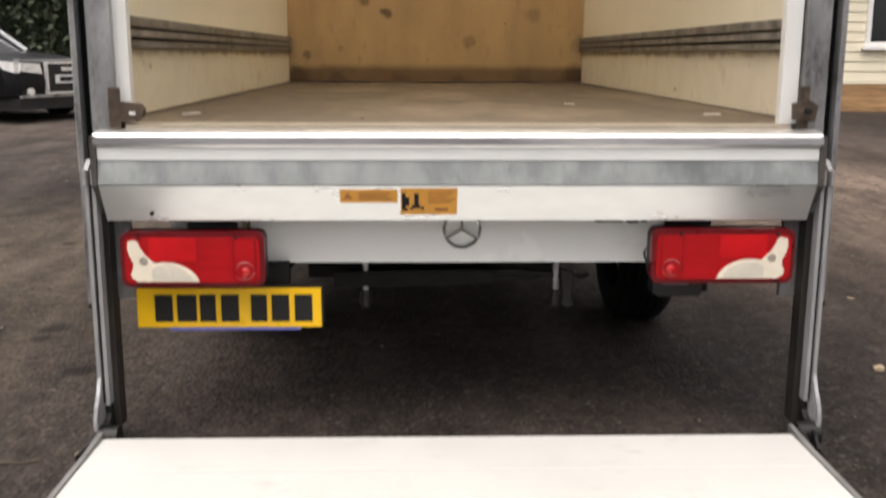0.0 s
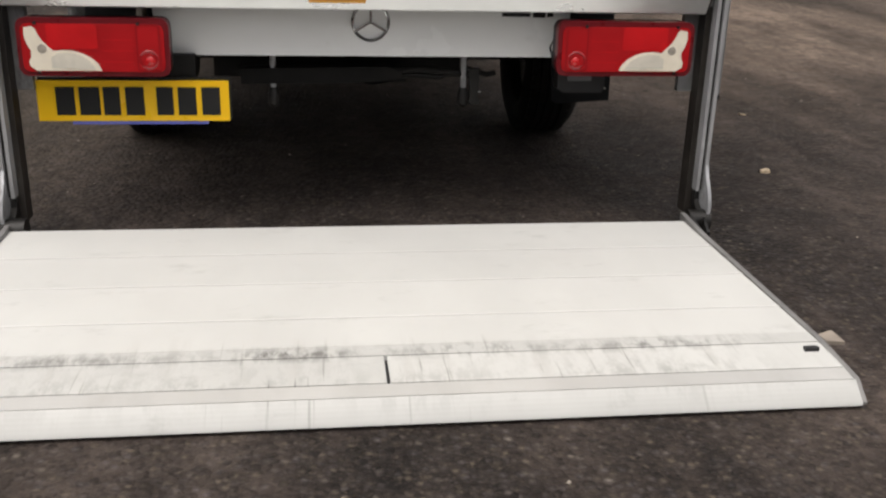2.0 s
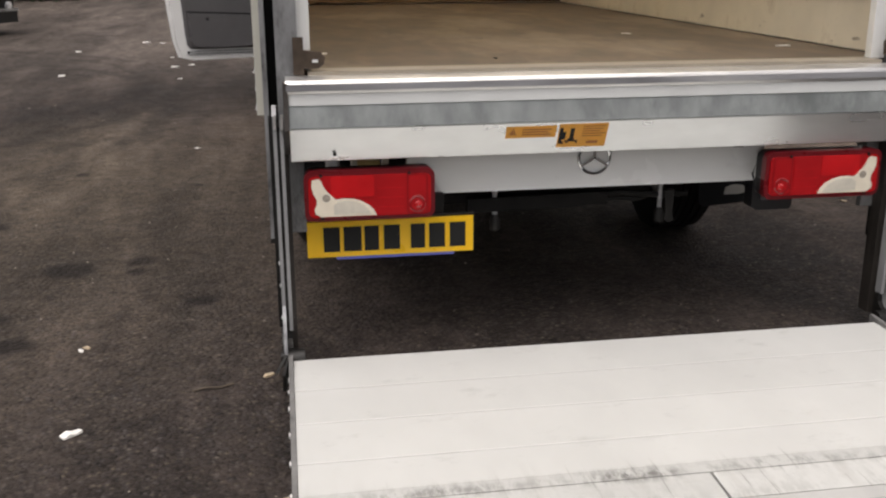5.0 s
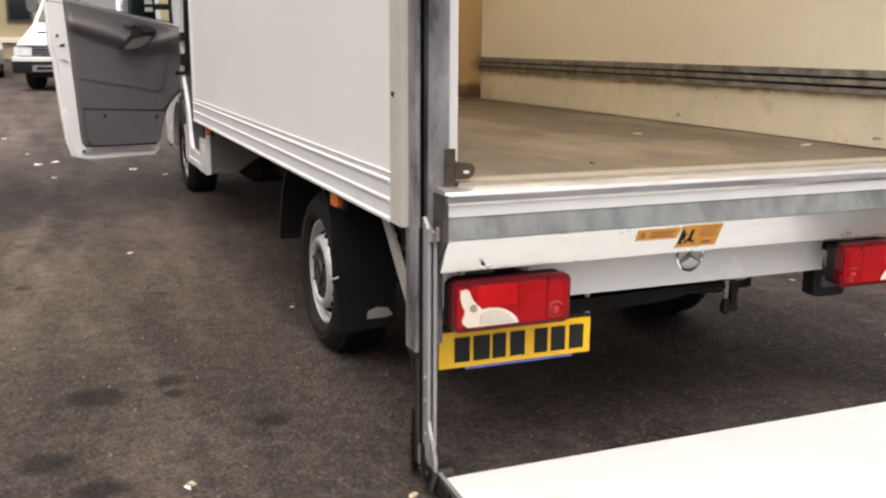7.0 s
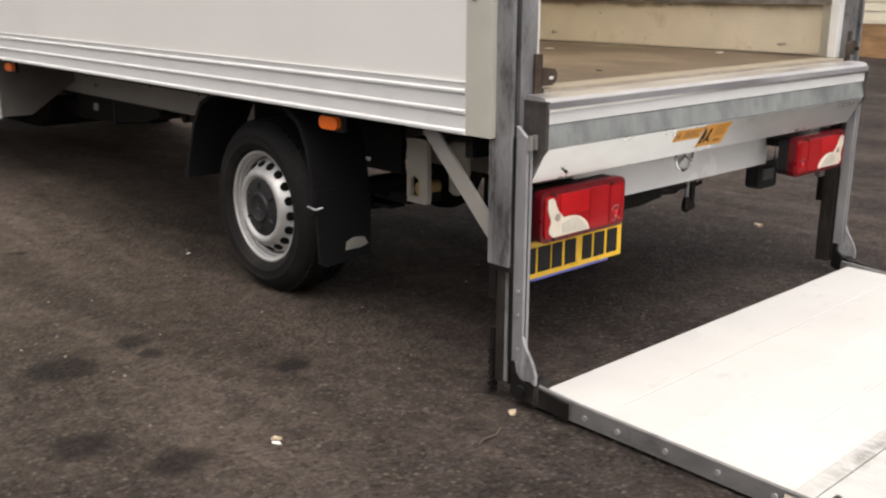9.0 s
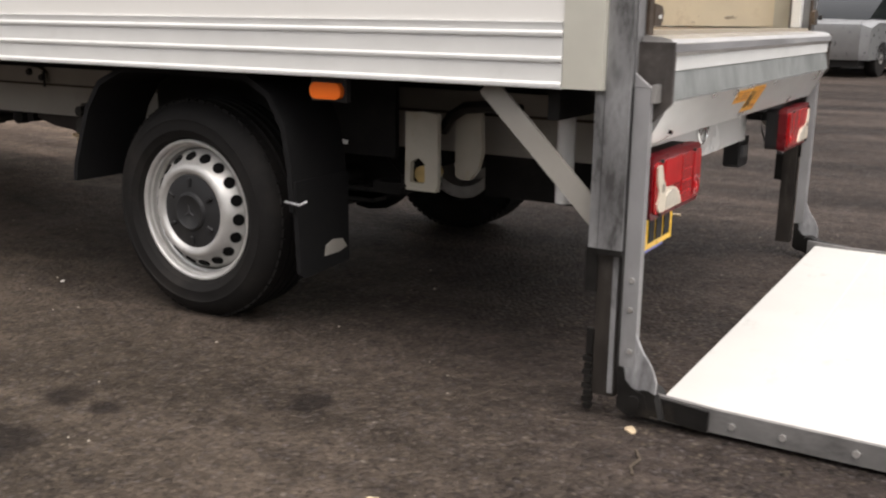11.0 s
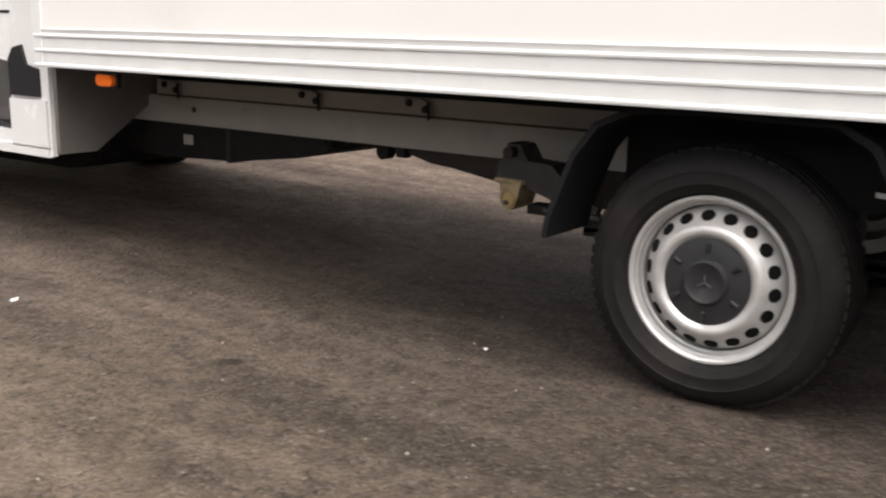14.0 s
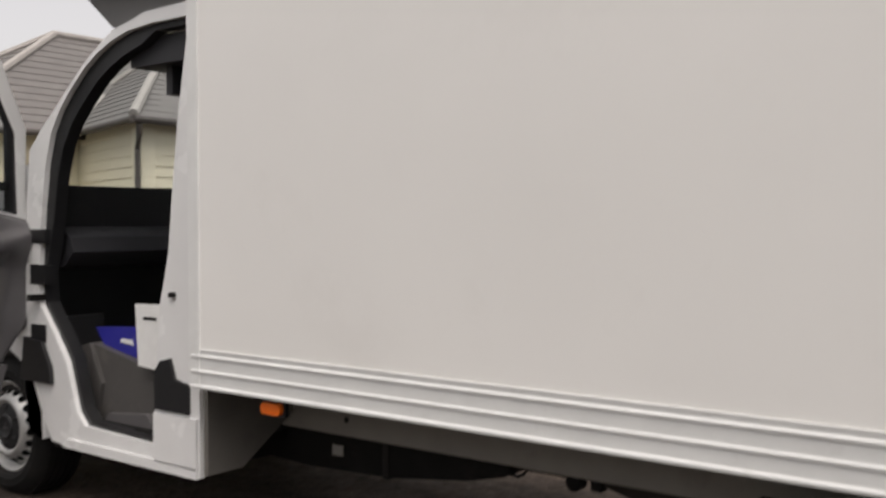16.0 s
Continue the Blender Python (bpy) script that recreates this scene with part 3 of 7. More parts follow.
def asphalt():
    m = bpy.data.materials.new("worn_asphalt")
    m.use_nodes = True
    n, l = m.node_tree.nodes, m.node_tree.links
    b = n["Principled BSDF"]
    tc = n.new("ShaderNodeTexCoord")
    P = tc.outputs["Object"]

    def noise_at(scale, detail=6, rough=0.6, vec=None):
        z = n.new("ShaderNodeTexNoise")
        z.inputs["Scale"].default_value, z.inputs["Detail"].default_value, z.inputs["Roughness"].default_value = scale, detail, rough
        l.new(vec or P, z.inputs["Vector"])
        return z

    def ramp(fac, a, bb, lo, hi):
        r = n.new("ShaderNodeMapRange")
        for k, v in (("From Min", a), ("From Max", bb), ("To Min", lo), ("To Max", hi)):
            r.inputs[k].default_value = v
        l.new(fac, r.inputs["Value"])
        return r.outputs[0]

    def math_(op, a, bb):
        x = n.new("ShaderNodeMath")
        x.operation = op
        for k, v in enumerate((a, bb)):
            if isinstance(v, (int, float)):
                x.inputs[k].default_value = v
            else:
                l.new(v, x.inputs[k])
        return x.outputs[0]

    def mix(fac, a, bb):
        x = n.new("ShaderNodeMix")
        x.data_type = "RGBA"
        l.new(fac, x.inputs["Factor"])
        for key, v in (("A", a), ("B", bb)):
            if isinstance(v, tuple):
                x.inputs[key].default_value = (*v, 1)
            else:
                l.new(v, x.inputs[key])
        return x.outputs["Result"]

    def shifted(vec, noise_colour, amount):
        x = n.new("ShaderNodeVectorMath")
        x.operation = "MULTIPLY_ADD"
        l.new(noise_colour, x.inputs[0])
        x.inputs[1].default_value = (amount, amount, 0)
        l.new(vec, x.inputs[2])
        return x.outputs[0]

    def far_from(vec, x, y, amount):
        d = n.new("ShaderNodeVectorMath")
        d.operation = "DISTANCE"
        flat = n.new("ShaderNodeVectorMath")
        flat.operation = "MULTIPLY"
        flat.inputs[1].default_value = (1, 1, 0)
        l.new(vec, flat.inputs[0])
        l.new(flat.outputs[0], d.inputs[0])
        d.inputs[1].default_value = (x + amount / 2, y + amount / 2, 0)
        return d.outputs["Value"]

    # drifts of dust and bare binder, drawn out along the way vehicles turn
    mp = n.new("ShaderNodeMapping")
    mp.inputs["Rotation"].default_value = (0, 0, radians(16))
    mp.inputs["Scale"].default_value = (1.0, 0.28, 1)
    l.new(P, mp.inputs["Vector"])
    drift = noise_at(1.3, 6, 0.62, mp.outputs[0])
    col = mix(ramp(drift.outputs["Fac"], 0.40, 0.60, 0, 1), (0.021, 0.0168, 0.0155), (0.050, 0.0392, 0.0338))
    blot = noise_at(3.6, 9, 0.72)
    col = mix(ramp(blot.outputs["Fac"], 0.46, 0.7, 0, 0.55), col, (0.064, 0.0495, 0.042))
    # pale dust swept towards the cab side
    big = noise_at(0.9, 6, 0.6, mp.outputs[0])
    dust = far_from(shifted(P, big.outputs["Color"], 3.2), -2.7, 4.6, 3.2)
    col = mix(ramp(dust, 1.2, 2.9, 0.74, 0), col, (0.12, 0.095, 0.07))
    # pale dust beyond the van, its colour raised for the daylight falling there
    lit_dust = far_from(shifted(P, big.outputs["Color"], 2.0), 2.3, 7.4, 2.0)
    col = mix(ramp(lit_dust, 1.3, 3.9, 0.9, 0), col, (0.17, 0.128, 0.1))
    # paler ground around the parked car
    far_pale = far_from(shifted(P, big.outputs["Color"], 2.4), -5.5, 15.5, 2.4)
    col = mix(ramp(far_pale, 4.5, 8.0, 0.85, 0), col, (0.125, 0.102, 0.088))
    # darker stretch beside the loading end
    dark_stretch = far_from(shifted(P, big.outputs["Color"], 1.6), -1.9, 2.9, 1.6)
    col = mix(ramp(dark_stretch, 0.6, 2.0, 0.35, 0), col, (0.0125, 0.0105, 0.0095))
    # worn and dusty sweeps along the way that vehicles drive
    mp2 = n.new("ShaderNodeMapping")
    mp2.inputs["Rotation"].default_value = (0, 0, radians(-8))
    mp2.inputs["Scale"].default_value = (1.0, 0.24, 1)
    l.new(shifted(P, big.outputs["Color"], 0.5), mp2.inputs["Vector"])
    sweep = noise_at(3.4, 6, 0.62, mp2.outputs[0])
    fine = noise_at(14.0, 8, 0.7)
    tone = math_("MULTIPLY", ramp(sweep.outputs["Fac"], 0.34, 0.66, 0.6, 1.35), math_("MULTIPLY", ramp(drift.outputs["Fac"], 0.36, 0.64, 0.6, 1.25), ramp(fine.outputs["Fac"], 0.3, 0.7, 0.5, 1.5)))
    sc = n.new("ShaderNodeVectorMath")
    sc.operation = "SCALE"
    l.new(col, sc.inputs[0])
    l.new(tone, sc.inputs["Scale"])
    col = sc.outputs[0]
    # curved tyre tracks
    soft = noise_at(1.8, 5, 0.6)
    wavy = shifted(P, soft.outputs["Color"], 0.25)
    for x, y, r, w in TRACKS:
        d = math_("ABSOLUTE", math_("SUBTRACT", far_from(wavy, x, y, 0.25), r), 0)
        f = math_("MULTIPLY", ramp(d, w * 0.3, w, 0.55, 0), ramp(soft.outputs["Fac"], 0.4, 0.6, 0.2, 1))
        col = mix(f, col, (0.017, 0.0145, 0.013))
    # stones of two sizes in the binder
    for scale, share, tone in ((62.0, 0.7, (0.128, 0.106, 0.091)), (140.0, 0.5, (0.094, 0.077, 0.066))):
        vo = n.new("ShaderNodeTexVoronoi")
        vo.inputs["Scale"].default_value = scale
        l.new(P, vo.inputs["Vector"])
        sep = n.new("ShaderNodeSeparateColor")
        l.new(vo.outputs["Color"], sep.inputs[0])
        bright = ramp(sep.outputs[0], 0.35, 1.0, 0, share)
        edge = ramp(vo.outputs["Distance"], 0.2, 0.55, 1, 0.15)
        own = mix(ramp(sep.outputs[1], 0.25, 0.75, 0, 1), (tone[0] * 1.12, tone[1] * 1.1, tone[2] * 0.98), (tone[0] * 0.85, tone[1] * 0.9, tone[2] * 1.05))
        col = mix(math_("MULTIPLY", bright, edge), col, own)
        col = mix(ramp(sep.outputs[2], 0.8, 1.0, 0, 0.55), col, (0.009, 0.008, 0.0075))
        if scale < 100:
            first = vo
            pale = math_("MULTIPLY", ramp(sep.outputs[1], 0.988, 0.997, 0, 0.55), edge)
    col = mix(pale, col, (0.22, 0.19, 0.16))
    grit = noise_at(38, 5, 0.75)
    col = mix(ramp(grit.outputs["Fac"], 0.5, 0.78, 0, 0.5), col, (0.009, 0.008, 0.0075))
    # oil spots
    wob = noise_at(9, 4, 0.6)
    spot = shifted(P, wob.outputs["Color"], 0.09)
    for x, y, r in OIL:
        col = mix(ramp(far_from(spot, x, y, 0.09), r * 0.5, r * 0.95, 0.72, 0), col, (0.0095, 0.0077, 0.0075))
    l.new(col, b.inputs["Base Color"])
    l.new(ramp(blot.outputs["Fac"], 0.3, 0.7, 0.6, 0.85), b.inputs["Roughness"])
    b.inputs["Specular IOR Level"].default_value = 0.12
    bp = n.new("ShaderNodeBump")
    bp.inputs["Strength"].default_value, bp.inputs["Distance"].default_value = 0.8, 0.008
    bp.invert = True
    l.new(first.outputs["Distance"], bp.inputs["Height"])
    bp2 = n.new("ShaderNodeBump")
    bp2.inputs["Strength"].default_value, bp2.inputs["Distance"].default_value = 0.5, 0.012
    l.new(grit.outputs["Fac"], bp2.inputs["Height"])
    l.new(bp.outputs[0], bp2.inputs["Normal"])
    l.new(bp2.outputs[0], b.inputs["Normal"])
    return m


ASPHALT = asphalt()


# ---- mesh helpers ----
BASE = {}


def thing(name, loc, label, category, group="", rz=0.0, kind=""):
    ob = new(name)
    ob.empty_display_size = 0.2
    ob.matrix_basis = pose(*loc, 0, 0, rz)
    BASE[name if ob.name == name else ob.name] = Vector(loc)
    return tagged(ob, label, category, group, kind)


def finish(bm, smooth=35.0):
    bmesh.ops.recalc_face_normals(bm, faces=bm.faces)
    for f in bm.faces:
        f.smooth = True
    for e in bm.edges:
        if len(e.link_faces) == 2 and e.calc_face_angle(0) > radians(smooth):
            e.smooth = False
        elif len(e.link_faces) != 2:
            e.smooth = False


def mesh_of(name, bm, material):
    finish(bm)
    me = bpy.data.meshes.new(name)
    bm.to_mesh(me)
    bm.free()
    me.materials.append(material)
    return me


def part(name, bm, material, parent, label="", at=None, local=False):
    """One mesh under a thing or a part. Its mesh is in world metres, or about `at`, or (local) in the parent's own frame."""
    ob = new(name, mesh_of(name, bm, material))
    ob.parent = parent
    if local:
        BASE[ob.name] = BASE[parent.name]
    else:
        here = Vector(at) if at else Vector((0, 0, 0))
        ob.location = here - BASE[parent.name]
        BASE[ob.name] = here
    if label:
        ob["label"] = label
    return ob


def solo(name, bm, material, label, category, group="", kind="", m=None):
    ob = new(name, mesh_of(name, bm, material))
    if m:
        ob.matrix_basis = m
    BASE[ob.name] = ob.matrix_basis.translation.copy()
    return tagged(ob, label, category, group, kind)


def soften(bm, amount, segments=2):
    edges = [e for e in bm.edges if len(e.link_faces) == 2 and e.calc_face_angle(0) > radians(25)]
    if amount > 0:
        bmesh.ops.bevel(bm, geom=edges, offset=amount, segments=segments, affect="EDGES", clamp_overlap=True)
    return bm


def add_box(bm, x0, x1, y0, y1, z0, z1):
    v = [bm.verts.new((x, y, z)) for x in (x0, x1) for y in (y0, y1) for z in (z0, z1)]
    for f in ((0, 1, 3, 2), (4, 6, 7, 5), (0, 4, 5, 1), (2, 3, 7, 6), (0, 2, 6, 4), (1, 5, 7, 3)):
        bm.faces.new([v[i] for i in f])
    return bm


def box(x0, x1, y0, y1, z0, z1, r=0.0, seg=2):
    return soften(add_box(bmesh.new(), x0, x1, y0, y1, z0, z1), r, seg)


def add_prism(bm, pts, axis, a0, a1, shift=(0, 0)):
    """A polygon in the other two axes (in x, y, z order), drawn out along one axis. shift: offset of its far end."""
    def put(p, a, s):
        q = [p[0] + s[0], p[1] + s[1]]
        q.insert("xyz".index(axis), a)
        return bm.verts.new(q)
    lo = [put(p, a0, (0, 0)) for p in pts]
    hi = [put(p, a1, shift) for p in pts]
    bm.faces.new(lo)
    bm.faces.new(hi[::-1])
    for i in range(len(pts)):
        j = (i + 1) % len(pts)
        bm.faces.new((lo[i], hi[i], hi[j], lo[j]))
    return bm


def prism(pts, axis, a0, a1, r=0.0, seg=2, shift=(0, 0)):
    return soften(add_prism(bmesh.new(), pts, axis, a0, a1, shift), r, seg)


def ring_plate(outer, inner, axis, a0, a1, r=0.0):
    """A plate with an opening: two outlines of as many points each."""
    bm = bmesh.new()
    def put(p, a):
        q = list(p)
        q.insert("xyz".index(axis), a)
        return bm.verts.new(q)
    o0, o1 = [put(p, a0) for p in outer], [put(p, a1) for p in outer]
    i0, i1 = [put(p, a0) for p in inner], [put(p, a1) for p in inner]
    k = len(outer)
    for i in range(k):
        j = (i + 1) % k
        for quad in ((o0[i], o0[j], i0[j], i0[i]), (o1[i], i1[i], i1[j], o1[j]), (o0[i], o1[i], o1[j], o0[j]), (i0[i], i0[j], i1[j], i1[i])):
            bm.faces.new(quad)
    return soften(bm, r)


def add_lathe(bm, prof, axis="x", n=40, at=(0, 0, 0), close=False):
    """Turns (radius, height) points about an axis."""
    rings = []
    for r, h in prof:
        ring = []
        for i in range(n):
            a = 2 * math.pi * i / n
            c, s = r * math.cos(a), r * math.sin(a)
            q = {"x": (h, c, s), "y": (c, h, s), "z": (c, s, h)}[axis]
            ring.append(bm.verts.new([q[k] + at[k] for k in range(3)]))
        rings.append(ring)
    pairs = list(zip(rings, rings[1:])) + ([(rings[-1], rings[0])] if close else [])
    for a, b in pairs:
        for i in range(n):
            j = (i + 1) % n
            bm.faces.new((a[i], a[j], b[j], b[i]))
    if not close:
        for ring in (rings[0], rings[-1]):
            bm.faces.new(ring)
    return bm


def add_tube(bm, pts, r, n=8):
    pts = [Vector(p) for p in pts]
    rings = []
    for i, p in enumerate(pts):
        d = (pts[min(i + 1, len(pts) - 1)] - pts[max(i - 1, 0)]).normalized()
        u = d.cross(Vector((0, 0, 1)) if abs(d.z) < 0.9 else Vector((1, 0, 0))).normalized()
        w = d.cross(u)
        rings.append([bm.verts.new(p + r * (math.cos(2 * math.pi * k / n) * u + math.sin(2 * math.pi * k / n) * w)) for k in range(n)])
    for a, b in zip(rings, rings[1:]):
        for k in range(n):
            bm.faces.new((a[k], a[(k + 1) % n], b[(k + 1) % n], b[k]))
    bm.faces.new(rings[0])
    bm.faces.new(rings[-1][::-1])
    return bm


def tube(pts, r, n=8):
    return add_tube(bmesh.new(), pts, r, n)


def bar(p, q, w, t, r=0.004):
    """A flat bar from p to q, w wide and t thick."""
    p, q = Vector(p), Vector(q)
    d = (q - p).normalized()
    side = d.cross(Vector((1, 0, 0))).normalized()
    out = side.cross(d)
    bm = bmesh.new()
    v = [bm.verts.new(e + side * a * w / 2 + out * b * t / 2) for e in (p, q) for a in (-1, 1) for b in (-1, 1)]
    for f in ((0, 1, 3, 2), (4, 6, 7, 5), (0, 4, 5, 1), (2, 3, 7, 6), (0, 2, 6, 4), (1, 5, 7, 3)):
        bm.faces.new([v[i] for i in f])
    return soften(bm, r)


def rise(y):
    """The yard dips a little beside the van, then climbs gently ahead of its middle."""
    return -0.022 * math.exp(-((y - 5.0) / 2.0) ** 2) + 0.022 * min(30.0, 0.8 * math.log1p(math.exp(min(60.0, (y - 5) / 0.8))))


# ---- ground ----
def graded(lo, hi, fine):
    out, step, a = [], fine, 0.0
    while a < max(abs(lo), hi):
        out.append(a)
        step *= 1.12
        a += step
    out.append(max(abs(lo), hi))
    return sorted({round(s * v, 4) for v in out for s in (-1, 1)})


xs, ys = graded(-900, 900, 0.3), graded(-900, 900, 0.3)
bm = bmesh.new()
grid = [[bm.verts.new((x, y + 4, rise(y + 4))) for x in xs] for y in ys]
for j in range(len(ys) - 1):
    for i in range(len(xs) - 1):
        bm.faces.new((grid[j][i], grid[j][i + 1], grid[j + 1][i + 1], grid[j + 1][i]))
ground = solo("ground", bm, ASPHALT, "dark worn asphalt yard with oil spots and pale chippings", "ground", kind="structure")

# ---- the box van with its tail lift ----
VX = 0.03                      # the van's middle line
SIDE_L, SIDE_R = -1.0, 1.06    # outer sides of the load box
REAR, FRONT = 2.585, 6.62      # rear and front of the load box
van = thing("box_van", (VX, 5.0, 0.0), "white box van with lowered tail lift and open cab door", "van")

# load box: floor, walls, roof, bulkhead
def skirt_profile(x, s):
    """Section of the ribbed lower side rail, from its top to its foot: a flat rail with thin ribs and a rolled foot."""
    return [(x, 0.914)] + [(x - s * d, z) for d, z in ((0.0055, 0.9135), (0.006, 0.911), (0.0045, 0.9085), (0.0035, 0.894), (0.0065, 0.8925), (0.0095, 0.8895), (0.0098, 0.8855), (0.0085, 0.8815), (0.004, 0.8795),
                                                       (0.0038, 0.8375), (0.0065, 0.836), (0.0095, 0.833), (0.0098, 0.829), (0.0085, 0.825), (0.004, 0.823), (0.0038, 0.7815), (0.0065, 0.780), (0.0105, 0.777), (0.0115, 0.771), (0.0095, 0.7665))] + [(x, 0.765)]

floor_box = part("load_floor", box(-0.96, 1.035, 2.52, 6.46, 0.845, 0.892, 0.002), FLOORPLY, van, "worn brown plywood load floor")
for s, x, wall_in in ((1, SIDE_L, -0.948), (-1, SIDE_R, 1.03)):
    lo, hi = sorted((x, wall_in))
    side = part("side_panel", box(lo, hi, REAR, FRONT, 0.9145, 3.02, 0.004), PANEL, van, "smooth white side panel")
    part("lower_skirt", add_prism(bmesh.new(), skirt_profile(x, s)[::s], "y", REAR, FRONT), SKIRT, side, "ribbed white lower side rail")
    inner = wall_in
    a, b = sorted((inner, inner + s * 0.004))
    part("wall_lining", box(a, b, 2.50, 6.45, 1.189, 2.94), LINING, side, "cream inner wall lining")
    a, b = sorted((inner, inner + s * 0.008))
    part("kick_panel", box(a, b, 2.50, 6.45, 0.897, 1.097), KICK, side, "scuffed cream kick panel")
    # lashing rail with three grooves
    for z0, z1, d in ((1.098, 1.117, 0.03), (1.117, 1.129, 0.012), (1.129, 1.149, 0.034), (1.149, 1.16, 0.012), (1.16, 1.188, 0.028)):
        p, q = sorted((inner + s * 0.001, inner + s * d))
        part("rail_ridge" if d > 0.02 else "rail_groove", box(p, q, 2.50, 6.445, z0, z1, 0.003 if d > 0.02 else 0.0), RAIL if d > 0.02 else DARKSTEEL, side, "dirty grey lashing rail ridge" if d > 0.02 else "")
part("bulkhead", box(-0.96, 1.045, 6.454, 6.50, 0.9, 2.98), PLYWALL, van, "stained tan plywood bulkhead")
part("box_roof", box(SIDE_L, SIDE_R, REAR, FRONT, 3.02, 3.05, 0.004), ROOFSHEET, van, "translucent white box roof")
part("front_panel", box(SIDE_L + 0.01, SIDE_R - 0.01, 6.56, FRONT + 0.012, 0.80, 3.02, 0.006), PANEL, van)
# slanted pod over the cab
pod = part("overcab_pod", prism([(6.635, 3.05), (8.05, 2.98), (8.3, 2.85), (8.0, 2.70), (7.6, 2.47), (7.35, 2.38), (6.635, 2.36)], "x", SIDE_L + 0.01, SIDE_R - 0.01, 0.03, 3), PANEL, van, "white pod over the cab")
part("pod_underside", prism([(6.637, 2.355), (7.35, 2.375), (7.6, 2.465), (8.0, 2.695), (8.22, 2.80), (8.15, 2.75), (7.75, 2.55), (7.475, 2.36), (7.29, 2.215), (7.25, 2.205), (6.637, 2.25)], "x", SIDE_L + 0.12, SIDE_R - 0.12, 0.01), PODGREY, pod, "grey underside of the pod")
for x in (SIDE_L, SIDE_R):
    a, b = sorted((x, x + 0.045 * (1 if x < 0 else -1)))
    part("front_corner_trim", box(a - 0.006, b, 6.575, 6.635, 0.765, 3.02, 0.008), SKIRT, van)
    part("rear_corner_trim", box(a - 0.005, b, 2.488, 2.583, 0.767, 3.05, 0.005), TRIM, van, "beige rear corner trim")
# screws in the rear trim
for z in (1.139, 1.64, 2.14, 2.64):
    part("trim_screw", add_lathe(bmesh.new(), [(0.008, -1.0095), (0.008, -1.004)], "x", 10, (0, 2.552, z)), DARKSTEEL, van)
# rear frame: jambs, header, sill
for x0, x1 in ((-0.884, -0.846), (0.895, 0.94)):
    part("door_jamb", box(x0, x1, 2.46, 2.492, 0.898, 3.0, 0.005), SKIRT, van, "white rear door jamb")
part("rear_header", box(SIDE_L, SIDE_R, 2.45, 2.62, 2.88, 3.05, 0.006), TRIM, van)
part("floor_sill", box(-0.855, 0.917, 2.43, 2.52, 0.87, 0.896, 0.004), SILL, van, "dirty cream floor sill")
part("sill_gasket", box(-0.9, 0.96, 2.415, 2.432, 0.86, 0.882), BLACK, van)

# rear cross beam of the tail lift: rounded nose, upright face, face slanting in below
BX0, BX1 = -0.917, 0.975
NOSEP = [(2.43, 0.885), (2.385, 0.883), (2.366, 0.878), (2.357, 0.866), (2.356, 0.852), (2.362, 0.842), (2.43, 0.842)]
part("beam_nose", add_prism(bmesh.new(), NOSEP, "x", BX0 - 0.004, BX1 + 0.004), NOSE, van, "worn bright nose of the loading sill")
part("nose_face", add_prism(bmesh.new(), [(2.3588, 0.8695), (2.3545, 0.868), (2.354, 0.8515), (2.358, 0.8495)], "x", BX0 - 0.003, BX1 + 0.003), NOSEFACE, van, "scuffed grey face of the loading sill")
beam = part("rear_beam", add_prism(bmesh.new(), [(2.43, 0.842), (2.368, 0.842), (2.368, 0.809), (2.372, 0.807), (2.366, 0.747), (2.362, 0.741), (2.415, 0.642), (2.43, 0.638), (2.45, 0.638), (2.45, 0.842)], "x", BX0 + 0.003, BX1 - 0.003),
            BEAM, van, "brushed metal cross beam")
part("beam_strip", add_prism(bmesh.new(), [(2.3682, 0.8415), (2.3645, 0.8415), (2.3635, 0.8095), (2.3682, 0.8095)], "x", BX0 + 0.003, BX1 - 0.003), UPPERSTRIP, beam, "plain upper strip coloured bright for its reflection")
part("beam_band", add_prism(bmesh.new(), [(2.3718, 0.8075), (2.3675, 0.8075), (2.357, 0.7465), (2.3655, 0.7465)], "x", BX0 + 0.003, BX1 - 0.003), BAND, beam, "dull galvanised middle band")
for x, s in ((BX0, 1), (BX1, -1)):
    a, b = sorted((x - s * 0.012, x + s * 0.002))
    part("end_plate", prism([(2.355, 0.872), (2.47, 0.872), (2.47, 0.66), (2.43, 0.66), (2.355, 0.74)], "x", a, b, 0.004), ENDSTEEL, beam, "mottled dark end plate")
# warning stickers on the slanted face
SL = math.atan2(0.053, 0.099)
def on_beam(name, x0, x1, s0, s1, material, lift, label=""):
    """A thin plate on the slanted face, s0 to s1 metres down its slope."""
    bm = bmesh.new()
    dy, dz = math.sin(SL), -math.cos(SL)
    ny, nz = -math.cos(SL), -math.sin(SL)
    v = []
    for k in (0.0004, lift):
        for x, s in ((x0, s0), (x1, s0), (x1, s1), (x0, s1)):
            v.append(bm.verts.new((x, 2.362 + dy * s + ny * k, 0.741 + dz * s + nz * k)))
    bm.faces.new(v[:4]); bm.faces.new(v[4:])
    for i in range(4):
        bm.faces.new((v[i], v[(i + 1) % 4], v[4 + (i + 1) % 4], v[4 + i]))
    return part(name, bm, material, beam, label)
on_beam("warning_sticker", -0.291, -0.139, 0.010, 0.052, STICKER, 0.0012, "small orange warning sticker")
on_beam("instruction_sticker", -0.131, 0.019, 0.006, 0.092, STICKER, 0.0012, "orange sticker with a dark lift drawing")
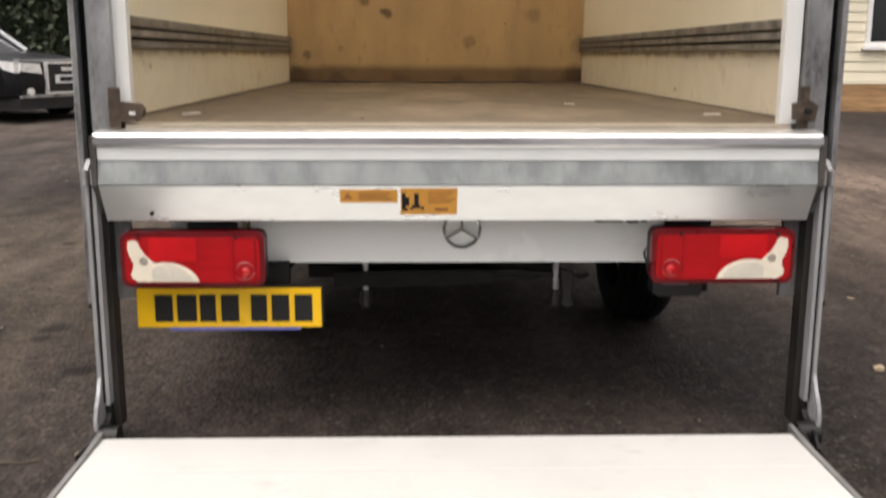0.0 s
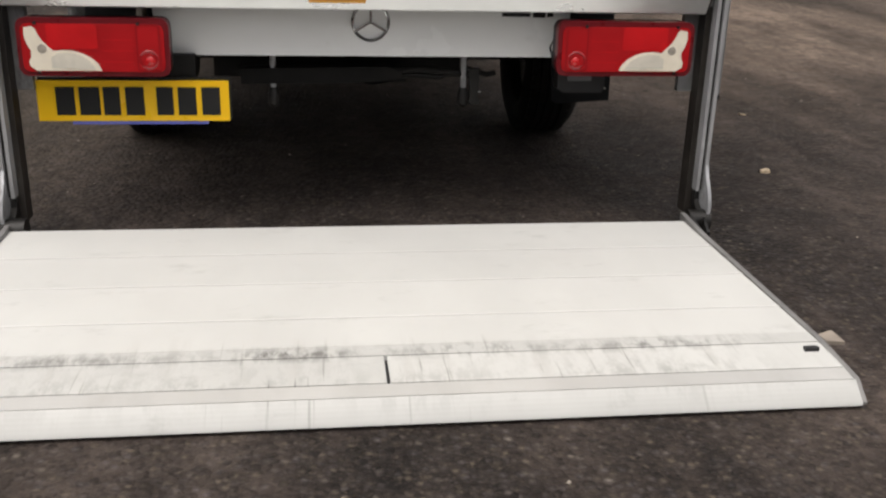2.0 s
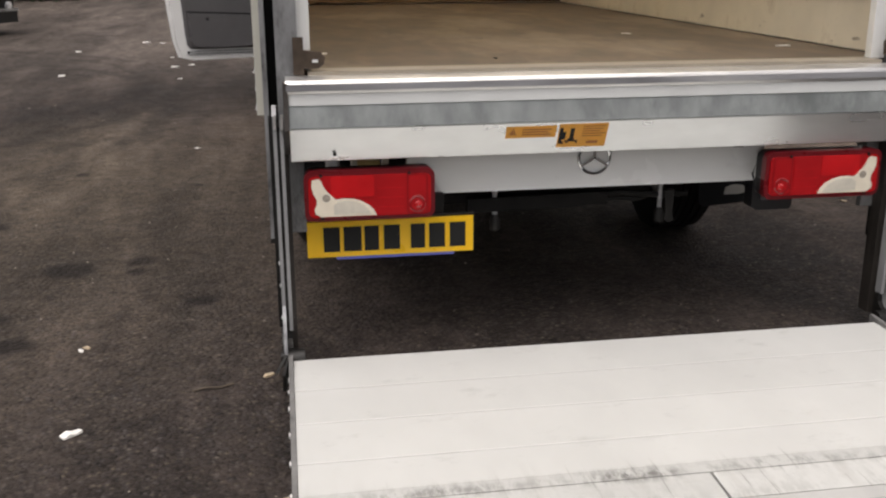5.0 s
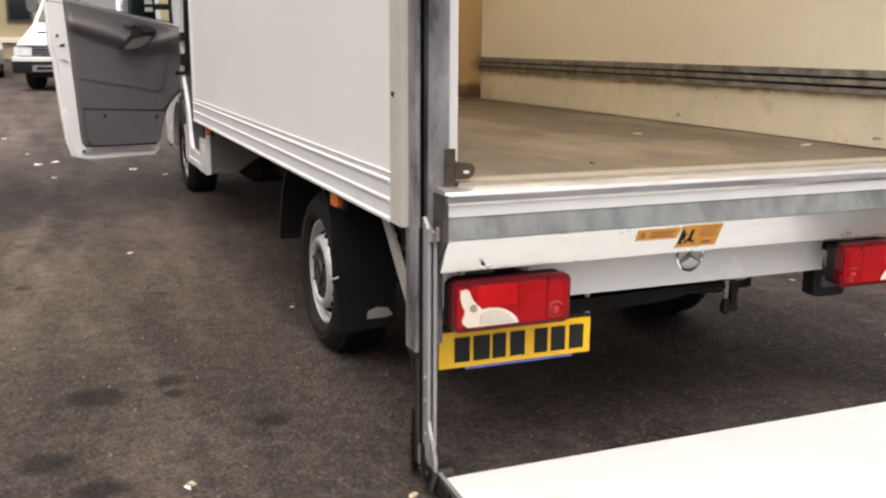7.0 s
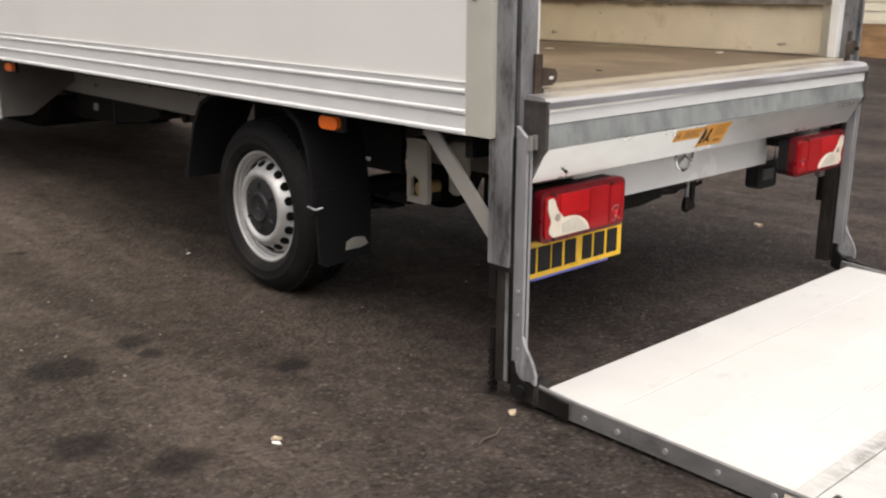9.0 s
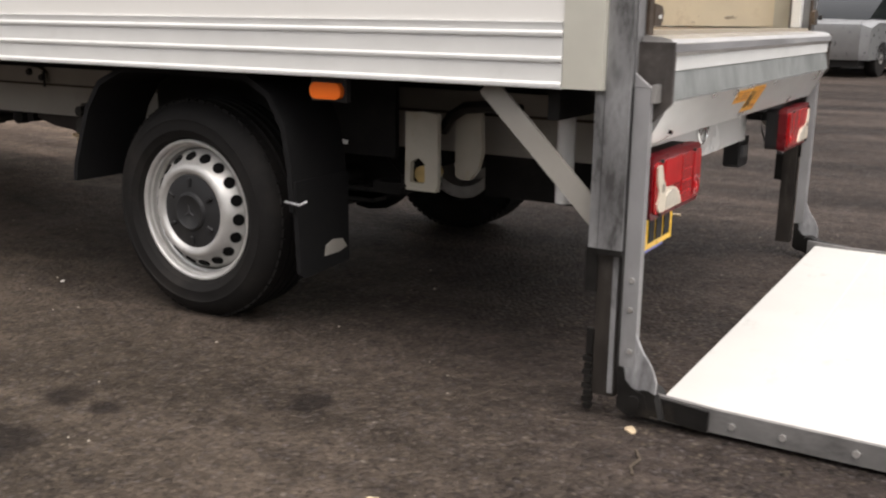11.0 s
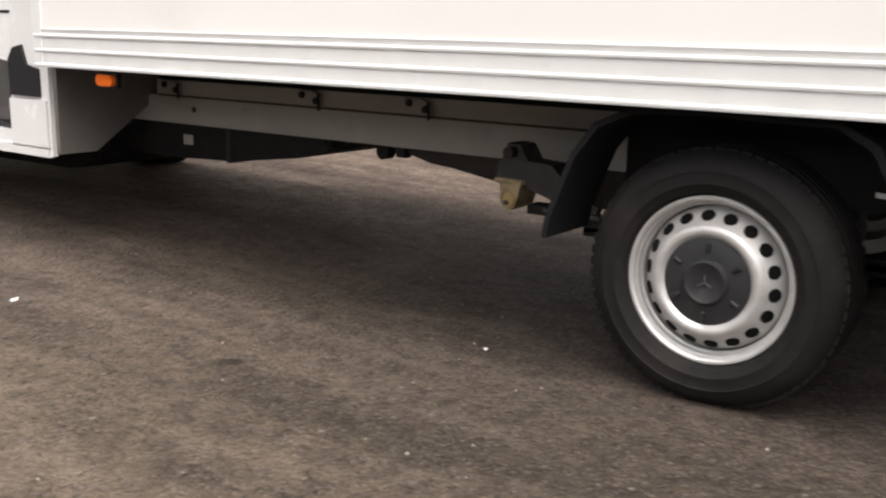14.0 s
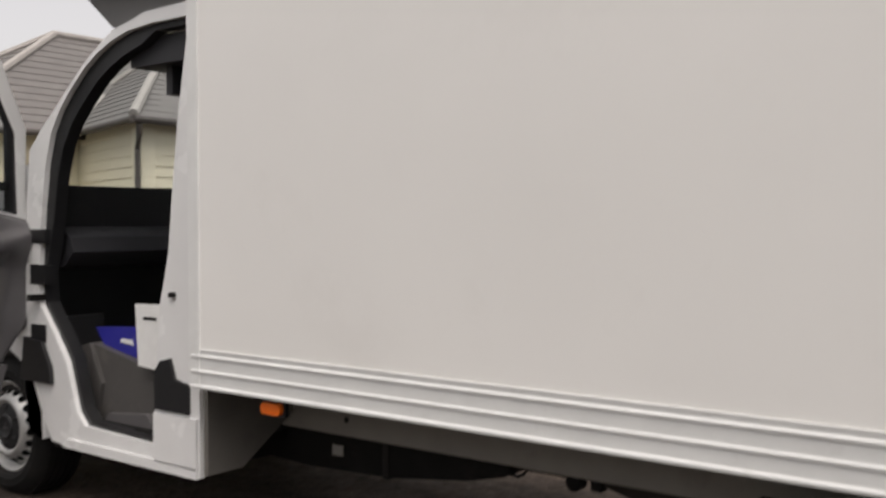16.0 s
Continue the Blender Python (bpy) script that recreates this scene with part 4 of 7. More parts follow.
for x0, x1, s0, s1 in ((-0.128, -0.118, 0.02, 0.075), (-0.118, -0.108, 0.034, 0.062), (-0.108, -0.07, 0.066, 0.07), (-0.095, -0.083, 0.022, 0.066),
                       (-0.1, -0.08, 0.058, 0.068), (-0.125, -0.112, 0.07, 0.078), (-0.075, -0.069, 0.07, 0.076), (-0.104, -0.098, 0.07, 0.076)):
    on_beam("sticker_drawing", x0, x1, s0, s1, INK, 0.0022)
for i in range(5):
    on_beam("sticker_print", -0.058, 0.012 - 0.008 * (i % 3), 0.014 + i * 0.009, 0.0165 + i * 0.009, STICKERTEXT, 0.002)
on_beam("sticker_print", -0.04, -0.005, 0.07, 0.079, STICKERTEXT, 0.002)
for i in range(3):
    on_beam("sticker_print", -0.242, -0.155 - 0.01 * (i % 2), 0.02 + i * 0.009, 0.0235 + i * 0.009, STICKERTEXT, 0.002)
for i, w in enumerate((0.004, 0.010, 0.016, 0.022)):
    on_beam("warning_triangle", -0.27 - w / 2, -0.27 + w / 2, 0.018 + i * 0.006, 0.0215 + i * 0.006, STICKERTEXT, 0.002)
# small stud on the beam
part("beam_stud", tube([(-0.79, 2.40, 0.664), (-0.79, 2.392, 0.662)], 0.005), DARKSTEEL, beam)

# white rear apron with a ring emblem, light wiring loop
apron = part("rear_apron", box(-0.56, 0.62, 2.56, 2.6, 0.495, 0.655, 0.006), CABPAINT, van, "white painted rear apron")
bm = bmesh.new()
add_lathe(bm, [(0.047, 2.552), (0.051, 2.549), (0.055, 2.552), (0.055, 2.561), (0.047, 2.561)], "y", 40, (0.04, 0, 0.592), close=True)
part("emblem_ring", bm, CHROME, apron, "plain round chrome emblem")
for a in (90, 210, 330):
    d = Vector((math.cos(radians(a)), 0, math.sin(radians(a))))
    part("emblem_spoke", bar(Vector((0.04, 2.553, 0.592)), Vector((0.04, 2.553, 0.592)) + d * 0.049, 0.008, 0.006, 0.001), CHROME, apron)
bm = bmesh.new()
add_box(bm, 0.42, 0.5, 2.552, 2.56, 0.612, 0.621); add_box(bm, 0.51, 0.545, 2.552, 2.56, 0.61, 0.625); add_box(bm, 0.552, 0.568, 2.552, 2.56, 0.612, 0.624)
part("model_badge", bm, DARKSTEEL, apron)
part("wire_loop", tube([(0.575, 2.5, 0.59), (0.548, 2.485, 0.535), (0.556, 2.475, 0.503), (0.59, 2.47, 0.484), (0.635, 2.47, 0.48), (0.675, 2.475, 0.498), (0.69, 2.48, 0.53)], 0.0035, 6), BLACK, apron)

# tail lamps
SWOOSH = [(0.06, 0.07), (0.11, 0.04), (0.13, 0.1), (0.145, 0.22), (0.17, 0.36), (0.215, 0.5), (0.235, 0.565), (0.30, 0.545), (0.37, 0.56), (0.43, 0.62), (0.485, 0.72), (0.525, 0.85), (0.545, 0.985), (0.12, 0.985), (0.08, 0.9), (0.072, 0.8), (0.09, 0.68), (0.092, 0.56), (0.07, 0.42), (0.055, 0.25)]
def round_rect(x0, x1, z0, z1, r):
    out = []
    for cx, cz, a0 in ((x1 - r, z1 - r, 0), (x0 + r, z1 - r, 90), (x0 + r, z0 + r, 180), (x1 - r, z0 + r, 270)):
        out += [(cx + r * math.cos(radians(a0 + k * 22.5)), cz + r * math.sin(radians(a0 + k * 22.5))) for k in range(5)]
    return out
def tail_lamp(xa, xb, z0, z1, flip):
    def fx(u):
        return xa + (xb - xa) * ((1 - u) if flip else u)
    body = part("tail_lamp", prism(round_rect(xa + 0.003, xb - 0.003, z0 + 0.003, z1 - 0.002, 0.022), "y", 2.4325, 2.475, 0.006, 2), BLACK, van, "red and clear tail lamp")
    part("lamp_rim", prism(round_rect(xa, xb, z0, z1, 0.024), "y", 2.404, 2.432, 0.007, 3), REDRIM, body, "dark red lamp rim")
    h = z1 - z0
    part("red_lens", prism(round_rect(xa + 0.012, xb - 0.012, z0 + 0.012, z1 - 0.014, 0.018), "y", 2.398, 2.41, 0.004, 2), REDLENS, body, "red lens")
    # reflector panels; their reds also paint the lens's lit middle and darker end
    for u0, u1, v0, v1, m_ in ((0.2, 0.53, 0.1, 0.52, BRIGHTRED), (0.545, 0.765, 0.1, 0.9, REDLENS), (0.78, 0.945, 0.1, 0.9, DEEPRED)):
        a, b = sorted((fx(u0), fx(u1)))
        part("reflector_panel", prism(round_rect(a, b, z1 - v1 * h, z1 - v0 * h, 0.007), "y", 2.3964, 2.4, 0.0015), m_, body)
    a, b = sorted((fx(0.795), fx(0.93)))
    part("fog_panel", prism(round_rect(a, b, z1 - 0.87 * h, z1 - 0.13 * h, 0.006), "y", 2.3955, 2.399, 0.001), REDLENS, body)
    for v in (0.36, 0.55, 0.74):
        a, b = sorted((fx(0.56), fx(0.76)))
        part("lens_rib", box(a, b, 2.3956, 2.398, z1 - v * h - 0.001, z1 - v * h + 0.001), BRIGHTRED, body)
    bm = bmesh.new()
    add_prism(bm, [(fx(u), z1 - 0.016 - v * (h - 0.03)) for u, v in SWOOSH], "y", 2.3945, 2.405)
    part("indicator_lens", soften(bm, 0.0015, 1), CLEAR, body, "milky indicator and reversing lens")
    bm = bmesh.new()
    add_lathe(bm, [(0.019, 2.3946), (0.0225, 2.3938), (0.026, 2.3955), (0.026, 2.398), (0.019, 2.398)], "y", 24, (fx(0.862), 0, z0 + 0.045), close=True)
    part("fog_ring", bm, DEEPRED, body)
    part("fog_lens", add_lathe(bmesh.new(), [(0.0, 2.3925), (0.009, 2.3935), (0.0125, 2.3965)], "y", 16, (fx(0.868), 0, z0 + 0.042)), BRIGHTRED, body)
    part("bulb_spot", add_lathe(bmesh.new(), [(0.0, 2.3932), (0.011, 2.3936), (0.0135, 2.396)], "y", 14, (fx(0.165), 0, z1 - 0.52 * h)), BULB, body)
    part("indicator_dome", prism([(fx(u), z1 - 0.016 - v * (h - 0.03)) for u, v in ((0.22, 0.93), (0.22, 0.7), (0.26, 0.62), (0.33, 0.6), (0.40, 0.64), (0.455, 0.74), (0.49, 0.86), (0.505, 0.95))][::-1 if flip else 1], "y", 2.3928, 2.396, 0.001), CLEAR2, body, "ribbed grey dome of the reversing lens")
    for u, v in ((0.13, 0.09), (0.8, 0.09), (0.13, 0.93)):
        part("lens_screw", add_lathe(bmesh.new(), [(0.004, 2.393), (0.005, 2.4)], "y", 8, (fx(u), 0, z1 - v * h)), DARKSTEEL, body)
    bm = bmesh.new()
    add_box(bm, xa + 0.06, xb - 0.08, 2.476, 2.56, z1 - 0.05, z1 - 0.02)
    part("lamp_bracket", bm, UNDER, body)
tail_lamp(-0.882, -0.498, 0.462, 0.613, False)
tail_lamp(0.550, 0.941, 0.468, 0.619, True)

# number plate: yellow, its characters as plain bars, with a printed strip below
plate = part("number_plate", box(-0.878, -0.36, 2.512, 2.522, 0.318, 0.431, 0.006), YELLOW, van, "yellow rear number plate")
for x, w in ((-0.828, 0.05), (-0.766, 0.055), (-0.702, 0.045), (-0.642, 0.05), (-0.558, 0.045), (-0.5, 0.05), (-0.435, 0.05)):
    part("character_bar", box(x, x + w, 2.5095, 2.513, 0.335, 0.413), INK, plate)
part("plate_strip", box(-0.79, -0.42, 2.516, 2.524, 0.308, 0.3175), BLUE, plate, "thin blue and white strip")
part("plate_backing", box(-0.875, -0.355, 2.5225, 2.535, 0.322, 0.438, 0.003), BLACK, plate)
part("plate_bracket", box(-0.75, -0.45, 2.53, 2.56, 0.4, 0.5), UNDER, plate)

# tail lift columns, carriages and arms
for s, x in ((1, -0.962), (-1, 1.025)):
    def xr(a, b):
        p, q = x + s * a, x + s * b
        return (p, q) if p < q else (q, p)
    col = part("lift_column", box(*xr(-0.022, -0.008), 2.43, 2.487, 0.41, 3.02, 0.004), COLUMN, van, "worn galvanised lift column")
    part("column_back", box(*xr(-0.022, 0.085), 2.4885, 2.51, 0.41, 3.02, 0.003), COLUMN, col)
    part("inner_flange", box(*xr(0.018, 0.08), 2.435, 2.485, 0.66, 3.02, 0.004), COLUMN, col)
    # the slot's shade is in its near-black colour
    part("column_web", box(*xr(-0.008, 0.018), 2.468, 2.486, 0.41, 3.02), HOLESHADE, col, "column slot painted black for its shade")
    part("inner_column", box(*xr(-0.002, 0.042), 2.438, 2.492, 0.05, 0.80, 0.003), GREASE, col, "dark greasy inner column")
    part("column_edge", box(*xr(-0.006, -0.002), 2.4405, 2.453, 0.06, 0.395, 0.001), COLUMN, col, "rubbed bright column edge")
    part("column_collar", box(*xr(-0.0235, 0.02), 2.428, 2.4875, 0.396, 0.4095, 0.003), DARKSTEEL, col)
    part("cable_guide", box(*xr(-0.004, 0.03), 2.4925, 2.522, 0.30, 0.409, 0.003), DARKSTEEL, col)
    part("column_gap", box(*xr(-0.012, -0.001), 2.4292, 2.4335, 0.13, 0.775), DARKSTEEL, col)
    car_ = part("lift_carriage", box(*xr(0.0, 0.010), 2.391, 2.428, 0.13, 0.775, 0.003), CARRIAGE, van, "bright aluminium lift carriage")
    part("carriage_rib", box(*xr(0.019, 0.029), 2.393, 2.428, 0.13, 0.765, 0.003), CARRIAGE, car_)
    part("carriage_web", box(*xr(0.010, 0.019), 2.404, 2.425, 0.13, 0.74), DARKSTEEL, car_)
    part("carriage_cap", prism([(2.391, 0.7755), (2.428, 0.805), (2.428, 0.7755)], "x", *xr(-0.001, 0.011), 0.002), CARRIAGE, car_)
    part("carriage_gusset", prism([(2.3905, 0.21), (2.3905, 0.13), (2.42, 0.128), (2.42, 0.085), (2.338, 0.075), (2.336, 0.105), (2.35, 0.14), (2.375, 0.175)], "x", *xr(0.0, 0.010), 0.003), GALV, car_, "worn grey gusset")
    part("carriage_shoe", prism([(2.428, 0.13), (2.428, 0.03), (2.41, 0.018), (2.37, 0.018), (2.352, 0.04), (2.362, 0.07), (2.395, 0.084), (2.41, 0.1), (2.414, 0.128)], "x", *xr(-0.004, 0.026), 0.006), DARKSTEEL, car_, "black greasy carriage shoe")
    part("pivot_boss", tube([(x - s * 0.012, 2.385, 0.05), (x + s * 0.04, 2.385, 0.05)], 0.016, 14), DARKSTEEL, car_)
    part("hinge_arm", bar((x + s * 0.012, 2.36, 0.045), ((-0.9655 if s > 0 else 0.9705), 2.21, 0.040), 0.05, 0.008, 0.006), DARKSTEEL, car_, "dark greasy hinge arm")
    for y, z in ((2.408, 0.34), (2.408, 0.27), (2.404, 0.17)):
        e = x
        part("carriage_bolt", add_lathe(bmesh.new(), [(0.006, e - 0.004), (0.006, e + 0.01)] if s > 0 else [(0.006, e - 0.01), (0.006, e + 0.004)], "x", 8, (0, y, z)), NOSE, car_)
    part("hinge_knuckle", tube([(x - s * 0.002, 2.36, 0.05), (x + s * 0.06, 2.36, 0.05)], 0.034, 14), DARKSTEEL, car_, "greasy hinge knuckle")
    # cable chain hanging behind the column
    if s > 0:
        bm = bmesh.new()
        for k in range(8):
            add_box(bm, x - 0.008, x + 0.012, 2.4935, 2.516 if k % 2 else 2.511, 0.01 + k * 0.017, 0.0225 + k * 0.017)
        add_box(bm, x - 0.006, x + 0.010, 2.4935, 2.51, 0.146, 0.21)
        part("lift_chain", bm, DARKSTEEL, col, "black lifting chain")
    # latch on the jamb
    if s > 0:
        latch = part("door_latch", box(-0.896, -0.866, 2.427, 2.4345, 0.887, 0.992, 0.002), RUSTY, van, "worn rusty door latch")
        part("latch_arm", prism([(-0.868, 0.905), (-0.825, 0.905), (-0.81, 0.917), (-0.806, 0.936), (-0.818, 0.95), (-0.868, 0.955)], "y", 2.425, 2.458, 0.005), RUSTY, latch)
        part("latch_label", box(-0.842, -0.826, 2.4225, 2.4245, 0.922, 0.930), WHITE, latch)
    else:
        latch = part("door_latch", box(0.935, 0.96, 2.427, 2.4345, 0.887, 1.0, 0.002), RUSTY, van, "worn rusty door latch")
        part("latch_arm", prism([(0.915, 0.912), (0.972, 0.908), (0.98, 0.95), (0.955, 0.965), (0.912, 0.955)], "y", 2.412, 2.4265, 0.005), RUSTY, latch)
        part("latch_pin", tube([(0.947, 2.39, 0.935), (0.947, 2.403, 0.935)], 0.009, 10), DARKSTEEL, latch)
    # brace from the box floor down to the column
    part("column_brace", bar((x + s * 0.01, 2.80, 0.765), (x + s * 0.01, 2.50, 0.47), 0.052, 0.01, 0.003), CHASSIS, van, "light grey diagonal brace")

# platform: planks side by side, two side rails, hinged ramp lip
PX0, PX1 = -0.937, 0.942
plat = part("lift_platform", box(PX0 + 0.01, PX1 - 0.01, 1.42, 2.325, 0.018, 0.046), GALV, van, "lowered white-grey aluminium lift platform")
ys_p = [2.33, 2.115, 1.912, 1.706, 1.563, 1.517]
for a, b in zip(ys_p, ys_p[1:]):
    part("plank", box(PX0, PX1, b + 0.0004, a - 0.0004, 0.046, 0.058, 0.0008, 1), PLATFORM, plat)
for y in ys_p[1:4]:
    part("plank_ridge", box(PX0, PX1, y - 0.003, y + 0.003, 0.0582, 0.0596, 0.0006, 1), RIDGE, plat, "bright raised plank joint")
for x0, x1 in ((PX0, 0.009), (0.016, PX1)):
    part("ramp_flap", prism([(1.514, 0.046), (1.514, 0.0575), (1.41, 0.052), (1.41, 0.04)], "x", x0, x1, 0.002), PLATFORM, plat, "ribbed ramp flap")
part("flap_slot", box(0.009, 0.016, 1.41, 1.514, 0.03, 0.047), BLACK, plat)
part("ramp_tread", prism([(1.407, 0.038), (1.407, 0.0515), (1.368, 0.046), (1.368, 0.034)], "x", PX0, PX1, 0.002), TREAD, plat, "greyer ramp tread")
part("ramp_lip", prism([(1.366, 0.030), (1.366, 0.0455), (1.328, 0.014), (1.326, 0.008), (1.35, 0.006)], "x", PX0 - 0.004, PX1 + 0.004, 0.002), PLATFORM, plat, "bright worn ramp lip")
for s, x in ((1, PX0), (-1, PX1)):
    a, b = sorted((x - s * 0.014, x - s * 0.001))
    rail_ = part("side_rail", prism([(2.36, 0.012), (2.36, 0.075), (2.2, 0.066), (1.53, 0.06), (1.37, 0.046), (1.33, 0.014), (1.33, 0.008)], "x", a, b, 0.003), SIDESTEEL, plat, "scuffed dirty steel side rail")
    e = x - s * 0.014
    for y in (2.24, 2.16, 2.05, 1.9, 1.75, 1.6):
        part("rail_bolt", add_lathe(bmesh.new(), [(0.008, e - 0.005), (0.008, e + 0.005)], "x", 8, (0, y, 0.036)), NOSE, rail_)
    a, b = sorted((x - s * 0.06, x - s * 0.02))
    part("edge_tab", prism([(a, 1.555), (b, 1.575), (b, 1.515), (a, 1.52)], "z", 0.048, 0.056, 0.002), TAB, plat, "bent tan edge tab")
    part("platform_catch", box(*sorted((x + s * 0.02, x + s * 0.05)), 1.474, 1.486, 0.054, 0.064, 0.002), BLACK, plat)
    a, b = sorted((x - s * 0.09, x - s * 0.02))
    part("trip_lever", bar((x - s * 0.05, 2.31, 0.03), (x - s * 0.02, 2.335, 0.075), 0.014, 0.008), DARKSTEEL, plat)
for x in (-0.956, -0.936, 1.019, 0.999):
    part("carriage_tip", box(x - 0.004, x + 0.004, 2.378, 2.39, 0.742, 0.782, 0.003), NOSE, van, "shiny worn carriage tip")

# ---- running gear ----
def wheel(x, y, z, s, name_label):
    """A steel wheel whose face looks along s * x."""
    R, n = 0.344, 56
    def q(prof):
        return [(r, s * h) for r, h in prof]
    rim = part("wheel", add_lathe(bmesh.new(), q([(0.16, -0.145), (0.212, -0.15), (0.203, -0.12), (0.194, -0.07), (0.195, -0.05), (0.2005, -0.046), (0.2015, -0.03), (0.2075, -0.0285), (0.2085, -0.017), (0.2145, -0.012), (0.2205, -0.0125), (0.224, -0.020), (0.217, -0.032), (0.207, -0.046), (0.204, -0.11), (0.196, -0.145)]), "x", n, close=True), SILVER, van, name_label, at=(x, y, z))
    tyre = [(0.214, -0.022), (0.2245, -0.016), (0.2265, -0.009), (0.231, -0.0045), (0.2325, 0.0005), (0.25, 0.0095), (0.252, 0.0115), (0.256, 0.012), (0.258, 0.0112), (0.283, 0.0125), (0.2845, 0.0137), (0.287, 0.0133), (0.288, 0.0115), (0.305, 0.004), (0.322, -0.01), (0.337, -0.03), (R, -0.05)]
    for k in range(4):
        h = -0.066 - k * 0.034
        tyre += [(R, h), (R - 0.009, h - 0.003), (R - 0.009, h - 0.009), (R, h - 0.012)]
    tyre += [(R, -0.19), (0.333, -0.2), (0.315, -0.215), (0.29, -0.226), (0.24, -0.22), (0.214, -0.2)]
    part("tyre", add_lathe(bmesh.new(), q(tyre), "x", n, close=True), RUBBER, rim, "dusty black tyre", local=True)
    # tread blocks on the shoulders
    bm = bmesh.new()
    for i in range(64):
        a = 2 * math.pi * i / 64
        for h0, h1, r0 in ((-0.062, -0.03, 0.3375), (-0.206, -0.178, 0.3375)):
            c = bmesh.ops.create_cube(bm, size=1.0)["verts"]
            bmesh.ops.transform(bm, matrix=Matrix.Rotation(a, 4, "X") @ Matrix.Translation((s * (h0 + h1) / 2, 0, r0)) @ Matrix.Diagonal((h1 - h0, 0.022, 0.011, 1)), verts=c)
    part("tread", bm, RUBBER, rim, local=True)["kind"] = "stuff"
    # dished disc with a raised ring and a row of holes
    N = 18
    disc = add_lathe(bmesh.new(), q([(0.1, -0.014), (0.118, -0.004), (0.1215, 0.0015), (0.1275, 0.005), (0.135, 0.0055), (0.1425, 0.0025), (0.149, -0.0045), (0.187, -0.052), (0.196, -0.085), (0.19, -0.09), (0.14, -0.025), (0.1, -0.025)]), "x", n, close=True)
    part("disc", disc, SILVER, rim, "silver steel disc", local=True)
    for i in range(N):
        bm = bmesh.new()
        a = 2 * math.pi * i / N - s * radians(14)
        nrm = Vector((s * 0.615, 0, 0.788))
        c = Vector((s * -0.0285, 0, 0.1682))
        u, w = Vector((0, 1, 0)), nrm.cross(Vector((0, 1, 0)))
        vs = [c + nrm * 0.0035 + 0.0182 * math.cos(2 * math.pi * k / 14) * u + 0.0182 * math.sin(2 * math.pi * k / 14) * w for k in range(14)]
        rot = Matrix.Rotation(a, 3, "X")
        top = [bm.verts.new(rot @ v) for v in vs]
        bot = [bm.verts.new(rot @ (v - nrm * 0.012)) for v in vs]
        bm.faces.new(top)
        for k in range(14):
            bm.faces.new((top[k], bot[k], bot[(k + 1) % 14], top[(k + 1) % 14]))
        # a black cap for each hole, its shade painted
        part("vent_hole", bm, HOLESHADE, rim, local=True)
    cap = part("hub_cap", add_lathe(bmesh.new(), q([(0.121, -0.016), (0.119, -0.007), (0.1, -0.001), (0.062, 0.003), (0.058, 0.01), (0.052, 0.012), (0.046, 0.008), (0.0001, 0.008)]), "x", 40), CAP, rim, "grey plastic hub cap", local=True)
    for i in range(6):
        a = 2 * math.pi * i / 6
        bm = bmesh.new()
        c = bmesh.ops.create_cube(bm, size=1.0)["verts"]
        bmesh.ops.transform(bm, matrix=Matrix.Rotation(a, 4, "X") @ Matrix.Translation((s * 0.002, 0, 0.091)) @ Matrix.Diagonal((0.012, 0.012, 0.026, 1)), verts=c)
        part("cap_slot", soften(bm, 0.003, 1), BLACK, rim, local=True)
    bm = bmesh.new()
    for a in (0, 120, 240):
        c = bmesh.ops.create_cube(bm, size=1.0)["verts"]
        bmesh.ops.transform(bm, matrix=Matrix.Rotation(radians(a), 4, "X") @ Matrix.Translation((s * 0.01, 0, 0.01)) @ Matrix.Diagonal((0.004, 0.004, 0.02, 1)), verts=c)
    part("cap_emblem", bm, HUBMARK, rim, local=True)
    return rim

AX, FX_ = 3.865, 8.22
HUBF = rise(FX_) + 0.324
wheel(-0.885, AX, 0.324, -1, "silver steel wheel")
wheel(0.945, AX, 0.324, 1, "silver steel wheel")
wheel(-0.87, FX_, HUBF, -1, "silver steel wheel")
wheel(0.93, FX_, HUBF, 1, "silver steel wheel")
part("rear_axle", tube([(-0.7, AX, 0.33), (0.76, AX, 0.33)], 0.05, 12), UNDER, van)
bm = bmesh.new()
add_lathe(bm, [(0.03, -0.16), (0.1, -0.13), (0.15, -0.06), (0.16, 0.0), (0.15, 0.06), (0.1, 0.13), (0.03, 0.16)], "x", 20, (0.12, AX, 0.33))
part("differential", bm, UNDER, van)
part("prop_shaft", tube([(0.08, 4.0, 0.40), (0.08, 4.5, 0.5), (0.08, 5.2, 0.56), (0.08, 7.2, 0.57)], 0.035, 10), UNDER, van)
part("brake_drum", add_lathe(bmesh.new(), [(0.15, -0.73), (0.16, -0.64), (0.12, -0.6)], "x", 24, (0, AX, 0.33)), UNDER, van)
part("front_axle", tube([(-0.7, FX_, HUBF), (0.76, FX_, HUBF)], 0.06, 10), UNDER, van)
# chassis rails, cross members and floor bearers
for x0, x1 in ((-0.44, -0.37), (0.43, 0.50)):
    part("chassis_rail", box(x0, x1, 2.62, 7.3, 0.517, 0.632, 0.01, 3), CHASSIS, van, "grey-white chassis rail")
    part("sub_frame", box(x0 - 0.002, x1 + 0.002, 2.62, 6.6, 0.641, 0.704, 0.005), CHASSIS, van, "grey-white sub-frame")
    part("frame_seam", box(x0 - 0.004, x1 + 0.004, 2.62, 6.6, 0.6325, 0.6405), RUSTSEAM, van, "brown packing strip")
    # near-black fill between the sub-frame and the box floor
    part("dark_frame_fill", box(x0 + 0.012, x1 - 0.012, 2.62, 6.6, 0.7045, 0.766), UNDER, van)
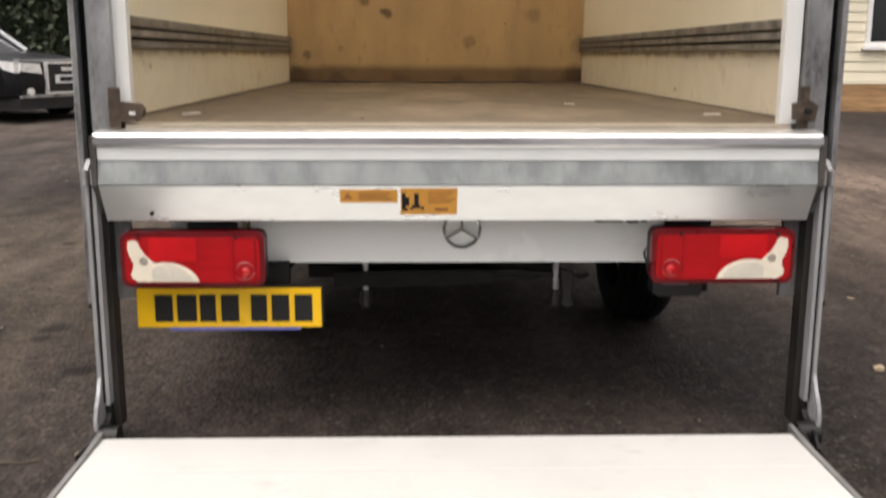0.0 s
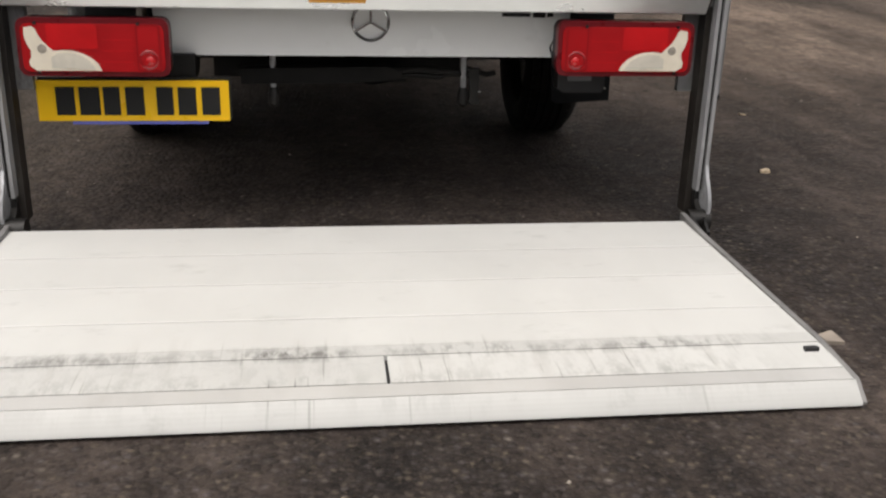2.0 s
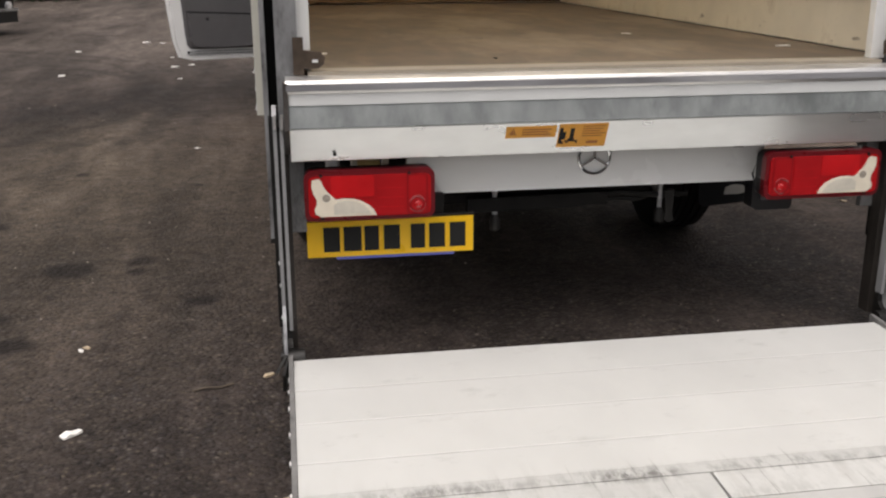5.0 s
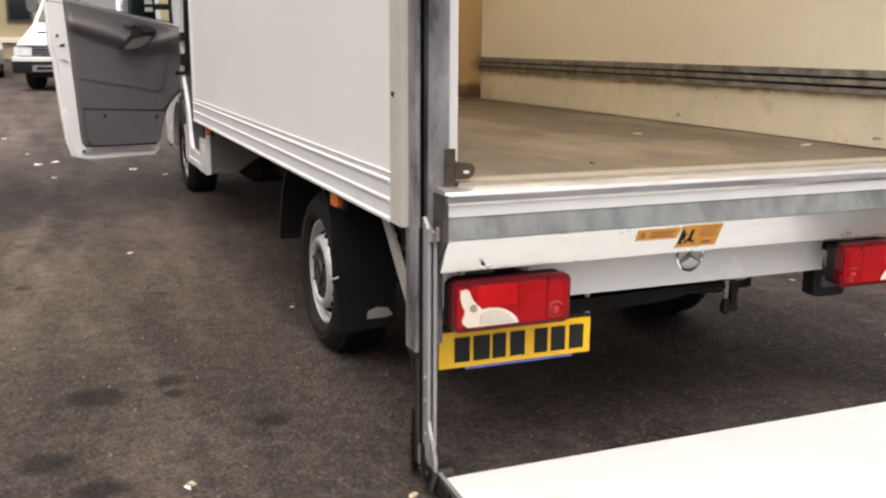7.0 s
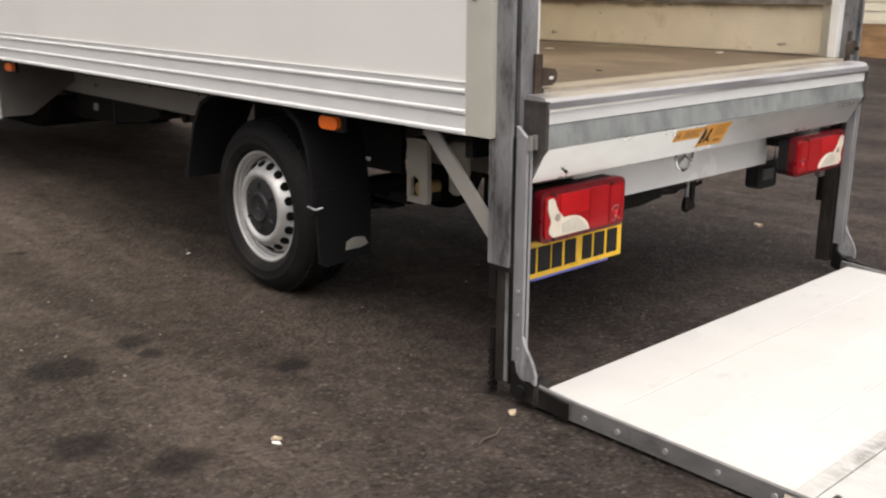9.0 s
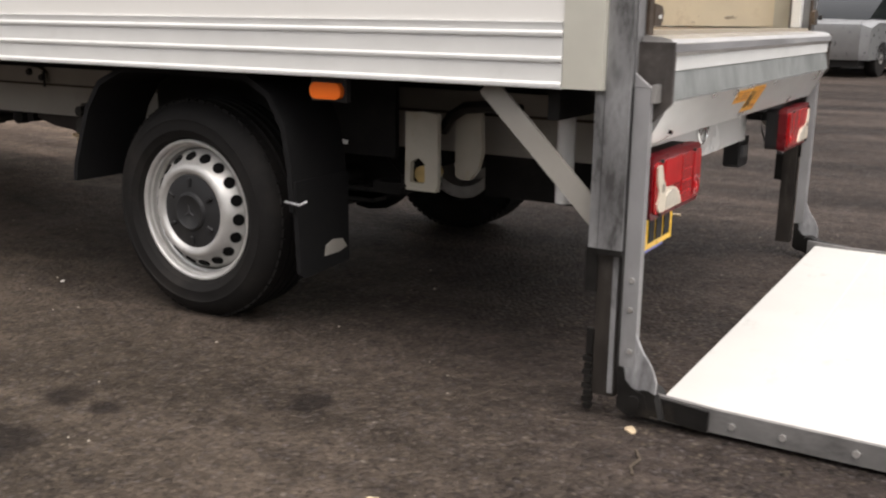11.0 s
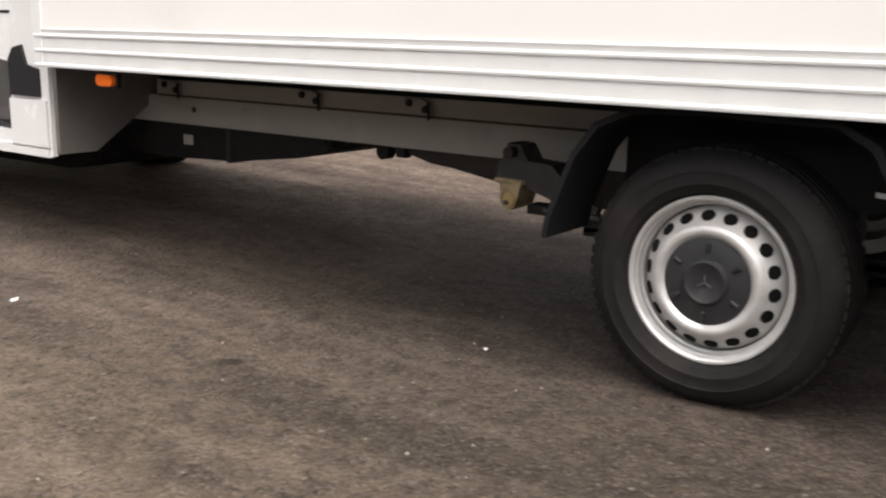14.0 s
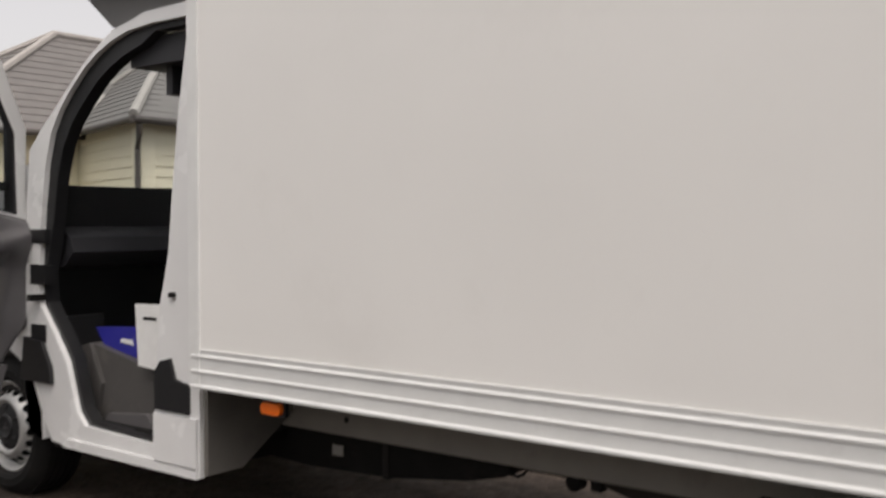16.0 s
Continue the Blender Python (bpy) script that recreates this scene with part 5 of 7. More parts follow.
for y in (2.9, 3.35, 4.4, 4.9, 5.4, 5.9, 6.4):
    part("floor_bearer", box(-0.43, 0.49, y, y + 0.05, 0.69, 0.765, 0.004), UNDER, van)
part("box_underside", box(-0.985, 1.045, 2.6, 6.6, 0.768, 0.84), UNDER, van, "dark underside of the load box")
for y in (5.13, 5.66, 6.49):
    clamp = part("mounting_clamp", prism([(y - 0.062, 0.644), (y - 0.058, 0.682), (y - 0.02, 0.7), (y + 0.045, 0.7), (y + 0.066, 0.69), (y + 0.06, 0.668), (y + 0.01, 0.664), (y - 0.03, 0.644)], "x", -0.456, -0.443, 0.003), CHASSIS, van, "dusty grey mounting clamp")
    for dy, dz in ((-0.04, 0.664), (0.035, 0.684)):
        part("clamp_bolt", add_lathe(bmesh.new(), [(0.012, -0.47), (0.014, -0.466), (0.014, -0.457)], "x", 8, (0, y + dy, dz)), DARKSTEEL, clamp)
    part("clamp_stud", tube([(-0.461, y - 0.052, 0.69), (-0.461, y - 0.054, 0.628)], 0.006, 6), DARKSTEEL, clamp)
part("rail_hole", tube([(-0.4415, 6.358, 0.583), (-0.4385, 6.358, 0.583)], 0.013, 12), BLACK, van)
for y in (2.98, 3.3, 4.7, 6.05):
    part("rail_rivet", add_lathe(bmesh.new(), [(0.006, -0.4435), (0.009, -0.4405)], "x", 8, (0, y, 0.604)), CHASSIS, van)
# leaf springs and hangers
for s, x in ((1, -0.62), (-1, 0.68)):
    pts = [(x, 4.54 - 1.4 * t, 0.415 - 0.17 * math.sin(math.pi * t) * 0.55 + 0.05 * t) for t in [i / 14 for i in range(15)]]
    bm = bmesh.new()
    for k in range(3):
        sub = pts[k * 2: len(pts) - k * 2]
        for p, q in zip(sub, sub[1:]):
            add_box(bm, x - 0.035, x + 0.035, min(p[1], q[1]), max(p[1], q[1]), min(p[2], q[2]) - 0.012 * (k + 1), max(p[2], q[2]) - 0.012 * k)
    part("leaf_spring", bm, UNDER, van, "black leaf spring")
    fh = part("spring_bracket", prism([(4.648, 0.532), (4.65, 0.484), (4.628, 0.47), (4.545, 0.468), (4.47, 0.446), (4.40, 0.43), (4.40, 0.492), (4.455, 0.545), (4.54, 0.552), (4.568, 0.598), (4.612, 0.602), (4.63, 0.556)], "x", x - 0.045, x + 0.05, 0.012, 3), BRACKET, van, "dusty grey front spring bracket")
    part("bracket_cup", prism([(4.628, 0.478), (4.622, 0.416), (4.608, 0.397), (4.59, 0.393), (4.571, 0.407), (4.559, 0.44), (4.553, 0.478)], "x", x - 0.062, x + 0.052, 0.012, 3), CUP, fh, "ochre spring cup")
    part("spring_bush", tube([(x - 0.068, 4.59, 0.43), (x - 0.05, 4.59, 0.43)], 0.02, 16), BRASS, fh, "worn ochre bush")
    part("cup_hole", tube([(x - 0.071, 4.596, 0.418), (x - 0.06, 4.596, 0.418)], 0.008, 10), BLACK, fh)
    part("bracket_flange", prism([(4.644, 0.494), (4.644, 0.482), (4.545, 0.478), (4.545, 0.489)], "x", x - 0.066, x + 0.05, 0.004), CUP, fh, "pale cup flange")
    part("bracket_bolt", tube([(x - 0.075, 4.594, 0.575), (x - 0.04, 4.594, 0.575)], 0.019, 8), DARKSTEEL, fh)
    part("bracket_arm", bar((x - 0.02, 4.46, 0.46), (x - 0.02, 4.30, 0.41), 0.045, 0.03, 0.006), BRACKET, fh)
    part("bump_tube", tube([(x - s * 0.03, 4.48, 0.40), (x - s * 0.03, 4.2, 0.395)], 0.016, 8), DARKSTEEL, van)
    rh = part("spring_hanger", ring_plate([(3.092, 0.655), (3.09, 0.45), (3.097, 0.441), (3.145, 0.438), (3.193, 0.441), (3.2, 0.45), (3.198, 0.655), (3.145, 0.66)],
                                          [(3.134, 0.512), (3.133, 0.464), (3.135, 0.456), (3.157, 0.454), (3.18, 0.456), (3.182, 0.464), (3.181, 0.512), (3.157, 0.53)], "x", x - 0.075, x - 0.057, 0.006), HANGER, van, "cream painted spring hanger")
    part("hanger_lip", box(x - 0.079, x - 0.056, 3.094, 3.196, 0.434, 0.4405, 0.002), HANGER, rh)
    part("hanger_cheek", prism([(3.094, 0.655), (3.094, 0.468), (3.072, 0.458), (3.045, 0.46), (3.02, 0.49), (3.006, 0.54), (3.012, 0.655)], "x", x + 0.03, x + 0.05, 0.008, 3), HANGER, rh)
    part("hanger_back", box(x - 0.057, x + 0.03, 3.185, 3.2, 0.53, 0.655, 0.004), UNDER, rh)
    part("hanger_bush", tube([(x - 0.055, 3.157, 0.478), (x + 0.03, 3.157, 0.478)], 0.024, 14), BRASS, rh, "worn ochre bush")
    part("hanger_hose", tube([(x + 0.02, 3.13, 0.6), (x + 0.0, 3.09, 0.645), (x - 0.01, 3.04, 0.672), (x - 0.02, 2.96, 0.68), (x - 0.02, 2.86, 0.676)], 0.017, 8), DARKSTEEL, rh)
    part("shock_absorber", tube([(x + s * 0.2, 3.35, 0.42), (x + s * 0.2, 3.62, 0.68)], 0.026, 10), UNDER, van)
# mud guards and flaps
for s, x0 in ((1, -0.955), (-1, 0.765)):
    x1 = x0 + 0.25
    bm = bmesh.new()
    pts = [(3.40, 0.385), (3.405, 0.5), (3.425, 0.62), (3.475, 0.71), (3.56, 0.757), (3.86, 0.764), (4.07, 0.76), (4.17, 0.715), (4.235, 0.63), (4.275, 0.53), (4.305, 0.45), (4.315, 0.39)]
    outer = pts
    inner = [(AX + (y - AX) * 0.965, 0.33 + (z - 0.33) * 0.965) for y, z in pts]
    ring = outer + inner[::-1]
    lo = [bm.verts.new((x0, y, z)) for y, z in ring]
    hi = [bm.verts.new((x1, y, z)) for y, z in ring]
    m_ = len(outer)
    for i in range(m_ - 1):
        a, b, c, d = i, i + 1, 2 * m_ - 2 - i, 2 * m_ - 1 - i
        bm.faces.new((lo[a], lo[b], lo[c], lo[d])); bm.faces.new((hi[a], hi[d], hi[c], hi[b]))
        bm.faces.new((lo[a], hi[a], hi[b], lo[b])); bm.faces.new((lo[d], lo[c], hi[c], hi[d]))
    bm.faces.new((lo[0], lo[-1], hi[-1], hi[0])); bm.faces.new((lo[m_ - 1], hi[m_ - 1], hi[m_], lo[m_]))
    guard = part("mudguard", bm, FLAP, van, "black plastic mudguard")
    flap = part("mud_flap", prism([(x0 + 0.005, 0.47), (x1, 0.47), (x1, 0.20), (x0 + 0.04, 0.185), (x0 + 0.02, 0.2)], "y", 3.395, 3.41, 0.003), FLAP, guard, "black rubber mud flap")
    part("flap_mark", prism([(x0 + 0.13, 0.235), (x0 + 0.135, 0.265), (x0 + 0.17, 0.278), (x0 + 0.215, 0.272), (x0 + 0.235, 0.245), (x0 + 0.2, 0.235)], "y", 3.3915, 3.396), CHASSIS, guard, "worn pale flap mark")
    part("guard_clip", tube([(x0 - 0.012, 3.42, 0.415), (x0 - 0.012, 3.37, 0.41), (x0 + 0.01, 3.36, 0.418)], 0.004, 6), GALV, guard)
    part("arch_liner", box(*sorted((x0 + s * 0.27 + (0.25 if s < 0 else 0), x0 + s * 0.29 + (0.25 if s < 0 else 0))), 3.24, 4.2, 0.52, 0.765, 0.004), UNDER, guard)
# side markers
for y in (3.262, 6.215):
    for s, x in ((1, -0.985), (-1, 1.045)):
        mk = part("side_marker", prism(round_rect(y - 0.05, y + 0.05, 0.707, 0.75, 0.018), "x", *sorted((x, x + s * 0.02)), 0.007, 3), AMBER, van, "amber side marker lamp")
        part("marker_base", box(*sorted((x + s * 0.018, x + s * 0.035)), y - 0.058, y + 0.058, 0.70, 0.765, 0.004), BLACK, mk)
# fuel tank, rear under-run bar, hooks, tubes and cables
tank = part("fuel_tank", prism([(5.57, 0.514), (5.6, 0.465), (5.76, 0.425), (6.14, 0.376), (6.6, 0.358), (7.0, 0.374), (7.05, 0.514)], "x", -0.42, 0.1, 0.025, 3), UNDER, van, "black fuel tank")
part("tank_label", box(-0.4235, -0.4205, 6.395, 6.455, 0.425, 0.468), CHASSIS, tank)
part("tank_strap", box(-0.424, 0.1, 6.15, 6.18, 0.368, 0.51, 0.002), DARKSTEEL, tank)
# block added to keep light from the ground under the cab
part("under_cab_blocker", prism([(6.95, 0.33), (7.2, 0.25), (8.85, 0.24), (9.05, 0.32), (9.05, 0.45), (6.95, 0.45)], "x", -0.5, 0.56, 0.02), UNDER, van, "black block added to darken the ground under the cab")
part("exhaust", tube([(0.3, 7.0, 0.5), (0.3, 5.2, 0.56), (0.33, 4.6, 0.52), (0.3, 4.2, 0.5)], 0.045, 10), UNDER, van)
part("brake_cable", tube([(-0.43, 5.6, 0.505), (-0.42, 5.575, 0.48), (-0.41, 5.55, 0.474), (-0.41, 5.525, 0.486), (-0.41, 5.51, 0.506), (-0.41, 5.4, 0.508), (-0.41, 5.3, 0.506)], 0.006, 6), UNDER, van, "black looped cable")
part("pipe_clip", add_lathe(bmesh.new(), [(0.012, -0.43), (0.03, -0.426), (0.03, -0.38), (0.012, -0.376)], "x", 16, (0, 5.315, 0.492)), UNDER, van, "black round pipe clip")
part("pipe_clip", box(-0.43, -0.39, 5.205, 5.245, 0.478, 0.512, 0.005), UNDER, van)
part("heat_shield", prism([(5.29, 0.515), (5.24, 0.497), (5.2, 0.492), (5.1, 0.467), (5.0, 0.458), (4.82, 0.431), (4.66, 0.41), (4.46, 0.385), (4.3, 0.38), (4.3, 0.515)], "x", -0.41, -0.2, 0.006), SHIELD, van, "dusty brown heat shield")
part("under_run_bar", box(-0.30, 0.16, 2.757, 2.79, 0.385, 0.43, 0.006), UNDER, van, "black under-run bar")
for x in (-0.245, 0.337):
    hk = part("drop_hook", tube([(x, 2.73, 0.50), (x, 2.725, 0.37)], 0.009, 8), GALV, van, "hanging steel drop hook")
    part("hook_end", add_lathe(bmesh.new(), [(0.01, 0.315), (0.018, 0.325), (0.018, 0.355), (0.011, 0.375)], "z", 10, (x, 2.725, 0)), DARKSTEEL, hk)
tow = part("tow_arm", prism([(-0.34, 0.386), (0.02, 0.39), (0.14, 0.404), (0.15, 0.424), (0.1, 0.44), (-0.34, 0.432)], "y", 2.71, 2.755, 0.008), UNDER, van, "black greasy tow arm")
part("arm_rod", tube([(0.1, 2.732, 0.424), (0.2, 2.732, 0.431), (0.29, 2.732, 0.421), (0.36, 2.732, 0.414)], 0.012, 8), DARKSTEEL, tow)
part("arm_rod", tube([(0.1, 2.732, 0.402), (0.18, 2.732, 0.411), (0.26, 2.732, 0.404), (0.3, 2.732, 0.418)], 0.008, 8), DARKSTEEL, tow)
part("arm_end", prism([(0.352, 0.432), (0.388, 0.434), (0.384, 0.35), (0.392, 0.326), (0.372, 0.318), (0.354, 0.33), (0.36, 0.36)], "y", 2.72, 2.745, 0.005), DARKSTEEL, tow, "black hooked end")
part("arm_prong", tube([(0.33, 2.732, 0.44), (0.37, 2.732, 0.424), (0.41, 2.732, 0.414), (0.438, 2.732, 0.42)], 0.009, 8), DARKSTEEL, tow)
part("spare_wheel_carrier", box(-0.43, 0.34, 2.83, 3.08, 0.388, 0.515, 0.02), UNDER, van)
socket_box = part("socket_box", prism([(0.6, 0.4), (0.62, 0.388), (0.735, 0.388), (0.745, 0.4), (0.742, 0.5), (0.6, 0.5)], "y", 2.575, 2.63, 0.008), BLACK, van, "black plastic trailer socket box")
part("socket_lid", box(0.63, 0.70, 2.565, 2.576, 0.425, 0.47, 0.008, 3), GREYMIRROR, socket_box, "dull grey socket lid")
lift_tube = part("lift_tube", tube([(-0.785, 2.662, 0.466), (-0.785, 2.662, 0.5), (-0.785, 2.662, 0.76)], 0.023, 16), CABPAINT, van, "white round lift tube")
part("tube_clamp", add_lathe(bmesh.new(), [(0.027, 0.69), (0.029, 0.7), (0.027, 0.712)], "z", 16, (-0.785, 2.662, 0)), GALV, lift_tube)
part("tube_foot", box(-0.8, -0.74, 2.6, 2.675, 0.462, 0.4655, 0.001), DARKSTEEL, lift_tube)
part("cross_member", box(-0.95, 1.0, 2.61, 2.64, 0.69, 0.76, 0.006), UNDER, van)
part("wire_clip", bar((-0.72, 3.52, 0.57), (-0.7, 3.4, 0.555), 0.012, 0.006, 0.001), WHITE, van)

# ---- cab ----
CL, CR = -0.915, 0.985
OPEN = [(6.735, 2.187), (6.965, 2.189), (7.136, 2.176), (7.256, 2.146), (7.36, 2.104), (7.446, 2.056), (7.557, 1.97), (7.645, 1.889), (7.715, 1.792), (7.765, 1.654), (7.80, 1.45), (7.835, 1.141), (7.825, 1.012), (7.715, 0.89),
        (7.616, 0.769), (7.574, 0.647), (7.54, 0.55), (7.48, 0.495), (6.987, 0.481), (6.973, 0.616), (6.96, 0.80), (6.936, 1.055), (6.909, 1.147), (6.878, 1.261), (6.857, 1.441), (6.81, 1.80)]
OUTL = [(6.69, 2.245), (7.02, 2.238), (7.145, 2.208), (7.268, 2.178), (7.383, 2.116), (7.465, 2.066), (7.573, 1.984), (7.67, 1.906), (7.80, 1.81), (7.90, 1.72), (7.93, 1.45), (7.93, 1.141), (7.93, 1.012), (7.95, 0.90),
        (7.89, 0.75), (7.86, 0.62), (7.80, 0.48), (7.74, 0.395), (6.99, 0.39), (6.69, 0.39), (6.69, 0.80), (6.69, 1.055), (6.69, 1.147), (6.69, 1.261), (6.69, 1.441), (6.69, 1.80)]
cabs = part("cab_side", ring_plate(OUTL, OPEN, "x", CL, CL + 0.025, 0.008), CABPAINT, van, "white cab side with door opening")
seal = []
for y, z in OPEN:
    k = 0.075 if z > 1.3 and y > 7.1 else 0.03
    seal.append((y - k * (0.75 if y > 7.1 else -0.3), z - k * (0.8 if z > 1.3 else -0.4)))
part("door_seal", ring_plate([(y + (0.004 if y > 7.3 else -0.004), z + (0.004 if z > 1.3 else -0.004)) for y, z in OPEN], seal, "x", CL + 0.0255, CL + 0.085, 0.006), BLACK, cabs, "black rubber door seal")
cabr = part("cab_side", ring_plate(OUTL, OPEN, "x", CR - 0.07, CR, 0.012), CABPAINT, van, "white cab side")
part("passenger_door", prism([(6.98, 0.5), (7.5, 0.5), (7.7, 0.8), (7.775, 1.17), (7.73, 1.36), (6.88, 1.36)], "x", CR - 0.06, CR - 0.01, 0.006), DOORTRIM, cabr)
part("door_glass", prism([(6.88, 1.36), (7.73, 1.36), (7.70, 1.60), (7.42, 1.86), (7.12, 2.065), (6.80, 2.07)], "x", CR - 0.04, CR - 0.035), GLASS, cabr)
# front wings with wheel arches
ARCH = [(FX_ + 0.42 * math.cos(radians(a)), HUBF + 0.41 * math.sin(radians(a))) for a in range(180, -1, -18)]
WING = [(7.935, 0.42)] + [(max(7.82, y), z) for y, z in ARCH] + [(9.05, 0.42), (9.15, 0.75), (9.0, 1.12), (8.55, 1.30), (8.0, 1.66), (7.935, 1.2)]
for a, b in ((CL, CL + 0.05), (CR - 0.05, CR)):
    wing = part("front_wing", add_prism(bmesh.new(), WING, "x", a, b), CABPAINT, van, "white front wing")
    part("arch_liner", box(a + 0.06, a + 0.3, 7.78, 7.82, 0.35, 0.95) if a < 0 else box(a - 0.3, a - 0.02, 7.78, 7.82, 0.35, 0.95), BLACK, wing)
part("bonnet", prism([(8.5, 1.34), (9.02, 1.17), (9.2, 0.85), (9.15, 0.8), (8.95, 1.1), (8.5, 1.28)], "x", CL + 0.05, CR - 0.05, 0.01), CABPAINT, van)
part("front_bumper", box(CL + 0.02, CR - 0.02, 9.06, 9.24, 0.36, 0.75, 0.04, 3), BLACK, van)
part("grille", box(-0.4, 0.46, 9.15, 9.22, 0.78, 0.98, 0.02), BLACK, van)
part("cab_roof", prism([(6.69, 2.17), (7.22, 2.16), (7.30, 2.2), (7.1, 2.235), (6.69, 2.25)], "x", CL + 0.03, CR - 0.03, 0.01), CABPAINT, van)
part("roof_lining", box(CL + 0.075, CR - 0.075, 6.72, 7.22, 2.04, 2.155, 0.02), DASH, van)
part("windscreen", prism([(7.24, 2.17), (8.46, 1.36), (8.46, 1.352), (7.235, 2.16)], "x", CL + 0.05, CR - 0.05), GLASS, van, "clear windscreen")
part("cab_floor", box(CL + 0.07, CR - 0.07, 6.72, 8.4, 0.46, 0.5), UNDER, van)
part("step_well", box(CL + 0.02, CL + 0.2, 7.02, 7.5, 0.43, 0.472, 0.004), BLACK, van, "black step well")
part("cab_back", prism([(CL + 0.02, 0.40), (-0.72, 0.40), (-0.42, 0.60), (-0.42, 2.15), (CL + 0.02, 2.15)], "y", 6.665, 6.69, 0.004), CABBACK, van, "dusty grey cab back")
part("cab_back", box(-0.418, CR - 0.05, 6.665, 6.69, 0.6, 2.15), CABBACK, van)
part("rear_corner_cover", prism([(CL - 0.012, 6.70), (CL - 0.012, 6.97), (CL + 0.03, 6.98), (CL + 0.03, 6.70)], "z", 0.42, 0.62, 0.008), CABPAINT, van, "white sill corner cover")
part("corner_trim", prism([(6.745, 0.634), (6.745, 0.75), (6.83, 0.766), (6.86, 0.845), (6.92, 0.832), (6.958, 0.785), (6.958, 0.634)], "x", CL - 0.014, CL + 0.02, 0.006), BLACK, van, "black plastic corner trim")
part("arch_trim", prism([(7.715, 0.658), (7.722, 0.734), (7.79, 0.845), (7.94, 0.86), (7.97, 0.66)], "x", CL - 0.02, CL + 0.03, 0.006), BLACK, van, "black arch trim")
part("sill_step", prism([(6.70, 0.385), (7.62, 0.385), (7.66, 0.40), (7.60, 0.425), (6.70, 0.425)], "x", CL - 0.012, CL + 0.01, 0.005), CABPAINT, van)
jamb = part("door_jamb", prism([(CL + 0.004, 7.84), (CL + 0.062, 7.83), (CL + 0.066, 7.93), (CL + 0.004, 7.93)], "z", 0.62, 1.47, 0.01, 3), CABPAINT, van, "white door jamb behind the hinges")
for z, h in ((1.325, 0.032), (1.15, 0.045), (0.88, 0.04)):
    part("door_hinge", box(CL - 0.004, CL + 0.04, 7.775, 7.90, z - h, z + h, 0.012, 3), BLACK, van, "black door hinge")
for z in (1.43, 1.24, 1.02):
    part("jamb_plug", tube([(CL + 0.06, 7.80, z), (CL + 0.06, 7.83, z)], 0.014, 10), BLACK, jamb)
part("check_strap", box(CL - 0.05, CL + 0.03, 7.82, 7.85, 1.03, 1.06, 0.003), DARKSTEEL, van)
part("striker", box(CL - 0.016, CL + 0.01, 6.83, 6.86, 1.09, 1.11, 0.002), DARKSTEEL, van)
# inside the cab
dash = part("dashboard", prism([(8.05, 0.55), (8.0, 0.95), (7.9, 1.17), (7.88, 1.36), (7.9, 1.565), (8.35, 1.585), (8.46, 1.36), (8.5, 0.55)], "x", CL + 0.08, CR - 0.08, 0.03, 3), BLACK, van, "dark grey dashboard")
part("sun_visor", box(-0.78, -0.35, 7.02, 7.06, 1.92, 2.05, 0.012), DASH, van, "dark folded sun visor")
part("glove_box", prism([(7.92, 1.16), (7.80, 1.19), (7.74, 1.25), (7.76, 1.32), (7.84, 1.365), (7.92, 1.37)], "x", -0.8, 0.25, 0.025, 4), DASH, dash, "dark grey rounded glove box")
ped = part("seat_pedestal", prism([(7.78, 0.79), (7.63, 0.835), (7.19, 0.752), (7.08, 0.72), (7.08, 0.5), (7.72, 0.5)], "x", -0.77, 0.1, 0.025, 3), SEATPLASTIC, van, "grey moulded seat pedestal")
part("pedestal_corner", prism([(7.79, 0.795), (7.63, 0.838), (7.54, 0.66), (7.58, 0.502), (7.73, 0.502)], "x", -0.79, -0.70, 0.02, 3), SEATPLASTIC, ped)
part("pedestal_foot", prism([(7.47, 0.535), (7.2, 0.56), (7.12, 0.502), (7.5, 0.502)], "x", -0.80, -0.765, 0.006), DOORTRIM2, ped, "lighter pedestal foot")
part("driver_seat", box(0.35, 0.85, 6.9, 7.4, 0.75, 0.95, 0.06, 3), FABRIC, van, "dark driver seat")
part("seat_back", box(-0.75, 0.85, 6.72, 6.84, 0.86, 1.55, 0.05, 3), FABRIC, van, "dark seat backrest")
part("steering_wheel", add_lathe(bmesh.new(), [(0.18, -0.012), (0.195, -0.012), (0.195, 0.012), (0.18, 0.012)], "y", 24, (0.55, 7.7, 1.2), close=True), BLACK, van)
folder = thing("blue_folder", (-0.73, 7.5, 0.80), "dark blue folder propped on the seat pedestal", "folder")
part("cover", prism([(7.663, 0.905), (7.30, 0.925), (7.30, 0.78), (7.48, 0.805), (7.60, 0.83)], "x", -0.735, -0.715, 0.004), BLUECARD, folder)
part("label_strip", prism([(7.46, 0.865), (7.38, 0.865), (7.37, 0.84), (7.47, 0.848)], "x", -0.7375, -0.7352), PAPER, folder)
leaflet = thing("paper_sheet", (-0.82, 7.12, 0.765), "white printed sheets propped on the seat pedestal", "paper")
part("sheet", prism([(7.231, 1.039), (7.02, 1.043), (7.04, 0.765), (7.212, 0.775)], "x", -0.825, -0.815), PAPER, leaflet)
part("print_bar", box(-0.8275, -0.8255, 7.08, 7.17, 0.975, 0.987), INK, leaflet)
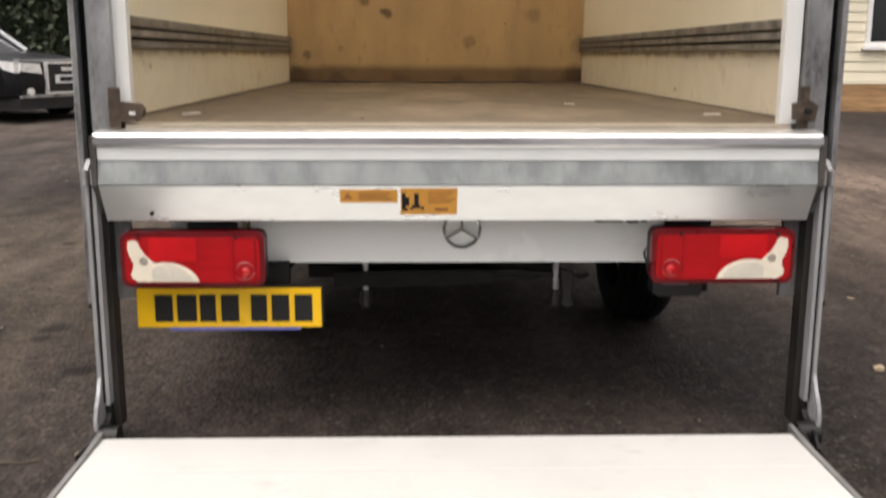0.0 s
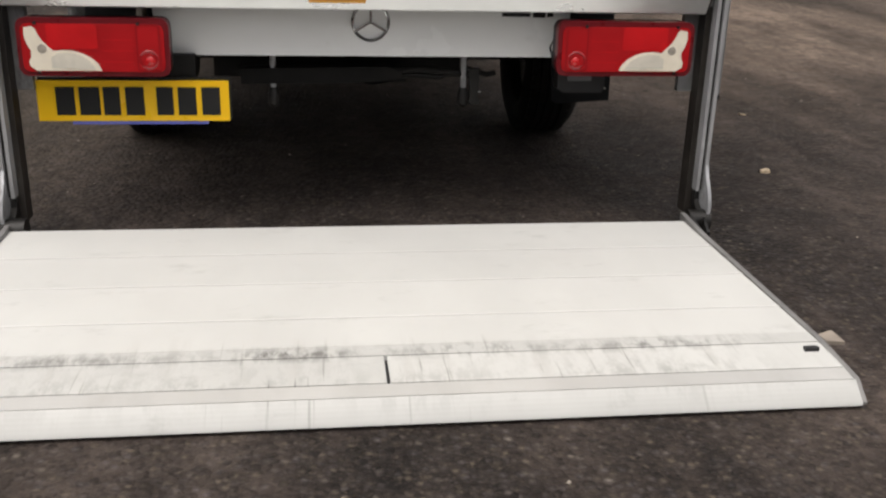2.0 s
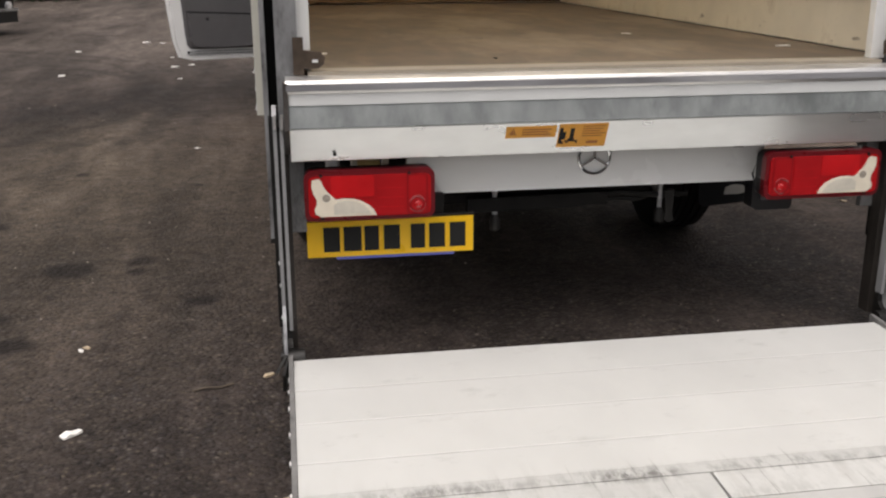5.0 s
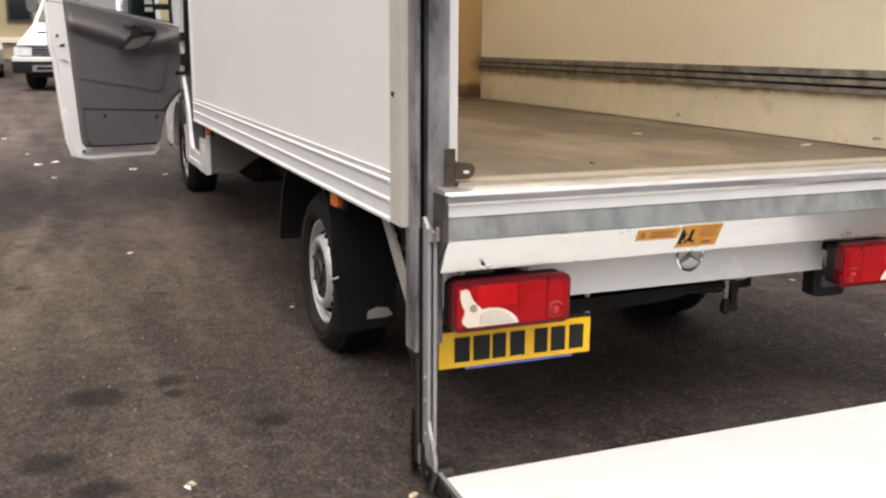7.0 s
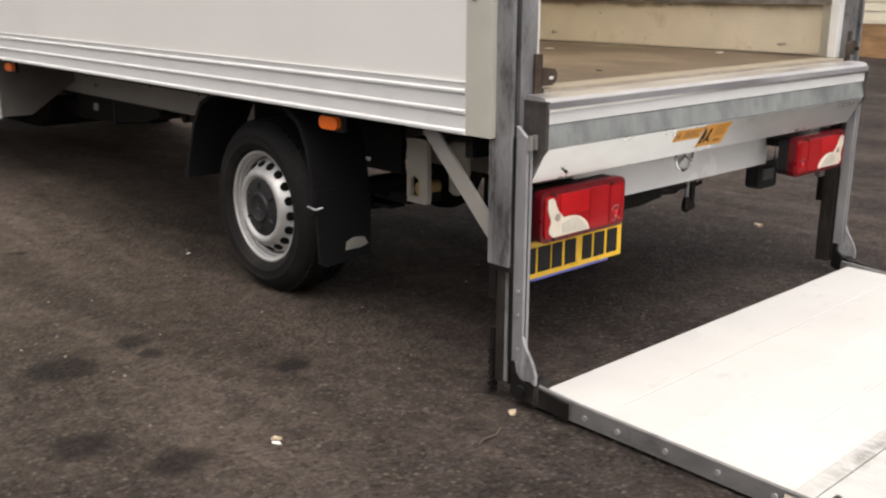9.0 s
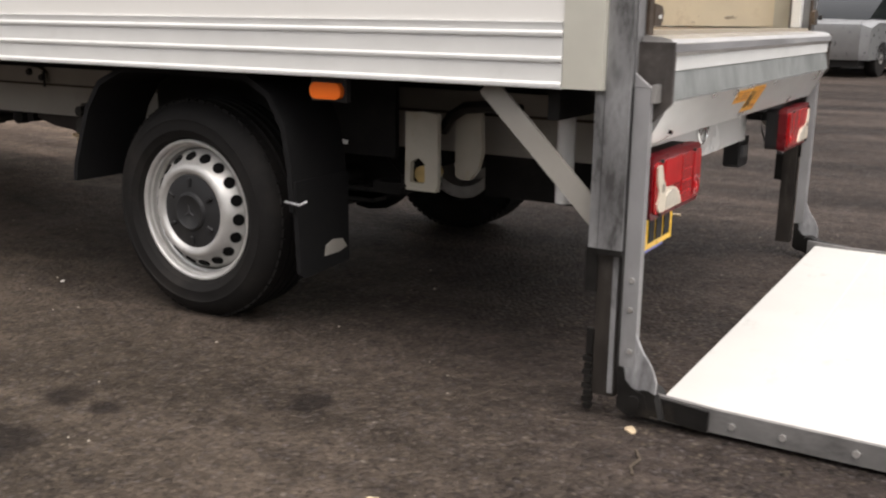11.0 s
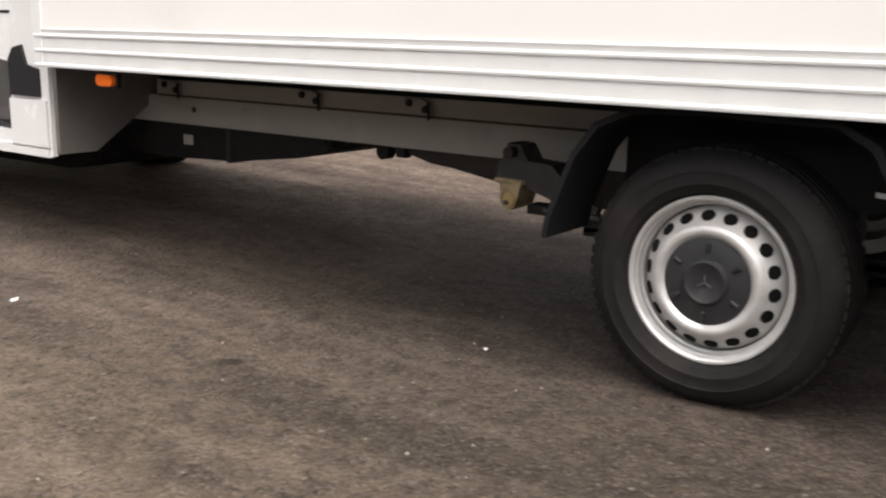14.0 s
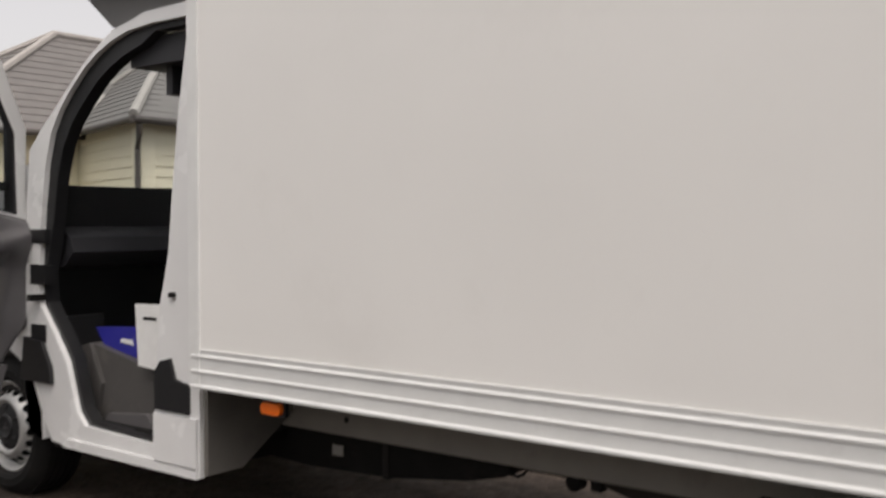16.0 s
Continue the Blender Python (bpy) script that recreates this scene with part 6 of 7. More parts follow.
# ---- open cab door, in its own frame: x from the hinge to the tip, y towards the inside ----
DOOR_ANGLE = 79
DO = [(0.0, 1.0), (0.05, 0.88), (0.13, 0.76), (0.18, 0.63), (0.21, 0.46), (0.25, 0.41), (0.75, 0.40), (0.843, 0.423), (0.88, 0.55), (0.909, 0.85), (0.93, 1.14), (0.954, 1.26), (0.96, 1.57), (0.5, 1.48), (0.0, 1.385)]
door = part("cab_door", prism(DO, "y", -0.045, 0.0, 0.008), CABPAINT, van, "open white cab door with grey inner trim")
door.matrix_basis = Matrix.Translation(Vector((-0.90, 7.97, 0.0)) - BASE[van.name]) @ pose(0, 0, 0, 0, 0, -90 - DOOR_ANGLE)
def flowing(pts, k=4):
    """Rounds a closed outline through its points."""
    out, n = [], len(pts)
    for i in range(n):
        a, b, c, d = (Vector(pts[(i + j) % n]) for j in (-1, 0, 1, 2))
        for q in range(k):
            t = q / k
            v = 0.5 * (2 * b + (c - a) * t + (2 * a - 5 * b + 4 * c - d) * t * t + (3 * b - a - 3 * c + d) * t ** 3)
            out.append((v.x, v.y))
    return out
def on_door(name, bm, material, label=""):
    return part(name, bm, material, door, label, local=True)
on_door("door_skin", prism([(u * 1.03, z) for u, z in DO], "y", -0.075, -0.046, 0.012), CABPAINT)
# window frame and glass
WO = [(0.0, 1.39), (0.96, 1.575), (0.955, 2.20), (0.5, 2.235), (0.12, 2.12), (-0.01, 1.82)]
WI = [(0.05, 1.425), (0.74, 1.56), (0.835, 1.63), (0.85, 1.72), (0.842, 2.13), (0.52, 2.155), (0.19, 2.065), (0.06, 1.80)]
WO = [WO[0], (0.8, 1.545)] + [WO[1]] + [(0.96, 1.75)] + WO[2:]
on_door("window_frame", ring_plate(WO, WI, "y", -0.04, 0.0, 0.008), CABPAINT)
on_door("window_seal", ring_plate(WI, [(u + (0.5 - u) * 0.03, z + (1.8 - z) * 0.025) for u, z in WI], "y", -0.03, 0.004, 0.003), BLACK, "black window seal")
on_door("window_glass", prism(WI, "y", -0.022, -0.018), GLASS)
# inner trim: one moulding with a rolled crest, the scooped handle and the armrest below it
def along(rows, q):
    """Reads a row of (place, value) pairs, with straight runs between."""
    for (a, va), (b, vb) in zip(rows, rows[1:]):
        if q <= b:
            return va + (vb - va) * max(0.0, (q - a) / (b - a))
    return rows[-1][1]
def ease(q):
    q = min(1.0, max(0.0, q))
    return q * q * (3 - 2 * q)
TIP = [(0.49, 0.77), (0.52, 0.80), (0.60, 0.81), (0.88, 0.825), (1.14, 0.842), (1.42, 0.862), (1.60, 0.875)]
HINGE = [(0.49, 0.24), (0.527, 0.207), (0.638, 0.188), (0.791, 0.136), (0.90, 0.063), (0.97, 0.0), (1.10, -0.012), (1.40, -0.006)]
CREST = [(-0.02, 1.345), (0.18, 1.30), (0.33, 1.285), (0.437, 1.296), (0.503, 1.33), (0.602, 1.366), (0.718, 1.396), (0.86, 1.432)]
UNDER_ROLL = [(-0.02, 1.165), (0.05, 1.17), (0.14, 1.185), (0.224, 1.158), (0.33, 1.158), (0.491, 1.215), (0.649, 1.262), (0.82, 1.335), (0.86, 1.36)]
def trim_depth(u, z):
    crest, foot = along(CREST, u), along(UNDER_ROLL, u)
    swell = 0.062 * ease((0.885 - u) / 0.07) * (0.75 + 0.25 * ease((0.75 - u) / 0.4))
    up = math.exp(-(max(0.0, z - crest) / 0.04) ** 1.3) * 0.7 + 0.3 * ease((along([(0, 1.40), (0.86, 1.605)], u) - z) / 0.03)
    return 0.02 + swell * (ease((z - foot) / (crest - foot) * 1.15) if z < crest else up)
bm = bmesh.new()
NU, NZ = 64, 84
grid = []
for j in range(NZ + 1):
    row = []
    for i in range(NU + 1):
        zg = 0.49 + (1.52 - 0.49) * j / NZ
        u = along(HINGE, zg) + (along(TIP, zg) - along(HINGE, zg)) * i / NU
        z = 0.49 + (1.398 + 0.238 * u - 0.49) * j / NZ
        edge = min(i, NU - i, j, NZ - j)
        row.append(bm.verts.new((u, trim_depth(u, z) - 0.012 * (edge == 0) - 0.004 * (edge == 1), z)))
    grid.append(row)
for j in range(NZ):
    for i in range(NU):
        bm.faces.new((grid[j][i], grid[j][i + 1], grid[j + 1][i + 1], grid[j + 1][i]))
rim = grid[0] + [r[-1] for r in grid[1:]] + grid[-1][-2::-1] + [r[0] for r in grid[-2:0:-1]]
foot = [bm.verts.new((v.co.x, 0.0, v.co.z)) for v in rim]
for i in range(len(rim)):
    k = (i + 1) % len(rim)
    bm.faces.new((rim[i], foot[i], foot[k], rim[k]))
on_door("trim_panel", bm, DOORTRIM, "moulded grey door trim with a rolled armrest")
on_door("handle_recess", prism(flowing([(0.505, 1.232), (0.455, 1.285), (0.405, 1.335), (0.372, 1.392), (0.29, 1.407), (0.215, 1.375), (0.235, 1.325), (0.33, 1.305), (0.40, 1.29), (0.455, 1.24)]), "y", 0.05, 0.084, 0.003), BLACK, "dark scooped handle recess")
on_door("door_handle", prism(flowing([(0.335, 1.392), (0.285, 1.398), (0.225, 1.372), (0.26, 1.352), (0.315, 1.36)]), "y", 0.084, 0.098, 0.005, 3), DASH, "dark inner handle")
on_door("grip", prism(flowing([(0.455, 1.234), (0.42, 1.278), (0.385, 1.302), (0.32, 1.318), (0.258, 1.325), (0.28, 1.285), (0.33, 1.25), (0.40, 1.23)]), "y", 0.05, 0.094, 0.012, 4), DOORTRIM2, "lighter curved grip")
on_door("handle_plate", prism(flowing([(0.448, 1.412), (0.40, 1.442), (0.352, 1.435), (0.392, 1.398)]), "y", 0.04, 0.072, 0.008, 3), DOORTRIM2)
on_door("speaker_panel", prism(flowing([(0.262, 1.14), (0.21, 1.172), (0.15, 1.182), (0.128, 1.14), (0.15, 1.05), (0.185, 0.925), (0.24, 0.914), (0.293, 0.922), (0.283, 1.03)]), "y", 0.016, 0.03, 0.006, 3), DOORTRIM2, "light grey insert")
on_door("trim_seam", prism([(0.788, 1.014), (0.537, 0.966), (0.15, 0.904), (0.15, 0.911), (0.537, 0.973), (0.788, 1.021)], "y", 0.015, 0.0265, 0.002), DOORTRIM2)
on_door("pocket_gap", prism([(0.785, 0.78), (0.145, 0.748), (0.145, 0.757), (0.785, 0.79)], "y", 0.02, 0.0245), BLACK, "dark pocket gap")
on_door("door_pocket", prism([(0.778, 0.777), (0.15, 0.745), (0.188, 0.638), (0.207, 0.54), (0.24, 0.51), (0.524, 0.503), (0.735, 0.51), (0.768, 0.56)], "y", 0.018, 0.05, 0.012, 3), DOORTRIM, "grey door pocket")
for u, z in ((0.63, 0.728), (0.235, 0.710)):
    on_door("pocket_bolt", tube([(u, 0.048, z), (u, 0.055, z)], 0.014, 12), BLACK)
for z in (0.452, 0.472):
    on_door("bottom_bead", box(0.25, 0.80, -0.002, 0.012, z - 0.004, z + 0.004, 0.002), GALV)
on_door("door_lock", prism([(0.872, 1.245), (0.915, 1.249), (0.90, 1.262), (0.876, 1.268)], "y", -0.004, 0.006, 0.002), BLACK, "black door lock")
on_door("lock_bolt", tube([(0.922, -0.002, 1.325), (0.922, 0.005, 1.325)], 0.011, 10), BLACK)
on_door("lock_mark", prism(flowing([(0.855, 1.12), (0.90, 1.135), (0.92, 1.155), (0.875, 1.15)]), "y", -0.002, 0.002), GALV, "grey smudged wear mark")
on_door("drain_plug", tube([(0.79, -0.002, 0.463), (0.79, 0.005, 0.463)], 0.012, 10), BLACK)
# wing mirror outside the window
mirror = on_door("mirror", prism(flowing([(0.135, 1.36), (0.22, 1.345), (0.305, 1.36), (0.315, 1.52), (0.305, 1.69), (0.27, 1.738), (0.2, 1.745), (0.15, 1.73), (0.133, 1.66), (0.13, 1.5)]), "y", -0.28, -0.17, 0.02, 3), BLACK, "black wing mirror")
part("mirror_glass", prism(flowing([(0.16, 1.45), (0.29, 1.45), (0.292, 1.70), (0.22, 1.715), (0.16, 1.70)]), "y", -0.17, -0.166), DARKGLASS, mirror, local=True)
# two plain pale bars on the mirror
for z in (1.533, 1.59):
    part("indicator", box(0.155, 0.215, -0.166, -0.158, z - 0.016, z + 0.016, 0.005), WHITE, mirror, "pale bar on the mirror", local=True)
on_door("mirror_arm", box(0.0, 0.14, -0.24, -0.04, 1.535, 1.575, 0.012), BLACK)
on_door("mirror_mount", prism([(-0.01, 1.39), (0.055, 1.40), (0.055, 1.85), (0.02, 1.85)], "y", -0.075, -0.041, 0.006), BLACK)

# ---- house ahead to the side: cream boards on a brick plinth under a hipped slate roof ----
GY = rise(15.0)
house = thing("bungalow", (8.0, 17.0, GY), "cream weatherboarded bungalow with grey slate hip roof", "house")
EAVE = 2.72
def wall_run(p, q, z0, z1, boards=True):
    """A wall from p to q (seen from its left-hand side) with a brick plinth and lapped boards."""
    p, q = Vector((*p, 0)), Vector((*q, 0))
    d = (q - p).normalized()
    out = Vector((d.y, -d.x, 0))
    length = (q - p).length
    m = Matrix((( d.x, out.x, 0, p.x), (d.y, out.y, 0, p.y), (0, 0, 1, 0), (0, 0, 0, 1)))
    bm = box(0, length, -0.2, -0.012, z0 - 0.3, z1)
    bmesh.ops.transform(bm, matrix=m, verts=bm.verts)
    w = part("wall", bm, BOARD, house, "cream weatherboarded wall")
    bm = box(0, length, -0.012, 0.03, z0 - 0.3, z0 + 0.47, 0.01)
    bmesh.ops.transform(bm, matrix=m, verts=bm.verts)
    part("plinth", bm, PLINTH, w, "orange-brown brick plinth")
    bm = box(0, length, 0.0305, 0.04, z0 + 0.425, z0 + 0.472, 0.004)
    bmesh.ops.transform(bm, matrix=m, verts=bm.verts)
    part("plinth_cap", bm, BOARD, w)
    z = z0 + 0.475
    while z < z1 - 0.02:
        bm = bmesh.new()
        add_prism(bm, [(-0.012, z), (0.022, z), (0.006, z + 0.158), (-0.012, z + 0.158)], "x", 0, length)
        bmesh.ops.transform(bm, matrix=m, verts=bm.verts)
        part("board", bm, BOARD, w)
        z += 0.15
    return w, m
def window(w, m, u0, u1, z0, z1):
    def put(name, bm, material, parent, label=""):
        bmesh.ops.transform(bm, matrix=m, verts=bm.verts)
        return part(name, bm, material, parent, label)
    bm = bmesh.new()
    for a, b, c, d in ((u0, u1, z0, z0 + 0.07), (u0, u1, z1 - 0.07, z1), (u0, u0 + 0.07, z0 + 0.07, z1 - 0.07), (u1 - 0.07, u1, z0 + 0.07, z1 - 0.07), ((u0 + u1) / 2 - 0.03, (u0 + u1) / 2 + 0.03, z0 + 0.07, z1 - 0.07)):
        add_box(bm, a, b, 0.0, 0.06, c, d)
    f = put("window", bm, UPVC, house, "white framed window")
    put("pane", box(u0 + 0.05, u1 - 0.05, 0.024, 0.03, z0 + 0.05, z1 - 0.05), DARKGLASS, f)
    put("sill", box(u0 - 0.05, u1 + 0.05, 0.0, 0.11, z0 - 0.05, z0 - 0.002, 0.008), UPVC, f)
wm = [wall_run((3.4, 17.85), (5.55, 17.85), GY, EAVE), wall_run((5.55, 17.85), (4.7, 15.0), GY, EAVE), wall_run((4.7, 15.0), (13.0, 15.0), GY, EAVE)]
wall_run((3.4, 21.8), (3.4, 17.85), GY, EAVE)
window(*wm[2], 2.14, 3.74, GY + 1.0, GY + 2.1)
window(*wm[2], 6.0, 7.4, GY + 1.0, GY + 2.15)
def slates(roof, a, b, c, d, n=15):
    """Courses of slates from the eave a-b up to the ridge d-c."""
    nrm = (b - a).cross(d - a).normalized()
    nrm = nrm if nrm.z > 0 else -nrm
    for k in range(n):
        t0, t1 = k / n, (k + 0.998) / n
        p, q, r, s_ = a.lerp(d, t0), b.lerp(c, t0), b.lerp(c, t1), a.lerp(d, t1)
        bm = bmesh.new()
        lo = [bm.verts.new(w + nrm * 0.002) for w in (p, q, r, s_)]
        hi = [bm.verts.new(w + nrm * e) for w, e in ((p, 0.018), (q, 0.018), (r, 0.008), (s_, 0.008))]
        bm.faces.new(hi)
        for i in range(4):
            if (lo[i].co - lo[(i + 1) % 4].co).length > 1e-5:
                bm.faces.new((lo[i], lo[(i + 1) % 4], hi[(i + 1) % 4], hi[i]))
        part("slate_course", bm, SLATE, roof)
def hip(name, A, B, C, D, ra, rb):
    """A hipped roof: eave corners A, B (front), C, D (back) and the ridge from ra to rb."""
    A, B, C, D, ra, rb = map(Vector, (A, B, C, D, ra, rb))
    bm = bmesh.new()
    v = [bm.verts.new(p) for p in (A, B, C, D, ra, rb)]
    for f in ((0, 1, 5, 4), (2, 3, 4, 5), (3, 0, 4), (1, 2, 5)):
        bm.faces.new([v[i] for i in f])
    bm.faces.new([v[i] for i in (0, 3, 2, 1)])
    roof = part(name, bm, SLATE, house, "grey slate roof")
    for plane in ((A, B, rb, ra), (C, D, ra, rb), (D, A, ra, ra), (B, C, rb, rb)):
        slates(roof, *plane)
    up = Vector((0, 0, 0.03))
    for a, b in ((A, ra), (B, rb), (C, rb), (D, ra), (ra, rb)):
        part("ridge_tile", tube([a + up, b + up], 0.07, 8), RIDGETILE, roof)
    dn = Vector((0, 0, -0.03))
    for a, b in ((A, B), (B, C), (C, D), (D, A)):
        part("gutter", tube([a + dn, b + dn], 0.055, 8), GUTTER, roof, "dark gutter")
    return roof
ZE = EAVE + 0.08
hip("roof", (3.05, 17.5, ZE), (14.0, 17.5, ZE), (14.0, 22.1, ZE), (3.05, 22.1, ZE), (6.3, 19.8, 4.75), (11.0, 19.8, 4.75))
hip("roof", (4.38, 14.7, ZE + 0.01), (13.3, 14.7, ZE + 0.01), (13.3, 20.0, ZE + 0.01), (5.9, 19.9, ZE + 0.01), (7.4, 18.0, 4.5), (10.5, 17.6, 4.5))
# lead valley where the two roofs meet
n1, n2 = Vector((0, -(4.75 - ZE), 2.3)), (Vector((5.9, 19.9, ZE + 0.01)) - Vector((4.38, 14.7, ZE + 0.01))).cross(Vector((7.4, 18.0, 4.5)) - Vector((4.38, 14.7, ZE + 0.01)))
run = n1.cross(n2).normalized()
run = run if run.z > 0 else -run
foot = Vector((4.38 + (17.5 - 14.7) * 1.52 / 5.2, 17.5, ZE))
part("valley", tube([foot + Vector((0, 0, 0.03)), foot + run * 1.6 + Vector((0, 0, 0.03))], 0.055, 8), RIDGETILE, house, "pale lead valley")
part("downpipe", tube([(4.46, 14.7, EAVE), (4.48, 14.72, EAVE - 0.12), (4.6, 14.93, EAVE - 0.32), (4.6, 14.93, GY)], 0.04, 8), GUTTER, house, "dark downpipe")


# side wing further along, facing the yard
wing_house = thing("side_wing", (13.5, 10.0, rise(10)), "cream weatherboarded side wing on a brick plinth", "house")
keep_house, house = house, wing_house
wall_run((13.0, 15.0), (13.0, 6.8), 0.16, EAVE)
hip("roof", (12.65, 15.5, ZE), (12.65, 6.45, ZE), (19.35, 6.45, ZE), (19.35, 15.5, ZE), (16.0, 12.3, 4.6), (16.0, 9.6, 4.6))
wall_run((13.0, 6.8), (19.0, 6.8), 0.1, EAVE)
house = keep_house

# far rendered building behind the parked van
far = thing("rendered_building", (-6.0, 41.0, rise(41)), "beige rendered building with tall dark windows", "house")
part("wall", box(-5.5, 3.5, 40, 46, 0.3, 9.0, 0.02), RENDERWALL, far)
for x in (-4.6, -2.6, -0.8, 1.6):
    f = part("window", box(x - 0.45, x + 0.45, 39.93, 39.99, 2.0, 3.7, 0.01), GUTTER, far)
    part("pane", box(x - 0.36, x + 0.36, 39.9, 39.925, 2.1, 3.6), DARKGLASS, f)
for x in (-3.7, 0.4):
    part("pilaster", box(x - 0.18, x + 0.18, 39.85, 39.99, 0.5, 9.0, 0.02), BOARD, far)
part("string_course", box(-5.5, 3.5, 39.86, 39.99, 1.25, 1.45, 0.02), BOARD, far)

# ---- hedges ----
def hedge(name, x0, x1, y0, y1, h, n, label, seed, n_far=None):
    """Many small leaves over a lumpy bank, with bare stems inside."""
    rnd = random.Random(seed)
    verts, faces = [], []
    for _ in range(n):
        x, y = rnd.uniform(x0, x1), rnd.uniform(y0, y1)
        top = h * (0.82 + 0.3 * noise.noise(Vector((x * 0.7, y * 0.7, seed))))
        z = top * (1 - rnd.random() ** 2.2)
        c = Vector((x, y, z))
        a, b = Vector((rnd.gauss(0, 1), rnd.gauss(0, 1), rnd.gauss(0, 1))).normalized(), Vector((rnd.gauss(0, 1), rnd.gauss(0, 1), rnd.gauss(0, 1))).normalized()
        b = (b - a * a.dot(b)).normalized()
        s = rnd.uniform(0.05, 0.12) * (1.0 if n_far is None else n_far)
        i = len(verts)
        verts += [c - a * s, c + b * s * 0.5, c + a * s, c - b * s * 0.5]
        faces.append((i, i + 1, i + 2, i + 3))
    me = bpy.data.meshes.new(name)
    me.from_pydata([tuple(v) for v in verts], [], faces)
    me.materials.append(HEDGE)
    root = thing(name, ((x0 + x1) / 2, (y0 + y1) / 2, rise(y0)), label, "hedge", kind="stuff")
    ob = new("leaves", me)
    ob.parent = root
    ob.location = Vector((0, 0, rise(y0))) - BASE[root.name]
    bm = bmesh.new()
    x = x0
    while x < x1:
        yy = rnd.uniform(y0 + 0.3 * (y1 - y0), y1)
        add_tube(bm, [(x, yy, 0), (x + rnd.uniform(-0.3, 0.3), yy, h * 0.5), (x + rnd.uniform(-0.5, 0.5), yy, h * 0.9)], 0.05, 6)
        x += 0.5
    part("stems", bm, BARK, root, at=(0, 0, rise(y0)))
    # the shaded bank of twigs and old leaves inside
    # solid bank inside: the shade between twigs and leaves is put into its dark colour
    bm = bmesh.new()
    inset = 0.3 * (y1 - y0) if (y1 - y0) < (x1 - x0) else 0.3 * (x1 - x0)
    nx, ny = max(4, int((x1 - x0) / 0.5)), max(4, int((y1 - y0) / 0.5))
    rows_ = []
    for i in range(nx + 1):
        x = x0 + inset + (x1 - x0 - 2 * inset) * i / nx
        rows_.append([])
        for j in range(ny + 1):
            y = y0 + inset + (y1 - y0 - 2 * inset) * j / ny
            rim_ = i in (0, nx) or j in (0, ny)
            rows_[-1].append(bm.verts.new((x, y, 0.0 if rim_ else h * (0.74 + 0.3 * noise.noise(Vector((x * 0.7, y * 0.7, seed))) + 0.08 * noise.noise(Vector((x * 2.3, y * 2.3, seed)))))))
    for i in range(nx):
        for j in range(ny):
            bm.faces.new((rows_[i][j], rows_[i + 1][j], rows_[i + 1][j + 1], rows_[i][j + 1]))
    part("shade_bank", bm, HEDGESHADE, root, "dark bank that stands for the shade inside the hedge", at=(0, 0, rise(y0)))
    return root
hedge("hedge", -19, -5.0, 20.5, 23.0, 4.4, 62000, "dark green unclipped hedge behind the parked car", 3, 0.95)
# next two hedges are unseen, added to darken reflections and the low sky
hedge("hedge", -24, -20.5, -20, 20, 5.5, 15000, "tall dark green hedge added out of view to darken reflections", 7, 2.6)
hedge("hedge", -20, 22, -23, -19.5, 5.5, 16000, "tall dark green hedge added out of view to darken reflections", 9, 2.6)
hedge("hedge", 20.5, 24.0, -3.0, 6.0, 3.2, 6000, "dark green hedge at the edge of the yard", 5)

